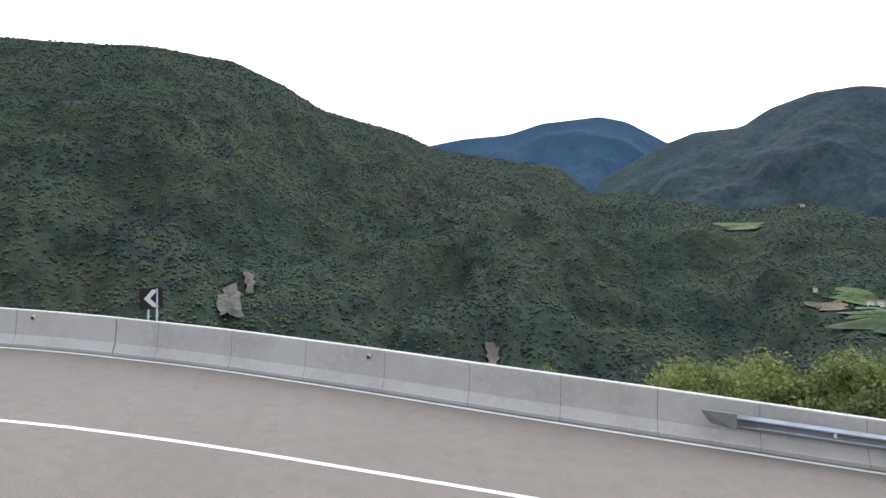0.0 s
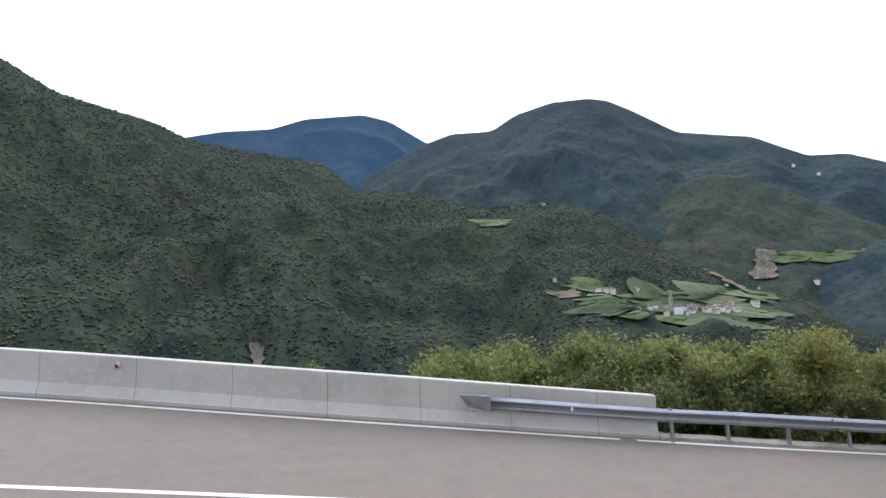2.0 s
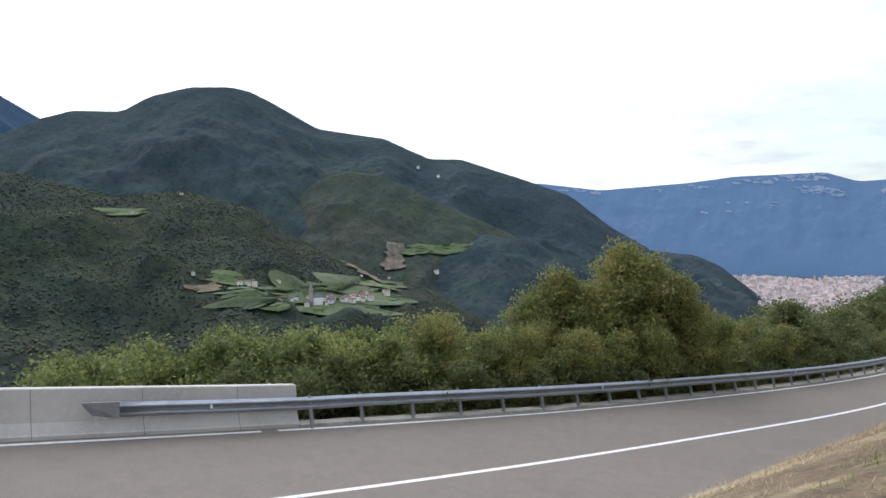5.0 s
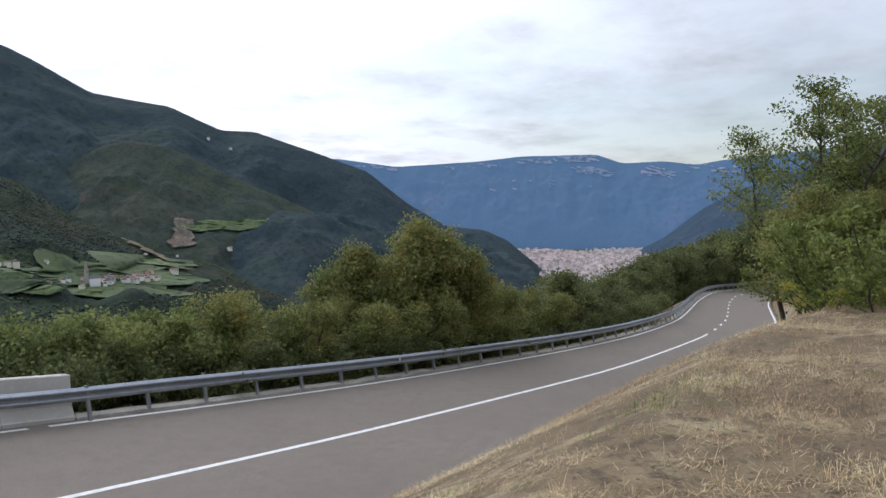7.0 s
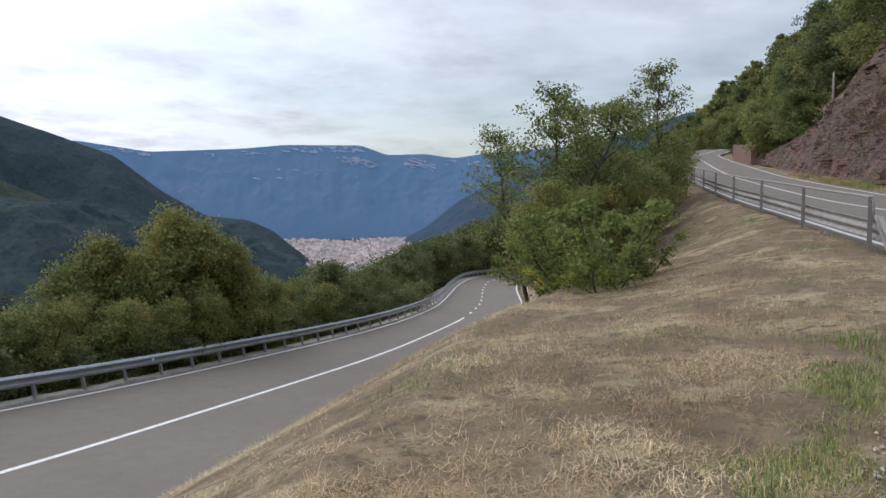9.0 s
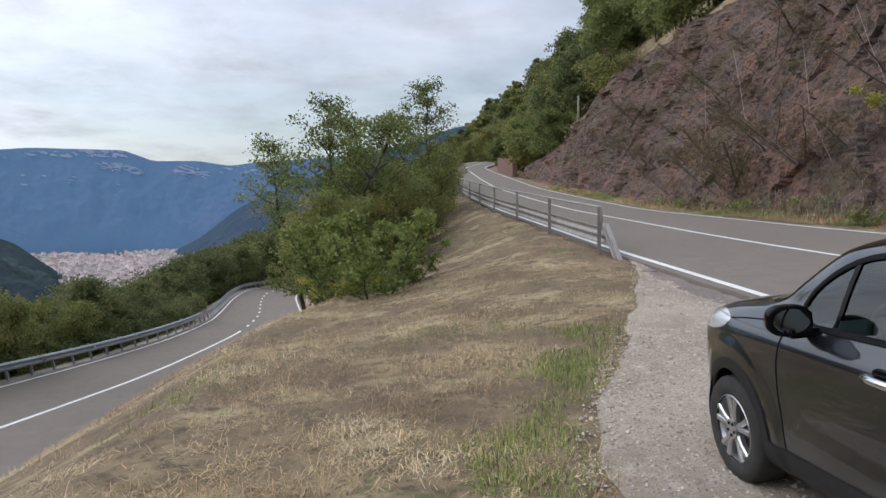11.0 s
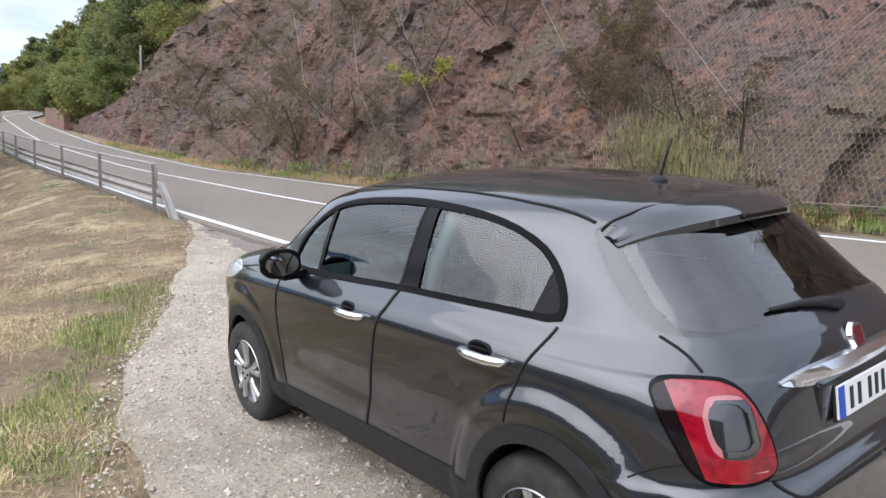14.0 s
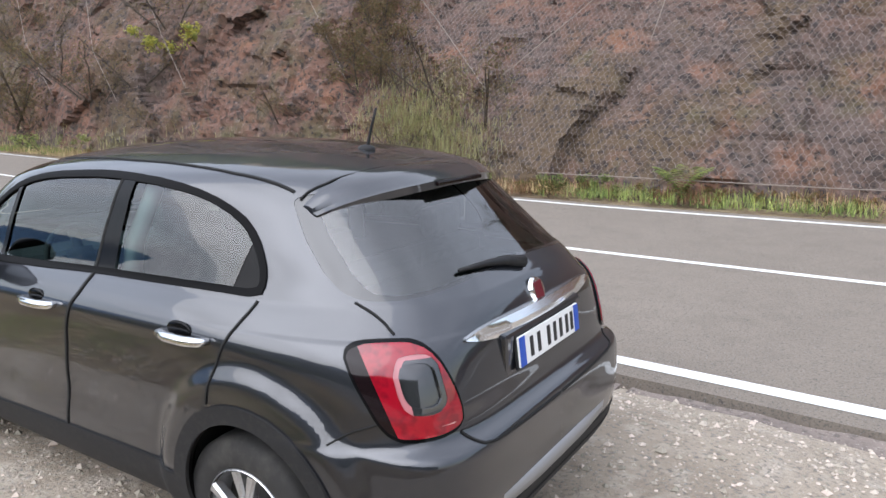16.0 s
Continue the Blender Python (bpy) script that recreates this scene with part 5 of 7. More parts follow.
RUBBER = mat("tyre_rubber", (0.022, 0.021, 0.020), 0.85, vary=((9, (0.05, 0.047, 0.042), 0.5, 0.75, 4),), bump=((60, 0.3, 0.004),))
ALLOY = mat("silver_alloy", (0.55, 0.55, 0.56), 0.32, 0.85, vary=((14, (0.42, 0.41, 0.40), 0.45, 0.7, 4),))
CHROME = mat("satin_chrome", (0.78, 0.79, 0.80), 0.16, 1.0)
RED_LAMP = mat("red_lamp_glass", (0.27, 0.003, 0.013), 0.10, coat=1.0, spec=0.3, vary=((22, (0.17, 0.002, 0.010), 0.45, 0.62, 2),))
CLEAR_LAMP = mat("clear_lamp_glass", (0.75, 0.77, 0.80), 0.12, 0.3, coat=1.0)
SMOKE = mat("smoked_lamp_glass", (0.008, 0.004, 0.005), 0.08, spec=0.3)
SEAT_CLOTH = mat("grey_seat_cloth", (0.06, 0.062, 0.065), 0.95, vary=((30, (0.085, 0.087, 0.09), 0.45, 0.6, 4),))
DASH = mat("dark_dashboard", (0.02, 0.02, 0.022), 0.7)
PALE_TRIM = mat("pale_pillar_trim", (0.5, 0.5, 0.48), 0.8)
PLATE_WHITE = mat("plate_white", (0.78, 0.78, 0.76), 0.35)
PLATE_BLUE = mat("plate_blue", (0.01, 0.07, 0.42), 0.35)
INK = mat("black_ink", (0.012, 0.012, 0.012), 0.5)


def glass(name, tint, gloss=1.0, ior=1.45):
    m = bpy.data.materials.new(name)
    m.use_nodes = True
    nt = m.node_tree
    nt.nodes.clear()
    out, mix, tr, gl, fr = (nt.nodes.new(k) for k in ("ShaderNodeOutputMaterial", "ShaderNodeMixShader", "ShaderNodeBsdfTransparent", "ShaderNodeBsdfGlossy", "ShaderNodeFresnel"))
    tr.inputs["Color"].default_value = (*tint, 1)
    gl.inputs["Roughness"].default_value = 0.0
    gl.inputs["Color"].default_value = (gloss, gloss, gloss, 1)
    fr.inputs["IOR"].default_value = ior
    nt.links.new(fr.outputs[0], mix.inputs[0])
    nt.links.new(tr.outputs[0], mix.inputs[1])
    nt.links.new(gl.outputs[0], mix.inputs[2])
    nt.links.new(mix.outputs[0], out.inputs["Surface"])
    return m


CAR_GLASS = glass("car_glass", (0.60, 0.75, 0.73), ior=1.75)
DARK_GLASS = glass("tinted_rear_glass", (0.42, 0.48, 0.47), ior=1.95)

# body by level cuts: height, front, rear, half width, squareness of the rear corners
LEVELS = [(0.19, 3.20, -0.72, 0.79, 6.0), (0.24, 3.30, -0.80, 0.835, 7.0), (0.32, 3.36, -0.845, 0.862, 8.0), (0.44, 3.40, -0.868, 0.875, 8.5), (0.56, 3.41, -0.868, 0.882, 8.5), (0.655, 3.41, -0.862, 0.887, 8.0),
          (0.70, 3.405, -0.814, 0.889, 7.0), (0.80, 3.39, -0.803, 0.895, 6.2), (0.88, 3.36, -0.792, 0.900, 5.6), (0.93, 3.33, -0.785, 0.900, 5.2), (0.965, 3.29, -0.778, 0.895, 4.9), (1.00, 3.22, -0.768, 0.881, 4.6),
          (1.035, 3.10, -0.755, 0.860, 4.3), (1.065, 2.95, -0.738, 0.837, 4.2), (1.09, 2.79, -0.72, 0.815, 4.2), (1.11, 2.64, -0.70, 0.803, 4.2), (1.16, 2.46, -0.65, 0.788, 3.95), (1.243, 2.32, -0.565, 0.766, 3.75),
          (1.325, 2.19, -0.48, 0.740, 3.6), (1.407, 2.05, -0.395, 0.712, 3.5), (1.46, 1.95, -0.335, 0.686, 3.4), (1.494, 1.87, -0.28, 0.656, 3.3), (1.518, 1.79, -0.20, 0.617, 3.2), (1.542, 1.69, -0.07, 0.553, 3.0),
          (1.562, 1.58, 0.06, 0.477, 2.8), (1.579, 1.46, 0.20, 0.387, 2.6), (1.593, 1.31, 0.36, 0.28, 2.5), (1.602, 1.14, 0.52, 0.175, 2.3), (1.606, 0.99, 0.64, 0.08, 2.2), (1.607, 0.86, 0.74, 0.015, 2.0)]
AXLES = ((-0.10, 0.335), (2.60, 0.335))


def body_grid():
    lv = np.array(LEVELS)
    t = np.linspace(0, len(lv) - 1, 170)
    cols = []
    for c in range(5):
        y = lv[:, c]
        g = np.gradient(y)
        i = np.clip(t.astype(int), 0, len(lv) - 2)
        f = t - i
        cols.append((2 * f**3 - 3 * f**2 + 1) * y[i] + (f**3 - 2 * f**2 + f) * g[i] + (-2 * f**3 + 3 * f**2) * y[i + 1] + (f**3 - f**2) * g[i + 1])
    M = 260
    rings = []
    for w, F, R, B, nr in zip(*cols):
        B = max(B, 0.004)
        um = 0.9 if w < 1.0 else (F + R) / 2 * 0.3 + 0.9 * 0.7
        um = min(max(um, R + 0.05), F - 0.05)
        th = np.linspace(0, math.pi, 1200)
        c, s = np.cos(th), np.sin(th)
        nf = float(np.interp(w, [0.85, 1.0, 1.1, 1.45, 1.52, 1.6], [5.5, 4.8, 5.2, 5.2, 3.8, 2.0]))
        n = np.where(c > 0, nf, nr)
        a = np.where(c > 0, F - um, um - R)
        u = um + a * np.sign(c) * np.abs(c) ** (2 / n)
        v = B * np.abs(s) ** (2 / n)
        arc = np.concatenate([[0], np.cumsum(np.hypot(np.diff(u), np.diff(v)))])
        q = np.linspace(0, arc[-1], M)
        u, v = np.interp(q, arc, u), np.interp(q, arc, v)
        # flares round the wheel arches and a soft hollow low on the doors
        flare = 0.0
        for (ax, az), amp in zip(AXLES, (0.036, 0.016)):
            flare = flare + amp * smooth((0.575 - np.hypot(u - ax, w - az)) / 0.10)
        hollow = 0.010 * np.exp(-((u - 1.2) / 0.8) ** 2 - ((w - 0.56) / 0.10) ** 2)
        v = np.maximum(v + (flare - hollow) * smooth((v - 0.5) / 0.3), 0)
        rings.append(np.stack([u, v, np.full(M, w)], -1))
    P = np.array(rings)
    du, dv = np.gradient(P, axis=0), np.gradient(P, axis=1)
    N = np.cross(du, dv)
    N /= np.linalg.norm(N, axis=-1, keepdims=True) + 1e-12
    if N[60, 130, 1] < 0:
        N = -N
    return P.reshape(-1, 3), N.reshape(-1, 3), grid_faces(*P.shape[:2])


class Skin:
    """A piece of the body's surface: points, normals and faces, that can be cut along f = 0."""

    def __init__(self, P, N, F):
        self.P, self.N, self.F = np.asarray(P), np.asarray(N), [tuple(f) for f in F]

    def cut(self, fun):
        """Splits it into where fun(P) < 0 and the rest."""
        val = fun(self.P)
        P, N = self.P.tolist(), self.N.tolist()
        memo, ins, outs = {}, [], []

        def mid(a, b):
            key = (min(a, b), max(a, b))
            if key not in memo:
                t = val[a] / (val[a] - val[b])
                P.append((self.P[a] + t * (self.P[b] - self.P[a])).tolist())
                N.append((self.N[a] + t * (self.N[b] - self.N[a])).tolist())
                memo[key] = len(P) - 1
            return memo[key]
        neg = val < 0
        for f in self.F:
            c = sum(neg[i] if i < len(neg) else 0 for i in f)
            if c == len(f):
                ins.append(f)
            elif c == 0:
                outs.append(f)
            else:
                for keep, store in ((True, ins), (False, outs)):
                    poly = []
                    for i, a in enumerate(f):
                        b = f[(i + 1) % len(f)]
                        if neg[a] == keep:
                            poly.append(a)
                        if neg[a] != neg[b]:
                            poly.append(mid(a, b))
                    if len(poly) > 2:
                        store.append(tuple(poly))
        P, N = np.array(P), np.array(N)
        return Skin.trim(P, N, ins), Skin.trim(P, N, outs)

    @staticmethod
    def trim(P, N, F):
        if not F:
            return Skin(np.zeros((0, 3)), np.zeros((0, 3)), [])
        used = sorted({i for f in F for i in f})
        at = {i: k for k, i in enumerate(used)}
        return Skin(P[used], N[used], [tuple(at[i] for i in f) for f in F])

    def link(self, name, material, parent, shift=0.0, mirror=False, label="", both=True, thick=0.0):
        """Links it, shifted along its normals; both: this side and its mirror image in one mesh, as for a roof."""
        if not self.F:
            return None
        P = self.P + self.N * shift
        Nn = self.N.copy()
        F = list(self.F)
        if thick:
            n0 = len(P)
            P = np.concatenate([P, P - self.N * thick])
            Nn = np.concatenate([Nn, -Nn])
            count = {}
            for f in self.F:
                for a, b in zip(f, f[1:] + f[:1]):
                    count[(a, b)] = 1
            F += [tuple(i + n0 for i in reversed(f)) for f in self.F]
            F += [(b, a, a + n0, b + n0) for a, b in count if (b, a) not in count]
        if mirror or both:
            Q, QN = P * (1, -1, 1), Nn * (1, -1, 1)
            G = [tuple(reversed(f)) for f in F]
            if mirror:
                P, Nn, F = Q, QN, G
            else:
                G = [tuple(i + len(P) for i in f) for f in G]
                P, Nn, F = np.concatenate([P, Q]), np.concatenate([Nn, QN]), F + G
        ob = mesh_ob(name, P, F, material, True, parent, label)
        ob.data.normals_split_custom_set_from_vertices([tuple(n) for n in Nn])
        return ob


def poly_sd(u, w, pts):
    """Signed distance to a polygon, negative inside."""
    pts = np.array(pts, float)
    best = np.full(u.shape, 1e9)
    inside = np.zeros(u.shape, bool)
    for (x0, y0), (x1, y1) in zip(pts, np.roll(pts, -1, 0)):
        dx, dy = x1 - x0, y1 - y0
        t = np.clip(((u - x0) * dx + (w - y0) * dy) / (dx * dx + dy * dy + 1e-12), 0, 1)
        best = np.minimum(best, np.hypot(u - x0 - t * dx, w - y0 - t * dy))
        cross = ((y0 > w) != (y1 > w)) & (u < (x1 - x0) * (w - y0) / (y1 - y0 + 1e-12) + x0)
        inside ^= cross
    return np.where(inside, -best, best)


def line_d(u, w, pts):
    best = np.full(u.shape, 1e9)
    for (x0, y0), (x1, y1) in zip(pts, pts[1:]):
        dx, dy = x1 - x0, y1 - y0
        t = np.clip(((u - x0) * dx + (w - y0) * dy) / (dx * dx + dy * dy + 1e-12), 0, 1)
        best = np.minimum(best, np.hypot(u - x0 - t * dx, w - y0 - t * dy))
    return best


def round_poly(pts, times=2):
    pts = [tuple(p) for p in pts]
    for _ in range(times):
        pts = [q for a, b in zip(pts, pts[1:] + pts[:1]) for q in ((0.75 * a[0] + 0.25 * b[0], 0.75 * a[1] + 0.25 * b[1]), (0.25 * a[0] + 0.75 * b[0], 0.25 * a[1] + 0.75 * b[1]))]
    return pts


def build_car():
    car = empty("car")
    tagged(car, "dark grey compact crossover car parked on the gravel lay-by", "car")
    skin0 = skin = Skin(*body_grid())
    U, V, W = (lambda P: P[:, 0]), (lambda P: P[:, 1]), (lambda P: P[:, 2])
    # wheel arches
    arch = lambda P, r: np.minimum(np.hypot(U(P) - AXLES[0][0], W(P) - AXLES[0][1]), np.hypot(U(P) - AXLES[1][0], W(P) - AXLES[1][1])) - r
    _, skin = skin.cut(lambda P: np.maximum(arch(P, 0.350), 0.55 - V(P)))
    # window shapes on the side
    WIN = round_poly([(1.93, 1.062), (1.98, 1.115), (1.955, 1.20), (1.89, 1.28), (1.76, 1.372), (1.58, 1.448), (1.36, 1.485), (1.02, 1.500), (0.80, 1.498), (0.48, 1.478), (0.25, 1.440), (0.08, 1.378), (-0.02, 1.30), (-0.08, 1.212), (-0.098, 1.15), (-0.085, 1.10), (0.15, 1.103), (0.5, 1.098), (0.9, 1.092), (1.3, 1.076)], 1)
    sidewin = lambda P: np.where((V(P) > 0.35) & (U(P) > -0.4), poly_sd(U(P), W(P), WIN), 1.0)
    win, skin = skin.cut(sidewin)
    pane, trim = win.cut(lambda P: poly_sd(U(P), W(P), WIN) + 0.026)
    for mirror in (False, True):
        trim.link("window_trim", WINDOW_RUBBER, car, 0.006, mirror, "black rubber window surround", False, 0.015)
    bp = lambda P: np.abs(U(P) - 0.815 + 0.17 * (W(P) - 1.11)) - 0.072 + 0.07 * (W(P) - 1.11)
    pillar, pane = pane.cut(bp)
    for mirror in (False, True):
        pillar.link("b_pillar", GLOSS_BLACK, car, 0.003, mirror, both=False, label="gloss black door pillar")
    front, back = pane.cut(lambda P: 0.79 - U(P))
    bar, front = front.cut(lambda P: np.abs(U(P) - 1.625 + 0.16 * (W(P) - 1.24)) - 0.017)
    quarter, door = front.cut(lambda P: 1.625 - 0.16 * (W(P) - 1.24) - U(P))
    tri, back = back.cut(lambda P: U(P) - 0.055 + 0.32 * (W(P) - 1.11))
    for mirror in (False, True):
        bar.link("quarter_bar", GLOSS_BLACK, car, 0.003, mirror, both=False)
        tri.link("rear_quarter_panel", GLOSS_BLACK, car, 0.0, mirror, both=False)
        for name, s in (("quarter_window", quarter), ("front_window", door), ("rear_door_window", back)):
            s.link(name, CAR_GLASS, car, -0.004, mirror, both=False, label="side window glass")
    # windscreen and rear window
    ws = lambda P: np.maximum(np.maximum(1.125 - W(P), W(P) - 1.525), np.maximum(1.62 - 0.10 * (V(P) / 0.6) ** 2 - U(P), V(P) - (0.715 - 0.22 * (W(P) - 1.12))))
    shield, skin = skin.cut(ws)
    shield.link("windscreen", CAR_GLASS, car, -0.003, label="windscreen")
    def rw_shape(P):
        """Below 1 inside the rear window: wide, with drooping lower corners."""
        half = np.interp(W(P), [1.05, 1.13, 1.2, 1.29, 1.43], [0.675, 0.690, 0.680, 0.655, 0.605])
        low, high = 1.150 - 0.045 * (np.abs(V(P)) / 0.65) ** 2, 1.445
        m = (W(P) - (low + high) / 2) / ((high - low) / 2)
        return (np.abs(V(P)) / half) ** 14 + np.abs(m) ** 14
    rw = lambda P: np.where((U(P) < -0.08) & (W(P) > 0.98), rw_shape(P) - 1, 1.0)
    rear_win, skin = skin.cut(rw)
    rear_win, frit = rear_win.cut(lambda P: rw_shape(P) - 0.42)
    frit.link("rear_window_edge", mat("black_edge_glass", (0.012, 0.012, 0.013), 0.04, coat=1.0), car, -0.002, label="black edge band of the rear window")
    rear_win.link("rear_window", DARK_GLASS, car, -0.004, label="tinted rear window")
    # tail lamps wrap round the corner
    lampq = lambda P: -U(P) - V(P)
    rearside = lambda P: (U(P) < -0.3) & (V(P) > 0.3)
    LAMP = round_poly([(-0.335, 0.985), (-0.26, 1.010), (-0.137, 1.014), (0.0, 1.010), (0.085, 0.967), (0.146, 0.888), (0.190, 0.800), (0.195, 0.735), (0.123, 0.712), (0.0, 0.708), (-0.125, 0.715), (-0.190, 0.755), (-0.245, 0.828), (-0.300, 0.905)], 1)
    CORE = round_poly([(-0.105, 0.938), (-0.03, 0.948), (0.058, 0.940), (0.078, 0.875), (0.096, 0.812), (-0.035, 0.812), (-0.078, 0.838)], 1)
    lamp_d = lambda P: np.where(rearside(P), poly_sd(lampq(P), W(P), LAMP), 1.0)
    core_d = lambda P: poly_sd(lampq(P), W(P), CORE)
    lamp, skin = skin.cut(lamp_d)
    red, edge = lamp.cut(lambda P: lamp_d(P) + 0.013)
    core, red = red.cut(core_d)
    frame_, red = red.cut(lambda P: core_d(P) - 0.022)
    pale, frame_ = frame_.cut(lambda P: np.minimum(lampq(P) + 0.062 + 0.25 * (W(P) - 0.87), 0.955 - W(P)))
    dark, red = red.cut(lambda P: lampq(P) + 0.185 + 0.55 * (W(P) - 0.86))
    strip, red = red.cut(lambda P: np.maximum(np.abs(W(P) - 0.742 - 0.03 * lampq(P)) - 0.006, np.abs(lampq(P) - 0.085) - 0.075))
    ring_mat, core_mat, strip_mat = mat("pale_lamp_ring", (0.42, 0.16, 0.17), 0.25, coat=0.6), mat("grey_lamp_glass", (0.06, 0.061, 0.065), 0.07, 0.6, coat=1.0), mat("pink_lamp_strip", (0.55, 0.26, 0.26), 0.2, coat=0.5)
    for mirror in (False, True):
        lm = red.link("tail_lamp", RED_LAMP, car, 0.014, mirror, both=False, label="red tail lamp with a clear centre", thick=0.02)
        edge.link("lamp_surround", GLOSS_BLACK, lm, 0.008, mirror, both=False, thick=0.02)
        dark.link("lamp_corner", SMOKE, lm, 0.012, mirror, both=False, thick=0.02)
        pale.link("lamp_ring", ring_mat, lm, 0.012, mirror, both=False, thick=0.02)
        frame_.link("lamp_frame", core_mat, lm, 0.010, mirror, both=False, thick=0.02)
        strip.link("lamp_strip", strip_mat, lm, 0.013, mirror, both=False, thick=0.02)
        core.link("lamp_centre", core_mat, lm, -0.004, mirror, both=False, label="clear grey lamp centre")
    # head lamps
    head, skin = skin.cut(lambda P: np.where((U(P) > 2.5) & (V(P) > 0.35), np.hypot((U(P) - 2.93) / 0.27, (W(P) - 0.955 + 0.10 * (U(P) - 2.93)) / 0.062) - 1, 1.0))
    for mirror in (False, True):
        head.link("headlamp", CLEAR_LAMP, car, 0.006, mirror, both=False, label="clear headlamp", thick=0.02)
    # lower cladding and arch lips
    clad_f = lambda P: np.minimum(np.where(V(P) > 0.6, arch(P, 0.418), 1.0), W(P) - np.interp(U(P), [-1, 0, 0.4, 1.1, 2.2, 3.4], [0.30, 0.36, 0.392, 0.382, 0.352, 0.35]))
    clad, skin = skin.cut(clad_f)
    clad.link("lower_cladding", BLACK_PLASTIC, car, 0.010, label="black plastic sill and wheel arch cladding", thick=0.03)
    valance, skin = skin.cut(lambda P: np.where(U(P) < -0.2, W(P) - 0.36, 1.0))
    valance.link("rear_valance", BLACK_PLASTIC, car, 0.004, label="black lower rear bumper", thick=0.02)
    # panel gaps
    gaps = [([(0.795, 1.485), (0.845, 1.25), (0.873, 1.095), (0.90, 1.02), (0.937, 0.973), (0.985, 0.87), (1.017, 0.768), (1.06, 0.64), (1.094, 0.518), (1.14, 0.37), (1.165, 0.26)], 0.0085),
            ([(-0.085, 1.105), (-0.075, 1.07), (-0.041, 1.013), (0.018, 0.906), (0.049, 0.807), (0.075, 0.72)], 0.005),
            ([(2.00, 1.06), (2.01, 0.97), (2.05, 0.84), (2.067, 0.70), (2.05, 0.50), (2.035, 0.36)], 0.0035),
            ([(2.66, 1.0), (2.45, 1.03), (2.26, 1.05), (2.12, 1.085)], 0.0035)]
    grid = skin0.P

    rings = grid.reshape(170, 260, 3)
    levels = rings[:, 0, 2]

    def on_skin(a, b, ia, ib, ok):
        """The point of the skin over (a, b) in the axes ia, ib, with its normal."""
        p = np.zeros(3)
        p[ia], p[ib] = a, b
        if ib == 2:
            j = int(np.clip(np.searchsorted(levels, b) - 1, 0, 168))
            got = []
            for r in (rings[j], rings[j + 1]):
                if ia == 0:
                    got.append(np.interp(-a, -r[:, 0], r[:, 1]))
                else:
                    h = r[130:]
                    got.append(np.interp(-abs(a), -h[:, 1], h[:, 0]))
            f = (b - levels[j]) / (levels[j + 1] - levels[j])
            p[3 - ia - ib] = got[0] * (1 - f) + got[1] * f
        else:
            half = np.array([np.interp(-b, -r[:, 0], r[:, 1], left=-1, right=-1) for r in rings[100:]])
            p[2] = np.interp(-abs(a), -half, levels[100:])
        d = ((grid - p) ** 2).sum(1)
        near = np.argsort(d)[:4]
        n = skin0.N[near].mean(0)
        return p, n / np.linalg.norm(n)

    def seam(name, pts, ia, ib, ok, width):
        dense = [np.array(p) + (np.array(q) - np.array(p)) * t for p, q in zip(pts, pts[1:]) for t in np.linspace(0, 1, max(2, int(np.hypot(q[0] - p[0], q[1] - p[1]) / 0.007)))]
        dense = [np.mean(dense[max(0, i - 3):i + 4], 0) for i in range(len(dense))]
        got = [on_skin(p[0], p[1], ia, ib, ok) for p in dense]
        P = np.array([g[0] for g in got])
        Nn = np.array([g[1] for g in got])
        t = np.gradient(P, axis=0)
        side = np.cross(Nn, t)
        side /= np.linalg.norm(side, axis=1, keepdims=True) + 1e-9
        P = P + Nn * 0.004
        rows = np.stack([P - side * width / 2 - Nn * 0.004, P - side * width / 2, P + side * width / 2, P + side * width / 2 - Nn * 0.004], 1)
        for sgn in (1, -1):
            mesh_ob(name, rows * (1, sgn, 1), grid_faces(len(P), 4), SEAM, True, car)
    side_ok, rear_ok, top_ok = grid[:, 1] > 0.5, grid[:, 0] < -0.2, grid[:, 2] > 1.3
    for g, k in gaps:
        seam("door_gap", g, 0, 2, side_ok, 2 * k)
    seam("tailgate_gap", [(0.695, 1.125), (0.685, 1.10), (0.678, 1.07), (0.682, 1.04), (0.690, 1.007)], 1, 2, rear_ok, 0.009)
    seam("tailgate_gap", [(0.62, 0.72), (0.60, 0.69), (0.572, 0.664), (0.50, 0.650), (0.3, 0.642), (0.0, 0.638)], 1, 2, rear_ok, 0.010)
    seam("bumper_gap", [(-0.452, 0.688), (-0.50, 0.72), (-0.539, 0.741), (-0.62, 0.772)], 0, 2, side_ok, 0.006)
    seam("roof_gap", [(0.0, -0.222), (0.22, -0.222), (0.376, -0.206), (0.5, -0.17), (0.566, -0.132), (0.606, -0.118)], 1, 0, top_ok, 0.008)
    # panels
    hood, skin = skin.cut(lambda P: np.where((U(P) > 2.1) & (W(P) > 0.86), np.maximum(V(P) - 0.78, 2.30 - U(P)), 1.0))
    hood.link("bonnet", CAR_PAINT, car, label="dark grey bonnet")
    doors, skin = skin.cut(lambda P: np.maximum(np.maximum(W(P) - 1.095, 0.5 - V(P)), np.maximum(np.interp(W(P), [0.28, 0.72, 0.807, 0.906, 1.013, 1.1], [0.2, 0.075, 0.049, 0.018, -0.041, -0.085]) - U(P), U(P) - 2.045)))
    fd, rd = doors.cut(lambda P: np.interp(W(P), [0.26, 0.37, 0.518, 0.64, 0.768, 0.87, 0.973, 1.095], [1.165, 1.14, 1.094, 1.06, 1.017, 0.985, 0.937, 0.873]) - U(P))
    door_obs = []
    for mirror in (False, True):
        door_obs.append((fd.link("front_door", CAR_PAINT, car, mirror=mirror, both=False), 1.18, mirror))
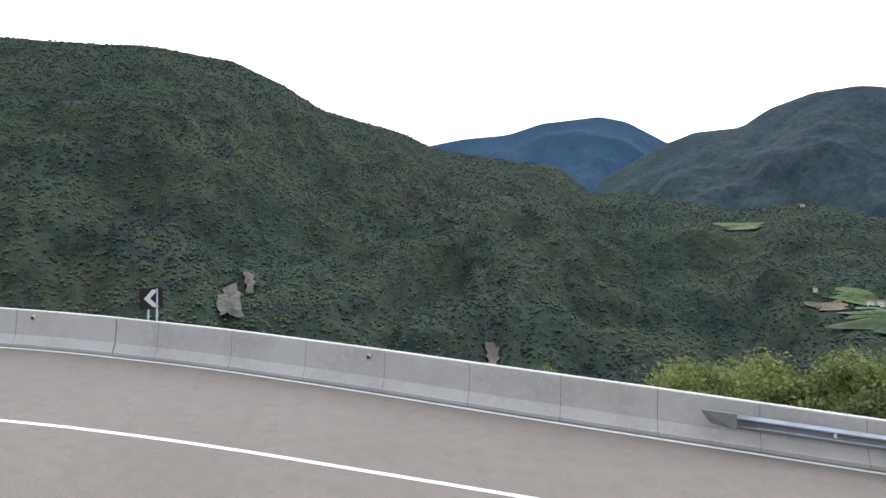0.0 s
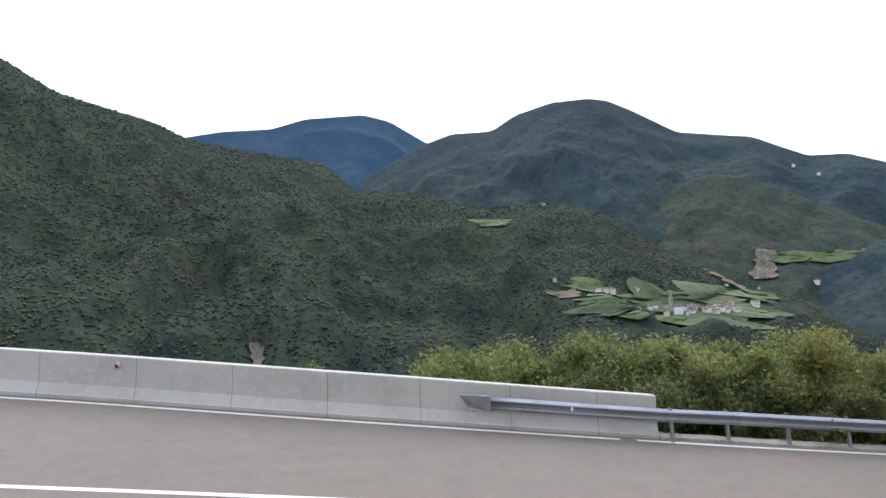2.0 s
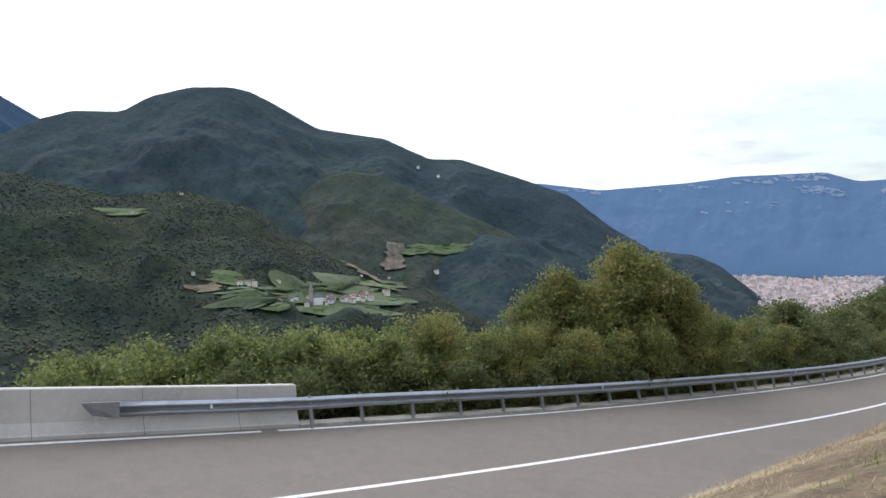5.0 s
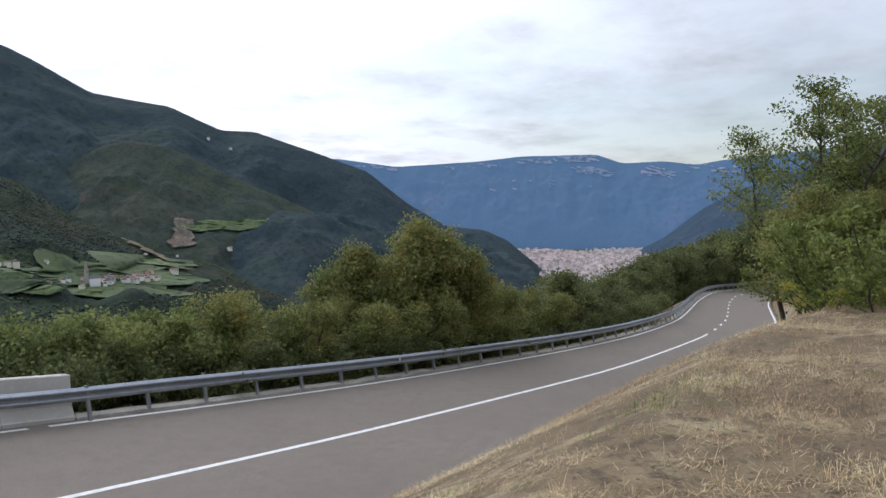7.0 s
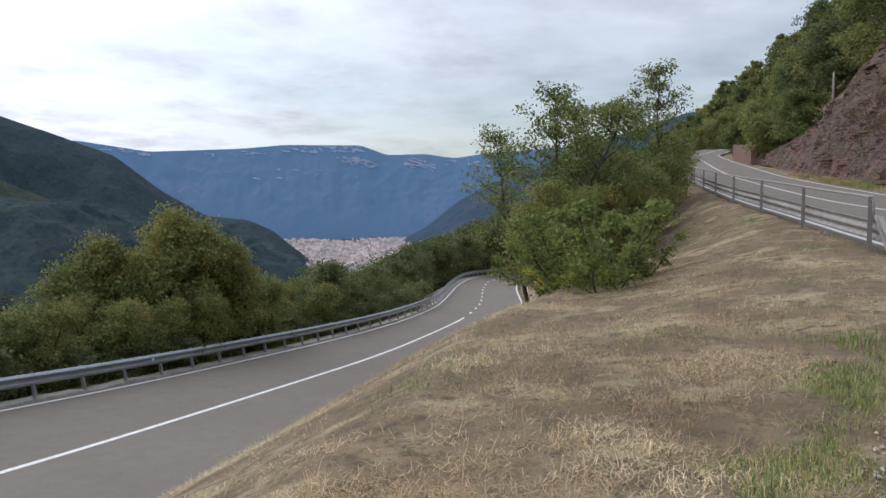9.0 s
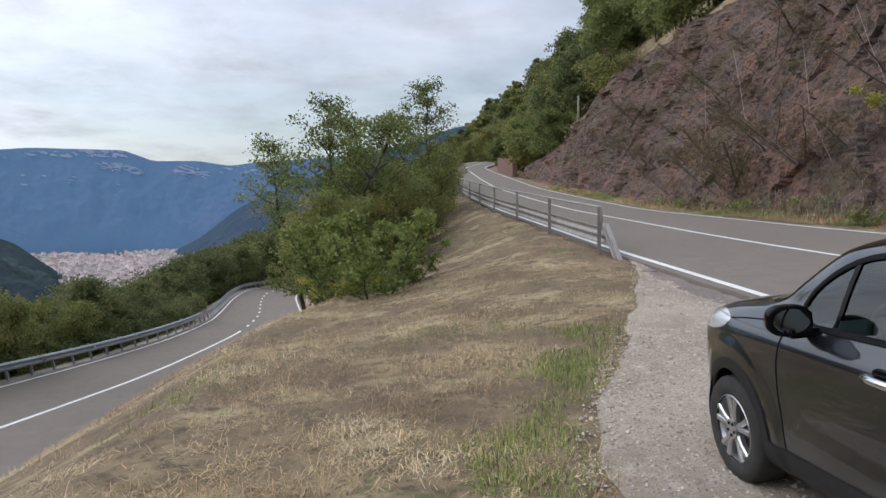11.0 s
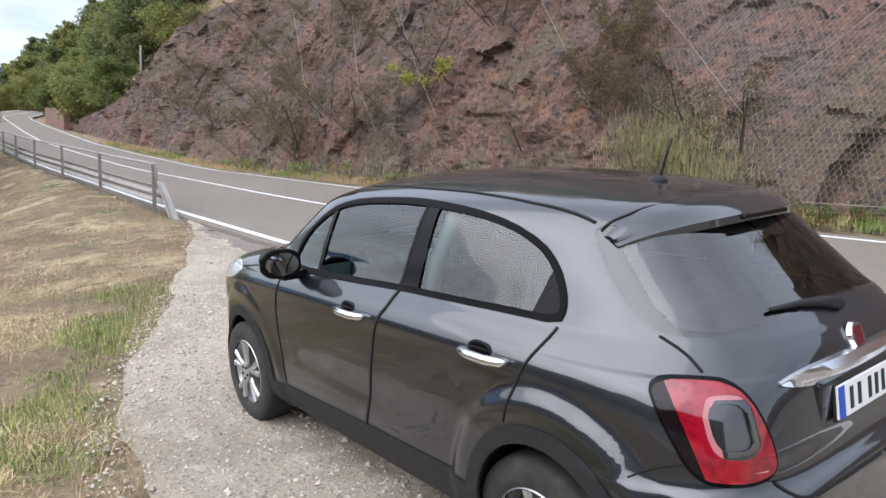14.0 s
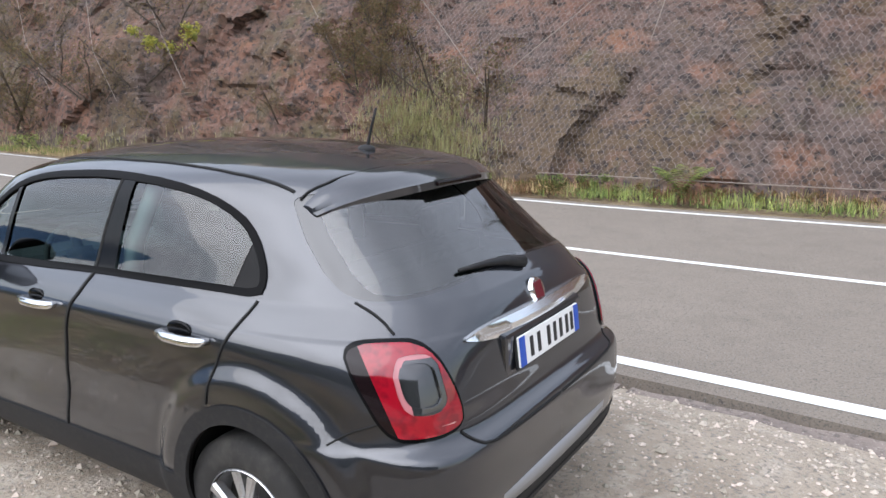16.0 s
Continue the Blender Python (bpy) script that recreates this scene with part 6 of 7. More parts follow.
        door_obs.append((rd.link("rear_door", CAR_PAINT, car, mirror=mirror, both=False), 0.196, mirror))
    roof, skin = skin.cut(lambda P: 1.505 - W(P))
    roof.link("roof", CAR_PAINT, car, label="dark grey roof panel")
    tailg, skin = skin.cut(lambda P: np.where(U(P) < -0.4, np.maximum(V(P) - np.interp(W(P), [0.64, 0.69, 0.72, 0.8, 1.007, 1.07, 1.125, 1.4], [0.55, 0.60, 0.62, 0.60, 0.69, 0.678, 0.695, 0.62]), 0.638 + 0.02 * (V(P) / 0.57) ** 2 - W(P)), 1.0))
    tailg.link("tailgate", CAR_PAINT, car, label="dark grey tailgate")
    bump, skin = skin.cut(lambda P: np.where(U(P) < -0.3, W(P) - np.interp(U(P), [-0.63, -0.45], [0.772, 0.688]), 1.0))
    bump.link("rear_bumper", CAR_PAINT, car, label="dark grey rear bumper")
    skin.link("body", CAR_PAINT, car)
    # cabin lining behind the sheet metal
    lining = mat("pale_cabin_lining", (0.42, 0.42, 0.40), 0.95, vary=((25, (0.36, 0.36, 0.345), 0.4, 0.6, 4),))
    high, low_part = skin.cut(lambda P: 1.07 - W(P))
    high.link("pillar_lining", lining, car, -0.022, label="pale pillar lining")
    roof.link("headlining", lining, car, -0.03, label="pale headlining")
    for piece in (fd, rd):
        for mirror in (False, True):
            piece.link("door_lining", DASH, car, -0.03, mirror, "dark door lining", False)
    low_part.link("inner_panel", DASH, car, -0.03, label="dark inner panel")
    # roof side strips
    seam("roof_strip", [(0.53, 1.50), (0.56, 1.0), (0.573, 0.636), (0.588, 0.435), (0.601, 0.206), (0.594, 0.027), (0.585, -0.10)], 1, 0, top_ok, 0.012)
    # spoiler over the rear window
    rows = []
    for k in range(33):
        v = -0.600 + 1.200 * k / 32
        q = abs(v) / 0.600
        ub = -0.425 + 0.22 * q**2.4
        uf = -0.228 + 0.085 * q**3
        near = np.argsort((grid[:, 1] - abs(v)) ** 2 + (grid[:, 0] - uf) ** 2 + np.where(grid[:, 2] > 1.25, 0, 9))[:5]
        w0 = float(grid[near, 2].mean()) + 0.004
        we = 1.466 - 0.055 * q**2 - 0.035 * q**6
        thin = 1 - 0.97 * q**6
        u1, u2 = uf * 0.67 + ub * 0.33, uf * 0.33 + ub * 0.67
        w1, w2 = w0 * 0.67 + we * 0.33 + 0.010, w0 * 0.33 + we * 0.67 + 0.010
        rows.append([(uf, v, w0), (u1, v, w1), (u2, v, w2), (ub + 0.02, v, we + 0.004), (ub, v, we - 0.004), (ub + 0.004, v, we - 0.006 - 0.028 * thin), (ub + 0.05, v, we - 0.008 - 0.034 * thin), (u1, v, w1 - 0.012 - 0.045 * thin), (uf + 0.02, v, w0 - 0.008 - 0.04 * thin)])
    n, k = len(rows), 9
    f = grid_faces(n, k, True).tolist() + [list(range(k)), [(n - 1) * k + j for j in range(k)][::-1]]
    sp = mesh_ob("spoiler", rows, f, CAR_PAINT, False, car, "dark grey roof spoiler")
    for p in sp.data.polygons:
        p.use_smooth = True
    sp.data.set_sharp_from_angle(angle=radians(35))
    bm = box(bmesh.new(), -0.418, 0, 1.446, 0.02, 0.32, 0.016, bevel=0.004)
    part("brake_light", bm, SMOKE, sp, "dark high brake light")
    # handles
    for ob, u, mirror in door_obs:
        s = -1 if mirror else 1
        pts = [(u + 0.130, s * 0.892, 0.950), (u + 0.115, s * 0.920, 0.951), (u + 0.05, s * 0.936, 0.952), (u - 0.05, s * 0.936, 0.952), (u - 0.115, s * 0.922, 0.953), (u - 0.130, s * 0.892, 0.953)]
        vs, fs = tube(pts, [0.012, 0.018, 0.020, 0.020, 0.018, 0.012], 12)
        mesh_ob("handle", vs, fs, CHROME, True, ob, "chrome door handle")
        bm = bmesh.new()
        bmesh.ops.create_uvsphere(bm, u_segments=20, v_segments=10, radius=1.0)
        bmesh.ops.transform(bm, matrix=Matrix.Translation((u + 0.035, s * 0.889, 0.958)) @ Matrix.Diagonal((0.075, 0.010, 0.046, 1)), verts=bm.verts)
        part("handle_recess", bm, GLOSS_BLACK, ob, "dark handle recess", True)
    # mirrors
    for s in (-1, 1):
        bm = bmesh.new()
        bmesh.ops.create_icosphere(bm, subdivisions=3, radius=1.0)
        for v in bm.verts:
            c = v.co
            for i in range(3):
                c[i] = math.copysign(abs(c[i]) ** 0.72, c[i])
            if c.x < -0.25:
                c.x = -0.25
        bmesh.ops.transform(bm, matrix=Matrix.Translation((1.75, s * 0.985, 1.140)) @ Matrix.Rotation(radians(-10 * s), 4, "Z") @ Matrix.Diagonal((0.105, 0.110, 0.080, 1)), verts=bm.verts)
        mi = part("door_mirror", bm, GLOSS_BLACK, car, "gloss black door mirror", True)
        bm = bmesh.new()
        bmesh.ops.create_circle(bm, cap_ends=True, segments=24, radius=1.0)
        bmesh.ops.transform(bm, matrix=Matrix.Translation((1.720, s * 0.986, 1.140)) @ Matrix.Rotation(radians(-10 * s), 4, "Z") @ Matrix.Rotation(radians(-90), 4, "Y") @ Matrix.Diagonal((0.062, 0.090, 1, 1)), verts=bm.verts)
        part("mirror_glass", bm, mat("mirror", (0.14, 0.15, 0.16), 0.02, 1.0), mi, "mirror glass")
        bm = box(bmesh.new(), 1.79, s * 0.885, 1.065, 0.09, 0.18, 0.05, bevel=0.015)
        part("mirror_foot", bm, GLOSS_BLACK, mi)
    # chrome bar, badge, plate, wiper, antenna
    rows = []
    for k in range(25):
        v = -0.515 + 1.03 * k / 24
        q = abs(v) / 0.515
        u = -0.781 + 0.034 * q**2.4
        hh = 0.034 * (1 - 0.9 * q**5)
        wc = 0.972 + 0.010 * q**2
        rows.append([(u - 0.028 * (1 - q**4), v, wc + hh * 0.2), (u - 0.012, v, wc + hh), (u + 0.03, v, wc + hh), (u + 0.03, v, wc - hh), (u - 0.016, v, wc - hh)])
    f = grid_faces(25, 5, True).tolist() + [list(range(5)), [120 + j for j in range(5)][::-1]]
    bar_ob = mesh_ob("tailgate_bar", rows, f, CHROME, True, car, "chrome tailgate bar")
    bar_ob.data.set_sharp_from_angle(angle=radians(40))
    bm = bmesh.new()
    bmesh.ops.create_cone(bm, cap_ends=True, segments=32, radius1=0.052, radius2=0.046, depth=0.016)
    back_m = Matrix.Translation((-0.762, 0, 1.036)) @ Matrix.Rotation(radians(-72), 4, "Y")
    bmesh.ops.transform(bm, matrix=back_m, verts=bm.verts)
    bd = part("badge", bm, CHROME, car, "round chrome badge with a dark red centre", True)
    bd.data.set_sharp_from_angle(angle=radians(30))
    bm = box(bmesh.new(), 0, 0, 0.0085, 0.066, 0.060, 0.004, back_m, bevel=0.003)
    part("badge_field", bm, mat("dark_red_enamel", (0.12, 0.012, 0.02), 0.2), bd)
    plate_m = Matrix.Translation((-0.817, 0.0, 0.868)) @ Matrix.Rotation(radians(6), 4, "Y")
    pl = part("number_plate", box(bmesh.new(), 0, 0, 0, 0.012, 0.52, 0.112, plate_m, bevel=0.003), PLATE_WHITE, car, "white number plate with blue ends")
    part("plate_frame", box(bmesh.new(), 0.008, 0, 0, 0.01, 0.535, 0.13, plate_m, bevel=0.003), BLACK_PLASTIC, pl)
    for s in (-1, 1):
        part("blue_end", box(bmesh.new(), -0.0065, s * 0.238, 0, 0.003, 0.042, 0.108, plate_m), PLATE_BLUE, pl, "blue band")
    for k, y in enumerate((0.165, 0.105, 0.022, -0.033, -0.088, -0.145, -0.192)):
        part("bar_mark", box(bmesh.new(), -0.0065, y, 0.0, 0.002, 0.026, 0.075, plate_m), INK, pl)
    # recess behind the plate
    part("plate_recess", box(bmesh.new(), -0.782, 0, 0.865, 0.044, 0.66, 0.17, bevel=0.016), CAR_PAINT, car)
    pts = [(-0.69, -0.02, 1.135), (-0.675, 0.08, 1.158), (-0.66, 0.2, 1.170), (-0.635, 0.36, 1.172)]
    vs, fs = tube(pts, [0.026, 0.02, 0.013, 0.007], 8)
    mesh_ob("rear_wiper", vs, fs, BLACK_PLASTIC, True, car, "black rear wiper")
    vs, fs = tube([(0.055, 0, 1.53), (0.048, 0, 1.57), (0.02, 0, 1.66), (-0.008, 0, 1.735)], [0.016, 0.008, 0.006, 0.005], 8)
    an = mesh_ob("antenna", vs, fs, BLACK_PLASTIC, True, car, "short black roof antenna")
    bm = bmesh.new()
    bmesh.ops.create_uvsphere(bm, u_segments=16, v_segments=8, radius=1)
    bmesh.ops.transform(bm, matrix=Matrix.Translation((0.055, 0, 1.560)) @ Matrix.Diagonal((0.045, 0.03, 0.022, 1)), verts=bm.verts)
    part("antenna_foot", bm, BLACK_PLASTIC, an, "", True)
    # silver skid strip on the rear bumper
    rows = []
    for k in range(25):
        v = -0.60 + 1.2 * k / 24
        q = abs(v) / 0.60
        u = -0.868 + 0.03 * q**3
        wc = 0.405 + 0.02 * q**4
        rows.append([(u - 0.012, v, wc + 0.02), (u + 0.02, v, wc + 0.045), (u + 0.04, v, wc - 0.045), (u - 0.006, v, wc - 0.03)])
    mesh_ob("skid_strip", rows, grid_faces(25, 4, True).tolist() + [[0, 1, 2, 3], [99, 98, 97, 96]], mat("dull_silver", (0.3, 0.3, 0.3), 0.45, 0.4), True, car, "dull silver bumper insert")
    # wheels
    def lathe(prof, seg=48):
        rows = [[(r * math.cos(2 * math.pi * j / seg), y, r * math.sin(2 * math.pi * j / seg)) for j in range(seg)] for r, y in prof]
        return np.array(rows), grid_faces(len(prof), seg, True)
    tyre = [(0.205, -0.10), (0.225, -0.112), (0.27, -0.115), (0.315, -0.108), (0.330, -0.090), (0.334, -0.05), (0.334, 0.05), (0.330, 0.090), (0.315, 0.108), (0.27, 0.115), (0.225, 0.112), (0.205, 0.10)]
    rimp = [(0.208, 0.112), (0.214, 0.108), (0.206, 0.09), (0.195, 0.075), (0.19, 0.0), (0.19, -0.1), (0.21, -0.1)]
    for u, hub in ((-0.04, 0.270), (2.61, 0.300)):
        for s in (1, -1):
            P, F = lathe(tyre)
            m = np.array([u, s * 0.77, hub])
            fl = np.array([1, s, 1])
            wh = mesh_ob("wheel", P * fl + m, F, RUBBER, True, car, "black tyre on a silver alloy wheel")
            P, F = lathe(rimp)
            mesh_ob("rim", P * fl + m, F, ALLOY, True, wh, "silver alloy rim")
            bm = bmesh.new()
            bmesh.ops.create_cone(bm, cap_ends=True, segments=40, radius1=0.19, radius2=0.19, depth=0.01)
            bmesh.ops.transform(bm, matrix=Matrix.Translation(m + np.array([0, s * 0.02, 0])) @ Matrix.Rotation(radians(90), 4, "X"), verts=bm.verts)
            part("brake_disc", bm, mat("brake_disc_steel", (0.06, 0.058, 0.055), 0.5, 0.7), wh)
            for k in range(5):
                for o in (-0.13, 0.13):
                    an_ = 2 * math.pi * k / 5 + 0.3
                    bm = bmesh.new()
                    vs = []
                    for r, dy, hw in ((0.045, 0.098, 0.020), (0.12, 0.104, 0.017), (0.205, 0.104, 0.022)):
                        a2 = an_ + o * (0.6 + r / 0.205)
                        c = Vector((r * math.cos(a2), 0, r * math.sin(a2)))
                        t = Vector((-math.sin(a2), 0, math.cos(a2)))
                        for dt, dd in ((-hw, 0), (-hw * 0.6, 0.012), (hw * 0.6, 0.012), (hw, 0), (hw * 0.8, -0.03), (-hw * 0.8, -0.03)):
                            p = c + t * dt
                            vs.append(bm.verts.new((p.x + m[0], m[1] + s * (dy + dd), p.z + m[2])))
                    for i in range(2):
                        for j in range(6):
                            bm.faces.new((vs[i * 6 + j], vs[i * 6 + (j + 1) % 6], vs[i * 6 + 6 + (j + 1) % 6], vs[i * 6 + 6 + j]))
                    part("spoke", bm, ALLOY, wh)
            bm = bmesh.new()
            bmesh.ops.create_cone(bm, cap_ends=True, segments=24, radius1=0.062, radius2=0.055, depth=0.035)
            bmesh.ops.transform(bm, matrix=Matrix.Translation(m + np.array([0, s * 0.105, 0])) @ Matrix.Rotation(radians(90), 4, "X"), verts=bm.verts)
            part("hub_cap", bm, ALLOY, wh)
            for k in range(5):
                a2 = 2 * math.pi * k / 5 + 0.9
                bm = bmesh.new()
                bmesh.ops.create_cone(bm, cap_ends=True, segments=10, radius1=0.010, radius2=0.009, depth=0.02)
                bmesh.ops.transform(bm, matrix=Matrix.Translation(m + np.array([0.04 * math.cos(a2), s * 0.118, 0.04 * math.sin(a2)])) @ Matrix.Rotation(radians(90), 4, "X"), verts=bm.verts)
                part("wheel_bolt", bm, SEAM, wh)
    # wheel housings and floor
    for u, hub in AXLES:
        for s in (1, -1):
            rows = [[(u + 0.375 * math.cos(math.pi * j / 20 * 1.1 - 0.05 * math.pi), s * y, hub + 0.375 * math.sin(math.pi * j / 20 * 1.1 - 0.05 * math.pi)) for j in range(21)] for y in (0.50, 0.86)]
            mesh_ob("wheel_housing", rows, grid_faces(2, 21), SEAM, True, car)
            part("housing_wall", box(bmesh.new(), u, s * 0.50, hub + 0.11, 0.8, 0.01, 0.6), SEAM, car)
    part("floor_pan", box(bmesh.new(), 1.28, 0, 0.20, 3.7, 1.5, 0.06, Matrix.Rotation(0.0, 4, "Y")), SEAM, car)
    part("rear_shelf", box(bmesh.new(), -0.25, 0, 1.02, 0.45, 1.2, 0.03, bevel=0.01), DASH, car)
    # cabin
    def seat(u, v):
        st = part("front_seat", box(bmesh.new(), u + 0.10, v, 0.56, 0.52, 0.50, 0.20, bevel=0.06), SEAT_CLOTH, car, "dark grey cloth front seat")
        part("backrest", box(bmesh.new(), u - 0.22, v, 0.90, 0.16, 0.48, 0.62, Matrix.Translation((u - 0.22, v, 0.6)) @ Matrix.Rotation(radians(-14), 4, "Y") @ Matrix.Translation((-(u - 0.22), -v, -0.6)), bevel=0.06), SEAT_CLOTH, st)
        part("headrest", box(bmesh.new(), u - 0.37, v, 1.29, 0.10, 0.27, 0.19, bevel=0.045), SEAT_CLOTH, st)
        for d in (-0.06, 0.06):
            vs, fs = tube([(u - 0.36, v + d, 1.14), (u - 0.37, v + d, 1.25)], [0.008, 0.008], 6)
            mesh_ob("headrest_rod", vs, fs, CHROME, True, st)
    seat(1.25, 0.36)
    seat(1.25, -0.36)
    rb = part("rear_bench", box(bmesh.new(), 0.35, 0, 0.56, 0.5, 1.25, 0.18, bevel=0.06), SEAT_CLOTH, car, "dark grey rear bench")
    part("backrest", box(bmesh.new(), 0.05, 0, 0.86, 0.14, 1.25, 0.55, Matrix.Translation((0.05, 0, 0.6)) @ Matrix.Rotation(radians(-16), 4, "Y") @ Matrix.Translation((-0.05, 0, -0.6)), bevel=0.05), SEAT_CLOTH, rb)
    for v in (-0.4, 0.4):
        part("headrest", box(bmesh.new(), -0.05, v, 1.20, 0.09, 0.26, 0.15, bevel=0.04), SEAT_CLOTH, rb)
    part("dashboard", box(bmesh.new(), 2.05, 0, 0.90, 0.42, 1.42, 0.22, bevel=0.07), DASH, car, "dark dashboard")
    rows = []
    wheel_m = Matrix.Translation((1.74, 0.37, 0.985)) @ Matrix.Rotation(radians(-66), 4, "Y")
    bm = bmesh.new()
    for i in range(32):
        a = 2 * math.pi * i / 32
        for j in range(8):
            b = 2 * math.pi * j / 8
            bm.verts.new(wheel_m @ Vector(((0.185 + 0.016 * math.cos(b)) * math.cos(a), (0.185 + 0.016 * math.cos(b)) * math.sin(a), 0.016 * math.sin(b))))
    bm.verts.ensure_lookup_table()
    for f in grid_faces(33, 8, True).tolist():
        bm.faces.new([bm.verts[i % 256] for i in f])
    box(bm, 0, 0, -0.01, 0.36, 0.05, 0.02, wheel_m)
    box(bm, 0, 0, -0.01, 0.12, 0.13, 0.04, wheel_m)
    part("steering_wheel", bm, DASH, car, "dark steering wheel", True)
    for s in (-1, 1):
        vs, fs = tube([(0.76, s * 0.735, 1.0), (0.735, s * 0.70, 1.22), (0.70, s * 0.60, 1.44)], [0.045, 0.038, 0.035], 8)
        mesh_ob("pillar_lining", vs, fs, PALE_TRIM, True, car, "pale inner belt pillar")
    bm = box(bmesh.new(), 1.68, 0, 1.405, 0.03, 0.24, 0.07, bevel=0.015)
    part("inner_mirror", bm, DASH, car, "black inner mirror")
    car.matrix_world = Matrix.Translation((1.0336, -3.5369, 0.2270)) @ Matrix.Rotation(radians(-3.74), 4, "Z") @ Matrix.Rotation(radians(-0.67), 4, "Y") @ Matrix.Rotation(radians(-4.5), 4, "X")
    return car


build_car()


# ---- across the valley: woods, fields, hamlets, the town ----
def forest_lumps(ridge, name, a0, a1, n, size, material, label, seed, low=0.0, dens=None):
    """Single tree crowns on a mountain side, as many small uneven lumps in one mesh."""
    rs = np.random.RandomState(seed)
    a = rs.uniform(a0, a1, n)
    r, h = ridge.crest(a)
    u = low + (1.005 - low) * rs.rand(n) ** 0.8
    d = ridge.foot + u * (r - ridge.foot)
    x, y = d * np.sin(np.radians(a)), d * np.cos(np.radians(a))
    keep = rs.rand(n) < 0.93
    keep &= ~in_field(a, d, ridge)
    a, d, x, y = a[keep], d[keep], x[keep], y[keep]
    n = len(a)
    z = ridge.height(a, d)
    ico = np.array([(1, 0, 0), (-1, 0, 0), (0, 1, 0), (0, -1, 0), (0, 0, 1), (0, 0, -1)], float)
    tri = np.array([(0, 2, 4), (2, 1, 4), (1, 3, 4), (3, 0, 4), (2, 0, 5), (1, 2, 5), (3, 1, 5), (0, 3, 5)])
    s = size * (0.5 + rs.rand(n) ** 1.5)
    v = ico[None] * (0.7 + 0.6 * rs.rand(n, 6, 1)) * s[:, None, None] * np.array([1, 1, 0.7])
    v += np.stack([x, y, z + s * 0.35], -1)[:, None]
    f = (tri[None] + 6 * np.arange(n)[:, None, None]).reshape(-1, 3)
    return tagged(mesh_ob(name, v, f, material, True), label, "woods", kind="stuff")


# open ground: bearing, height angle, half width in degrees, half height in degrees
FIELDS = [(37.6, -4.7, 3.0, 0.5), (34.6, -3.9, 3.6, 0.55), (38.8, -4.2, 2.6, 0.4), (40.6, -3.2, 2.4, 0.35), (31.5, -4.1, 2.2, 0.5), (36.5, -5.5, 3.5, 0.5), (22.3, 2.3, 1.5, 0.35), (41.5, -4.6, 2.6, 0.6), (28.0, -3.5, 1.2, 0.45), (44.0, -4.3, 1.4, 0.4)]


def in_field(a, d, ridge):
    e = np.degrees(np.arctan2(ridge.height(a, d) - EYE_Z, d))
    hit = np.zeros(a.shape, bool)
    if ridge is ridge_near:
        for fa, fe, wa, we in FIELDS:
            hit |= (np.abs(a - fa) / wa / 1.12) ** 2 + (np.abs(e - fe) / we / 1.4) ** 2 < 1
    else:
        for fa, fe, wa, we in ((45.5, -1.3, 3.2, 0.6), (50.5, -0.5, 3.0, 0.35), (36.5, 5.2, 2.5, 0.5)):
            hit |= (np.abs(a - fa) / wa) ** 2 + (np.abs(e - fe) / we) ** 2 < 1
    return hit


LUMPS = mat("tree_crowns", (0.070, 0.098, 0.063), 0.95, island=0.14, vary=((0.004, (0.098, 0.100, 0.066), 0.48, 0.60, 5), (0.006, (0.104, 0.120, 0.056), 0.48, 0.62, 5), (0.009, (0.037, 0.054, 0.048), 0.45, 0.58, 4)), spec=0.1)
LUMPS_FAR = mat("far_tree_crowns", (0.050, 0.075, 0.076), 0.95, island=0.15, vary=((0.003, (0.070, 0.095, 0.068), 0.4, 0.6, 4),), spec=0.1)
forest_lumps(ridge_near, "mountain_woods", -36, 50, 52000, 1.9, LUMPS, "dense mixed woods on the steep mountain side", 71, 0.10)

FIELD_MATS = [mat("meadow_green", (0.096, 0.132, 0.058), 0.95, vary=((0.02, (0.122, 0.16, 0.06), 0.4, 0.6, 4), (0.15, (0.065, 0.10, 0.035), 0.5, 0.65, 3))),
              mat("vineyard_green", (0.076, 0.108, 0.051), 0.95, vary=((0.03, (0.098, 0.136, 0.053), 0.4, 0.6, 4), (0.2, (0.04, 0.065, 0.03), 0.5, 0.65, 3))),
              mat("bare_field", (0.16, 0.125, 0.075), 0.95, vary=((0.03, (0.12, 0.10, 0.06), 0.4, 0.6, 4),)),
              mat("scar_rock", (0.19, 0.135, 0.105), 0.95, vary=((0.03, (0.10, 0.095, 0.07), 0.4, 0.55, 5), (0.12, (0.25, 0.195, 0.155), 0.5, 0.65, 4)), bump=((0.08, 0.8, 6.0),)),
              mat("pale_track", (0.42, 0.39, 0.34), 0.95)]


CLIFF_ROCK = mat("shaded_cliff_rock", (0.125, 0.098, 0.080), 0.95, vary=((0.03, (0.07, 0.07, 0.05), 0.38, 0.55, 5), (0.12, (0.16, 0.125, 0.10), 0.5, 0.65, 4)), bump=((0.08, 0.8, 5.0),))
# the haze over these pale ledges is put in as blue emission
HAZED_PALE_CLIFF = forest('hazed_pale_cliff', (0.19, 0.195, 0.22), (0.14, 0.155, 0.19), (0.22, 0.215, 0.235), (0.038, 0.080, 0.155), rock=(0.1, 0.13, 0.18), big=0.006)


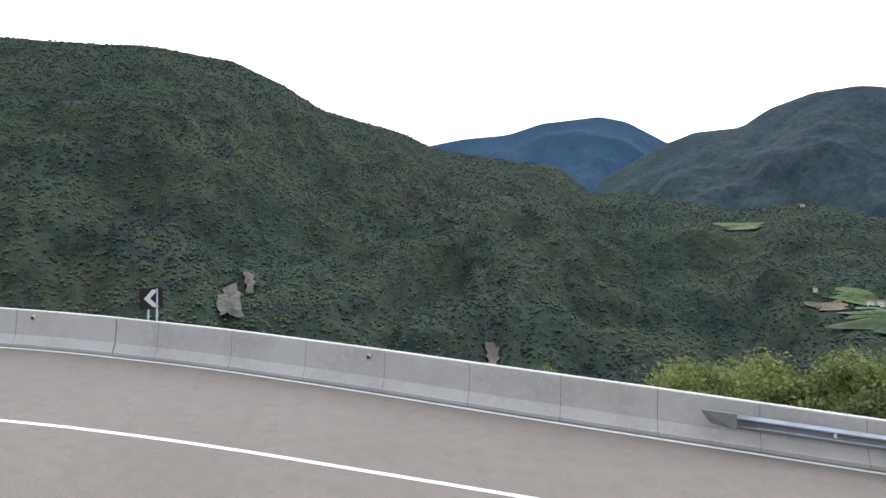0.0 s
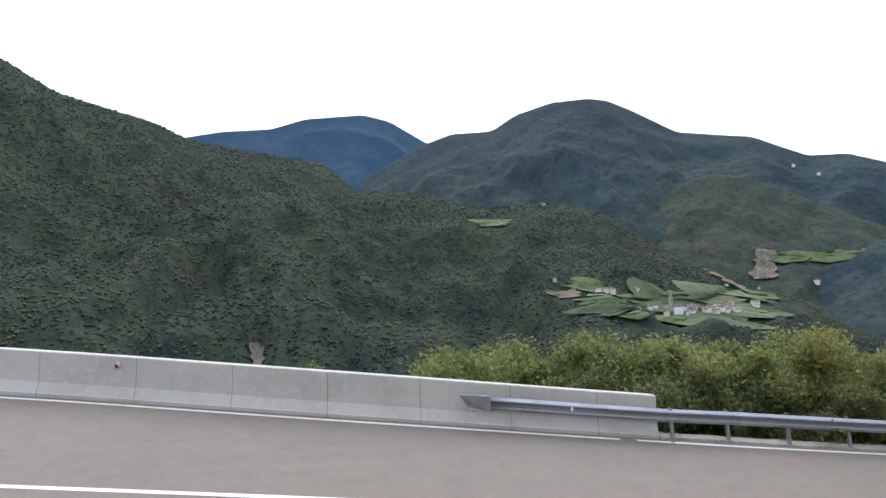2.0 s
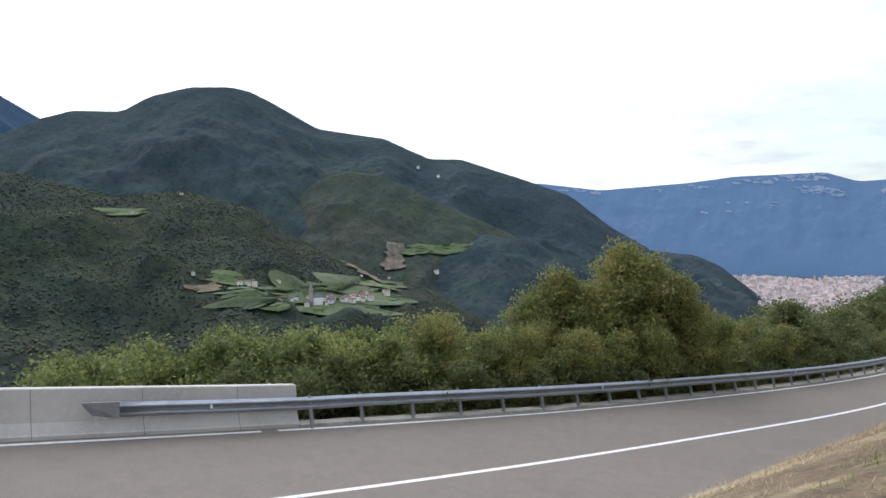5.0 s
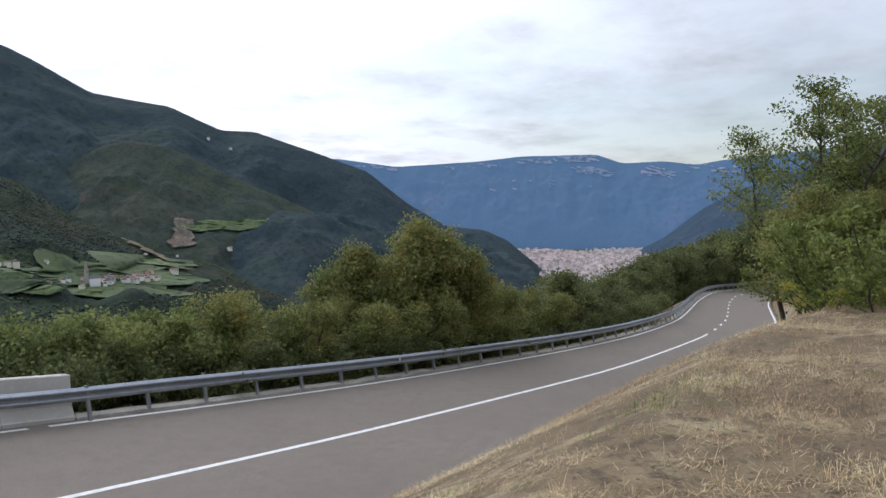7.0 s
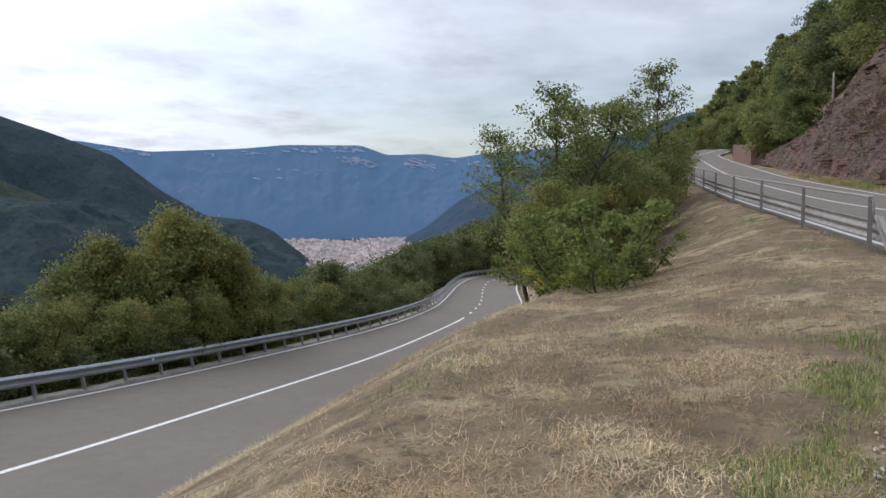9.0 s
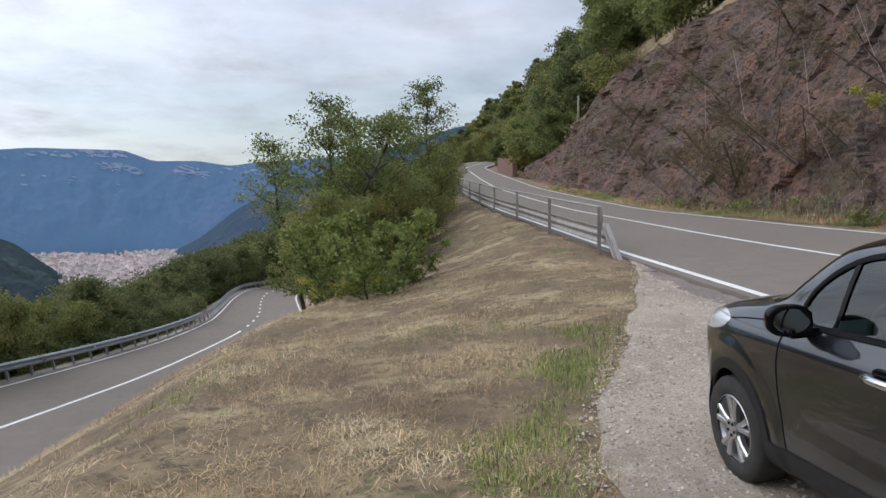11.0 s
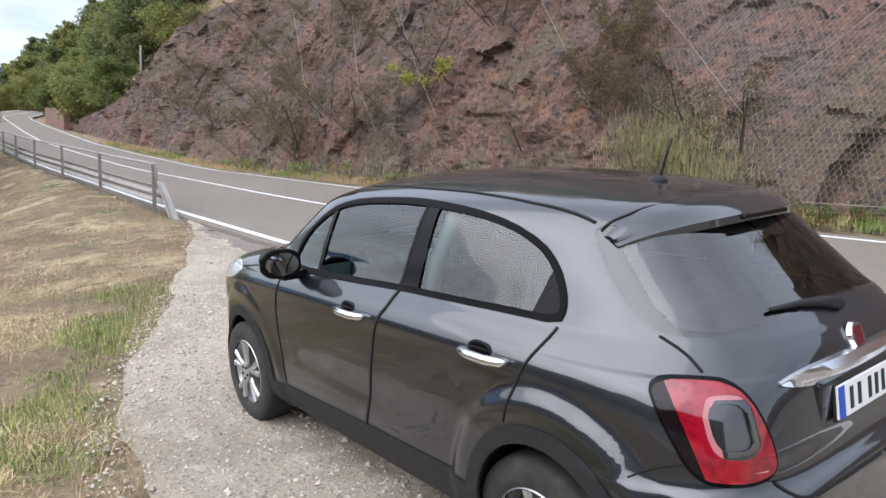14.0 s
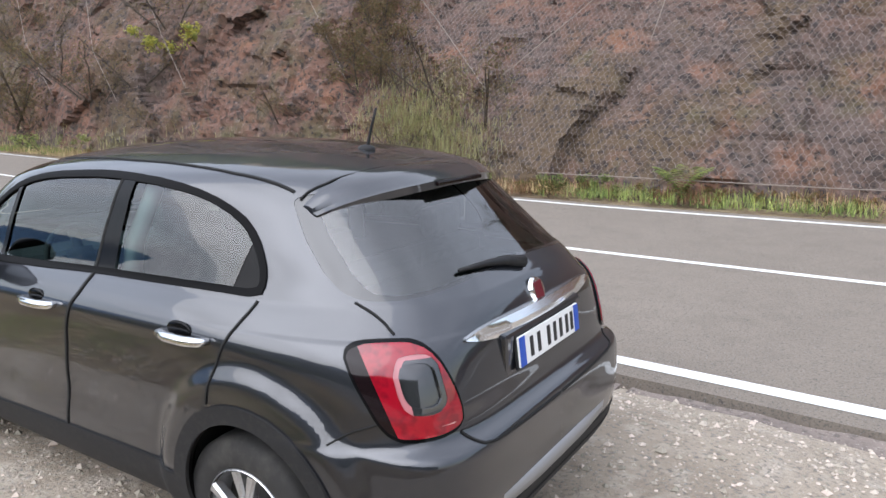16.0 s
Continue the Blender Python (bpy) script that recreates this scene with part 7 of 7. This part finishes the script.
def drape(name, ridge, ring, material, label, lift=1.2, category="field"):
    """A patch lying on a mountain side. ring: (bearing, height angle) of its centre and half sizes, and a turn."""
    a0, e0, wa, we, shear = ring
    wa, we = (wa * 1.1, we * 1.2) if category == "field" else (wa, we)
    n, m = 64, 20
    th = np.linspace(0, 2 * np.pi, n, endpoint=False)
    wob = 1 + 0.22 * np.sin(2 * th + a0) + 0.20 * np.sin(3 * th + 2 * a0) + 0.16 * np.sin(7 * th + 3 * a0) + 0.10 * np.sin(13 * th + 5 * a0)
    rows = []
    for k in range(m):
        q = k / (m - 1)
        a = a0 + wa * q * wob * np.sign(np.cos(th)) * np.abs(np.cos(th)) ** 0.5
        e = e0 + we * q * wob * np.sign(np.sin(th)) * np.abs(np.sin(th)) ** 0.7 + shear * (a - a0)
        rows.append(np.stack([a, ridge.reach(a, e)], -1))
    rows = np.array(rows)
    dist = rows[..., 1]
    for _ in range(10):
        dist = (dist + np.roll(dist, 1, 1) + np.roll(dist, -1, 1) + np.concatenate([dist[:1], dist[:-1]]) + np.concatenate([dist[1:], dist[-1:]])) / 5
    z = np.max([ridge.height(rows[..., 0], dist + o) for o in (-6, 0, 6)], 0) + lift
    for _ in range(4):
        z = (z + np.roll(z, 1, 1) + np.roll(z, -1, 1) + np.concatenate([z[:1], z[:-1]]) + np.concatenate([z[1:], z[-1:]])) / 5
    rows = np.stack([dist * np.sin(np.radians(rows[..., 0])), dist * np.cos(np.radians(rows[..., 0])), z], -1)
    return tagged(mesh_ob(name, rows, grid_faces(m, n, True), material, True), label, category, kind="structure")


drape("field", ridge_near, (36.6, -4.35, 6.2, 1.15, -0.02), mat("terraced_green", (0.070, 0.096, 0.042), 0.95, vary=((0.012, (0.095, 0.125, 0.052), 0.42, 0.6, 4), (0.05, (0.048, 0.066, 0.034), 0.5, 0.62, 3))), "broad terraced green slope round the hamlet", 0.5)
for ring, k, lab in (((34.6, -3.9, 3.4, 0.42, 0.02), 1, "terraced green vineyard below the hamlet"), ((38.8, -4.15, 2.4, 0.33, -0.06), 0, "bright green meadow beside the hamlet"), ((40.6, -3.25, 2.2, 0.25, -0.16), 0, "green meadow strip on the ridge"),
                     ((31.3, -4.1, 2.0, 0.38, -0.05), 1, "green orchard on the slope"), ((36.5, -5.45, 3.3, 0.38, -0.03), 0, "light green meadow under the hamlet"), ((22.3, 2.3, 1.4, 0.22, 0.05), 0, "light green clearing in the woods"),
                     ((41.6, -4.6, 2.5, 0.42, -0.10), 1, "green vineyard slope"), ((28.0, -3.45, 1.0, 0.28, 0.15), 2, "pale brown bare field"), ((29.8, -2.9, 1.6, 0.3, -0.1), 0, "green meadow by the farm")):
    drape("field", ridge_near, ring, FIELD_MATS[k], lab)
for ring, k, lab in (((45.8, -0.75, 2.4, 0.40, 0.03), 0, "green terraced fields on the far bank"), ((49.6, -0.55, 1.8, 0.22, -0.10), 1, "green fields round a farm")):
    drape("field", ridge_spur, ring, FIELD_MATS[k], lab, 2.5)
drape("landslide", ridge_spur, (42.6, -1.4, 0.9, 1.0, 0.2), FIELD_MATS[3], "bare pinkish landslide scar", 2.5, "landslide")
drape("landslide", ridge_near, (40.2, -2.55, 1.3, 0.12, -0.55), FIELD_MATS[2], "pale bare strip on the ridge", 4.5, "landslide")


def cliff_streaks():
    """Broken pale rock under the rim of the far range: many short uneven ledges."""
    rs = np.random.RandomState(33)
    verts, faces = [], []
    for a0, e0, wa, we, sh, n in ((71.8, 4.35, 3.0, 0.22, 0.03, 46), (74.6, 3.45, 1.6, 0.28, -0.14, 34), (79.3, 3.3, 1.2, 0.4, -0.2, 30), (57.5, 3.9, 1.6, 0.12, -0.1, 14), (66.0, 4.0, 3.0, 0.15, 0.05, 10), (84.0, 3.4, 2.5, 0.3, -0.05, 18), (70.5, 2.4, 4.0, 0.5, 0.0, 8)):
        for _ in range(n):
            a = a0 + wa * rs.uniform(-1, 1)
            e = e0 + we * rs.uniform(-1, 1) + sh * (a - a0)
            w, h = 0.10 + 0.32 * rs.rand() ** 2, 0.03 + 0.07 * rs.rand() ** 2
            th = np.linspace(0, 2 * np.pi, 9, endpoint=False)
            rad = 0.6 + 0.7 * rs.rand(9)
            for q in (1.0, 0.5):
                aa, ee = a + w * q * rad * np.cos(th), e + h * q * rad * np.sin(th) - 0.3 * w * q * np.cos(th) * rs.rand()
                d = ridge_far.reach(aa, ee)
                verts.append(np.stack([d * np.sin(np.radians(aa)), d * np.cos(np.radians(aa)), ridge_far.height(aa, d) + 7 + 5 * (1 - q)], -1))
            o = 9 * (len(verts) - 2)
            faces += [(o + k, o + (k + 1) % 9, o + 9 + (k + 1) % 9, o + 9 + k) for k in range(9)] + [tuple(o + 9 + k for k in range(9))]
    tagged(mesh_ob("cliff", np.concatenate(verts), faces, HAZED_PALE_CLIFF, True), "pale broken rock ledges under the rim of the far range", "cliff", kind="structure")


cliff_streaks()
for ring in ((-17.0, -3.8, 1.6, 1.9, 0.1), (-15.6, -2.2, 0.8, 1.0, 0.3), (3.6, -8.1, 1.1, 1.0, 0.3), (-33, -0.5, 1.2, 1.2, 0.1)):
    drape("cliff", ridge_near, (ring[0], ring[1], ring[2] * 0.45, ring[3] * 0.85, ring[4]), CLIFF_ROCK, "bare pinkish cliff among the woods", 2.0, "cliff")

WALLS = [mat("white_render", (0.9, 0.885, 0.85), 0.9), mat("cream_render", (0.82, 0.75, 0.64), 0.9), mat("grey_render", (0.62, 0.60, 0.58), 0.9)]
ROOFS = [mat("clay_roof", (0.26, 0.13, 0.09), 0.9, vary=((0.3, (0.20, 0.11, 0.085), 0.4, 0.6, 4),)), mat("slate_roof", (0.14, 0.14, 0.15), 0.8), mat("brown_roof", (0.20, 0.14, 0.11), 0.9)]
PANE = mat("dark_window", (0.03, 0.035, 0.045), 0.2)


def make_house(w, d, h, roof_h, wall, roof, label, name="house"):
    thing = empty(name)
    tagged(thing, label, "house")
    part("wall", box(bmesh.new(), 0, 0, h / 2 - 2, w, d, h + 4), wall, thing)
    bm = bmesh.new()
    e = 0.7
    v = [bm.verts.new(p) for p in ((-w / 2 - e, -d / 2 - e, h), (w / 2 + e, -d / 2 - e, h), (w / 2 + e, d / 2 + e, h), (-w / 2 - e, d / 2 + e, h), (-w / 2 - e, 0, h + roof_h), (w / 2 + e, 0, h + roof_h))]
    for f in ((0, 1, 5, 4), (2, 3, 4, 5), (0, 4, 3), (1, 2, 5), (3, 2, 1, 0)):
        bm.faces.new([v[i] for i in f])
    part("roof", bm, roof, thing)
    for sx in (-0.3, 0.0, 0.3):
        for fl in (0.3, 0.7):
            for sy in (-1, 1):
                part("window", box(bmesh.new(), sx * w, sy * d / 2, h * fl, 1.3, 0.15, 1.2), PANE, thing)
    return thing


def hamlets():
    rs = np.random.RandomState(12)
    kinds = [make_house(11, 9, 7, 3.2, WALLS[0], ROOFS[0], "white village house with a clay roof"), make_house(14, 10, 8, 3.5, WALLS[1], ROOFS[2], "cream village house with a brown roof"), make_house(9, 8, 6, 2.8, WALLS[0], ROOFS[1], "white village house with a grey roof"), make_house(16, 9, 6, 3.0, WALLS[2], ROOFS[0], "grey farm building with a clay roof")]
    where = [[], [], [], []]
    for k in range(44):
        a = 37.6 + 1.9 * rs.randn() * 0.75 + 0.5
        e = -4.75 + 0.16 * rs.randn() + 0.05 * (a - 37)
        where[rs.choice(4, p=[0.4, 0.25, 0.2, 0.15])].append((ridge_near, a, e))
    for a, e, r in ((31.2, -3.4, ridge_near), (31.7, -3.45, ridge_near), (30.6, -3.4, ridge_near), (27.2, -2.5, ridge_near), (33.5, -3.3, ridge_near), (41.8, -4.1, ridge_near), (42.2, -3.0, ridge_near), (23.0, 2.2, ridge_near), (40.0, -2.9, ridge_near), (39.0, -1.9, ridge_near), (49.5, -0.15, ridge_spur), (49.9, -0.2, ridge_spur), (52.4, -0.3, ridge_spur), (46.0, -2.6, ridge_spur), (49.8, -2.8, ridge_spur), (26.4, 3.6, ridge_near), (44.6, 5.9, ridge_mid), (46.2, 5.2, ridge_mid)):
        where[rs.choice(4)].append((r, a, e))
    for proto, w in zip(kinds, where):
        proto["group"] = "houses across the valley"
        for k, (r, a, e) in enumerate(w):
            p = r.at(a, e)
            m = Matrix.Translation((p.x, p.y, p.z + 4.0)) @ Matrix.Rotation(radians(-a + rs.choice([0, 90]) + 20 * rs.randn()), 4, "Z") @ Matrix.Scale((0.78 if r is ridge_near else 1.0) * (0.8 + 0.4 * rs.rand()), 4)
            if k == 0:
                proto.matrix_world = m
            else:
                copy_thing(proto, m)
    # church with a pointed tower
    church = empty("church")
    tagged(church, "white church with a slender pointed tower", "church")
    part("nave", box(bmesh.new(), 9, 0, 4, 16, 8, 12), WALLS[0], church)
    bm = bmesh.new()
    v = [bm.verts.new(p) for p in ((0.5, -4.5, 10), (17.5, -4.5, 10), (17.5, 4.5, 10), (0.5, 4.5, 10), (0.5, 0, 15), (17.5, 0, 15))]
    for f in ((0, 1, 5, 4), (2, 3, 4, 5), (0, 4, 3), (1, 2, 5), (3, 2, 1, 0)):
        bm.faces.new([v[i] for i in f])
    part("nave_roof", bm, ROOFS[1], church)
    tw = part("tower", box(bmesh.new(), -2, 0, 11, 4.6, 4.6, 24), mat("tower_stone", (0.42, 0.38, 0.34), 0.9), church)
    bm = bmesh.new()
    bmesh.ops.create_cone(bm, cap_ends=True, segments=4, radius1=3.6, radius2=0.05, depth=13)
    bmesh.ops.transform(bm, matrix=Matrix.Translation((-2, 0, 29.4)) @ Matrix.Rotation(radians(45), 4, "Z"), verts=bm.verts)
    part("spire", bm, mat("spire_stone", (0.34, 0.28, 0.25), 0.9), church)
    for sy in (-1, 1):
        part("belfry_window", box(bmesh.new(), -2, sy * 2.3, 20, 1.2, 0.2, 2.6), PANE, tw)
    p = ridge_near.at(36.1, -5.0)
    church.matrix_world = Matrix.Translation((p.x, p.y, p.z + 4)) @ Matrix.Rotation(radians(-10), 4, "Z") @ Matrix.Scale(0.95, 4)


hamlets()


def town():
    """Hundreds of far houses on the valley floor, each with walls and a hipped roof."""
    rs = np.random.RandomState(4)
    n = 7500
    a = rs.uniform(63, 84, n)
    d = 1900 + 2000 * rs.rand(n) ** 0.8
    x, y = d * np.sin(np.radians(a)), d * np.cos(np.radians(a))
    dense = fbm(x, y, 420, 3, 81) + np.interp(d, [1900, 2300, 3400, 3900], [-0.45, 0.1, 0.25, -0.35])
    k = rs.rand(n) < np.clip(0.55 + dense * 1.2, 0, 1)
    a, d, x, y = a[k], d[k], x[k], y[k]
    n = len(a)
    w, l, h = 9 + 22 * rs.rand(n) ** 2, 8 + 12 * rs.rand(n), 7 + 14 * rs.rand(n) ** 2
    an = np.radians(20) + np.radians(90) * rs.randint(0, 2, n) + 0.15 * rs.randn(n)
    c, s = np.cos(an), np.sin(an)
    loc = np.array([(-1, -1, 0), (1, -1, 0), (1, 1, 0), (-1, 1, 0), (-1, -1, 1), (1, -1, 1), (1, 1, 1), (-1, 1, 1), (-0.6, 0, 1.28), (0.6, 0, 1.28)])
    v = loc[None] * np.stack([w / 2, l / 2, h], -1)[:, None]
    v = np.stack([v[..., 0] * c[:, None] - v[..., 1] * s[:, None] + x[:, None], v[..., 0] * s[:, None] + v[..., 1] * c[:, None] + y[:, None], v[..., 2] + VALLEY_Z], -1)
    faces, idx = [], []
    for i in range(n):
        o = 10 * i
        faces.extend([(o, o + 1, o + 5, o + 4), (o + 1, o + 2, o + 6, o + 5), (o + 2, o + 3, o + 7, o + 6), (o + 3, o, o + 4, o + 7), (o + 4, o + 5, o + 9, o + 8), (o + 6, o + 7, o + 8, o + 9), (o + 5, o + 6, o + 9), (o + 7, o + 4, o + 8)])
    mats = [mat("town_wall", (0.66, 0.63, 0.62), 0.9, island=0.35), mat("town_roof", (0.40, 0.31, 0.29), 0.9, island=0.4)]
    ob = mesh_ob("town", v, faces, None, mats=mats, index=np.tile([0, 0, 0, 0, 1, 1, 1, 1], n))
    tagged(ob, "hazy town of pale houses spread on the valley floor", "town", kind="stuff")


town()

# ---- chevron sign, reflectors, marker posts and the wall by the upper bend ----
SIGN_BLACK = mat("sign_black", (0.015, 0.015, 0.017), 0.4)
SIGN_WHITE = mat("sign_white", (0.75, 0.75, 0.75), 0.45)


def chevron_sign():
    x = -8.15
    o = lower(np.array([x]), 0.0)[0]
    base = Vector((x, float(o[1]) + 0.85, float(o[2])))
    sign = empty("chevron_sign")
    tagged(sign, "black and white chevron sign on a steel post", "road sign")
    m = Matrix.Translation(base + Vector((0, 0, 1.58))) @ Matrix.Rotation(radians(18), 4, "Z") @ Matrix.Rotation(radians(-3), 4, "Y")
    part("panel", box(bmesh.new(), 0, 0, 0, 0.60, 0.02, 0.60, m, bevel=0.006), SIGN_BLACK, sign)
    bm = bmesh.new()
    pts = [(-0.19, 0), (0.03, 0.24), (0.19, 0.24), (-0.03, 0), (0.19, -0.24), (0.03, -0.24)]
    f = [bm.verts.new(m @ Vector((px, -0.0145, pz))) for px, pz in pts]
    b = [bm.verts.new(m @ Vector((px, -0.0105, pz))) for px, pz in pts]
    bm.faces.new((f[0], f[1], f[2], f[3]))
    bm.faces.new((f[0], f[3], f[4], f[5]))
    for i in range(6):
        bm.faces.new((f[i], b[i], b[(i + 1) % 6], f[(i + 1) % 6]))
    part("chevron", bm, SIGN_WHITE, sign, "white chevron")
    for dx in (-0.12, 0.12):
        vs, fs = tube([base + Vector((dx, 0.05, -0.8)), base + Vector((dx + 0.02, 0.05, 1.86))], [0.03, 0.03], 10)
        mesh_ob("post", vs, fs, STEEL, True, sign)


chevron_sign()


def barrier_reflector(x):
    o = lower(np.array([x]), 0.0)[0]
    th = empty("barrier_reflector")
    tagged(th, "small red reflector on the concrete barrier", "reflector", "barrier reflectors")
    c = Vector((x, float(o[1]) + 0.36, float(o[2]) + 0.80))
    bm = bmesh.new()
    bmesh.ops.create_cone(bm, cap_ends=True, segments=16, radius1=0.045, radius2=0.04, depth=0.05)
    bmesh.ops.transform(bm, matrix=Matrix.Translation(c) @ Matrix.Rotation(radians(90), 4, "X"), verts=bm.verts)
    part("lens", bm, RED_REFLECTOR, th)
    part("bracket", box(bmesh.new(), c.x + 0.03, c.y + 0.03, c.z + 0.03, 0.05, 0.07, 0.10, bevel=0.006), WHITE_REFLECTOR, th)


for x in (-1.95, -11.3):
    barrier_reflector(x)


def marker_post(x, y):
    th = empty("marker_post")
    tagged(th, "white delineator post with a black band", "marker post")
    z = gz(x, y)
    part("body", box(bmesh.new(), x, y, z + 0.45, 0.12, 0.09, 0.95, bevel=0.02), WHITE_REFLECTOR, th)
    part("band", box(bmesh.new(), x, y, z + 0.78, 0.124, 0.094, 0.2, bevel=0.01), SIGN_BLACK, th)


for x in (53.0, 63.5):
    marker_post(x, float(inner_y(np.array([x]))[0]) - 0.5)

BRICKY = mat("red_stone_wall", (0.20, 0.105, 0.08), 0.95, vary=((1.2, (0.15, 0.085, 0.07), 0.4, 0.6, 5), (6, (0.25, 0.15, 0.12), 0.5, 0.7, 5)), bump=((5, 0.6, 0.05),))


def retaining_walls():
    rows = []
    for x in np.arange(86, 110, 1.0):
        p, q = upper(x, 2 * LANE + 0.9), upper(x, 2 * LANE + 1.5)
        h = 2.0 + 0.15 * fbm(x, 0, 3, 2, 90)
        rows.append([p - (0, 0, 0.3), p + (0, 0.0, h), q + (0, 0, h), q - (0, 0, 0.3)])
    n = len(rows)
    tagged(mesh_ob("retaining_wall", np.array(rows), grid_faces(n, 4, True).tolist() + [[0, 1, 2, 3], [4 * n - 1, 4 * n - 2, 4 * n - 3, 4 * n - 4]], BRICKY), "low red stone retaining wall beside the upper road", "wall", kind="structure")
    rows = []
    for x in np.arange(64, 92, 0.7):
        i = lower(np.array([x]), 2.0)[0]
        h = np.interp(x, [64, 68, 92], [0.4, 2.4, 3.0]) + 0.4 * float(fbm(x, 0, 2, 3, 91))
        d = np.array([0, -1.0, 0])
        rows.append([i + d * 0.5 - (0, 0, 0.4), i + d * (0.7 + 0.3 * float(fbm(x, 5, 1.5, 3, 92))) + (0, 0, h * 0.5), i + d * 1.3 + (0, 0, h), i + d * 4 + (0, 0, h + 0.3)])
    tagged(mesh_ob("rock_cut", np.array(rows), grid_faces(len(rows), 4), BRICKY), "low reddish rock cut beside the lower road", "rock", kind="structure")


retaining_walls()


def utility_pole(x, off, h):
    p = rock_point(np.array([x]), np.array([float(rock_top(np.array([x]))[0]) if x < 84 else 0.5]), False)[0]
    y = float(p[1]) - off
    z = gz(float(p[0]), y)
    th = empty("utility_pole")
    tagged(th, "grey wooden utility pole on the hillside", "pole", "utility poles")
    vs, fs = tube([(p[0], y, z - 0.5), (p[0] + 0.1, y, z + h)], [0.14, 0.10], 10)
    mesh_ob("shaft", vs, fs, mat("grey_wood", (0.28, 0.25, 0.22), 0.9), True, th)
    part("cross_arm", box(bmesh.new(), p[0] + 0.1, y, z + h - 0.6, 1.2, 0.1, 0.12), RUSTY, th)


utility_pole(74, 3.0, 3.2)
utility_pole(50, 14.0, 7.0)
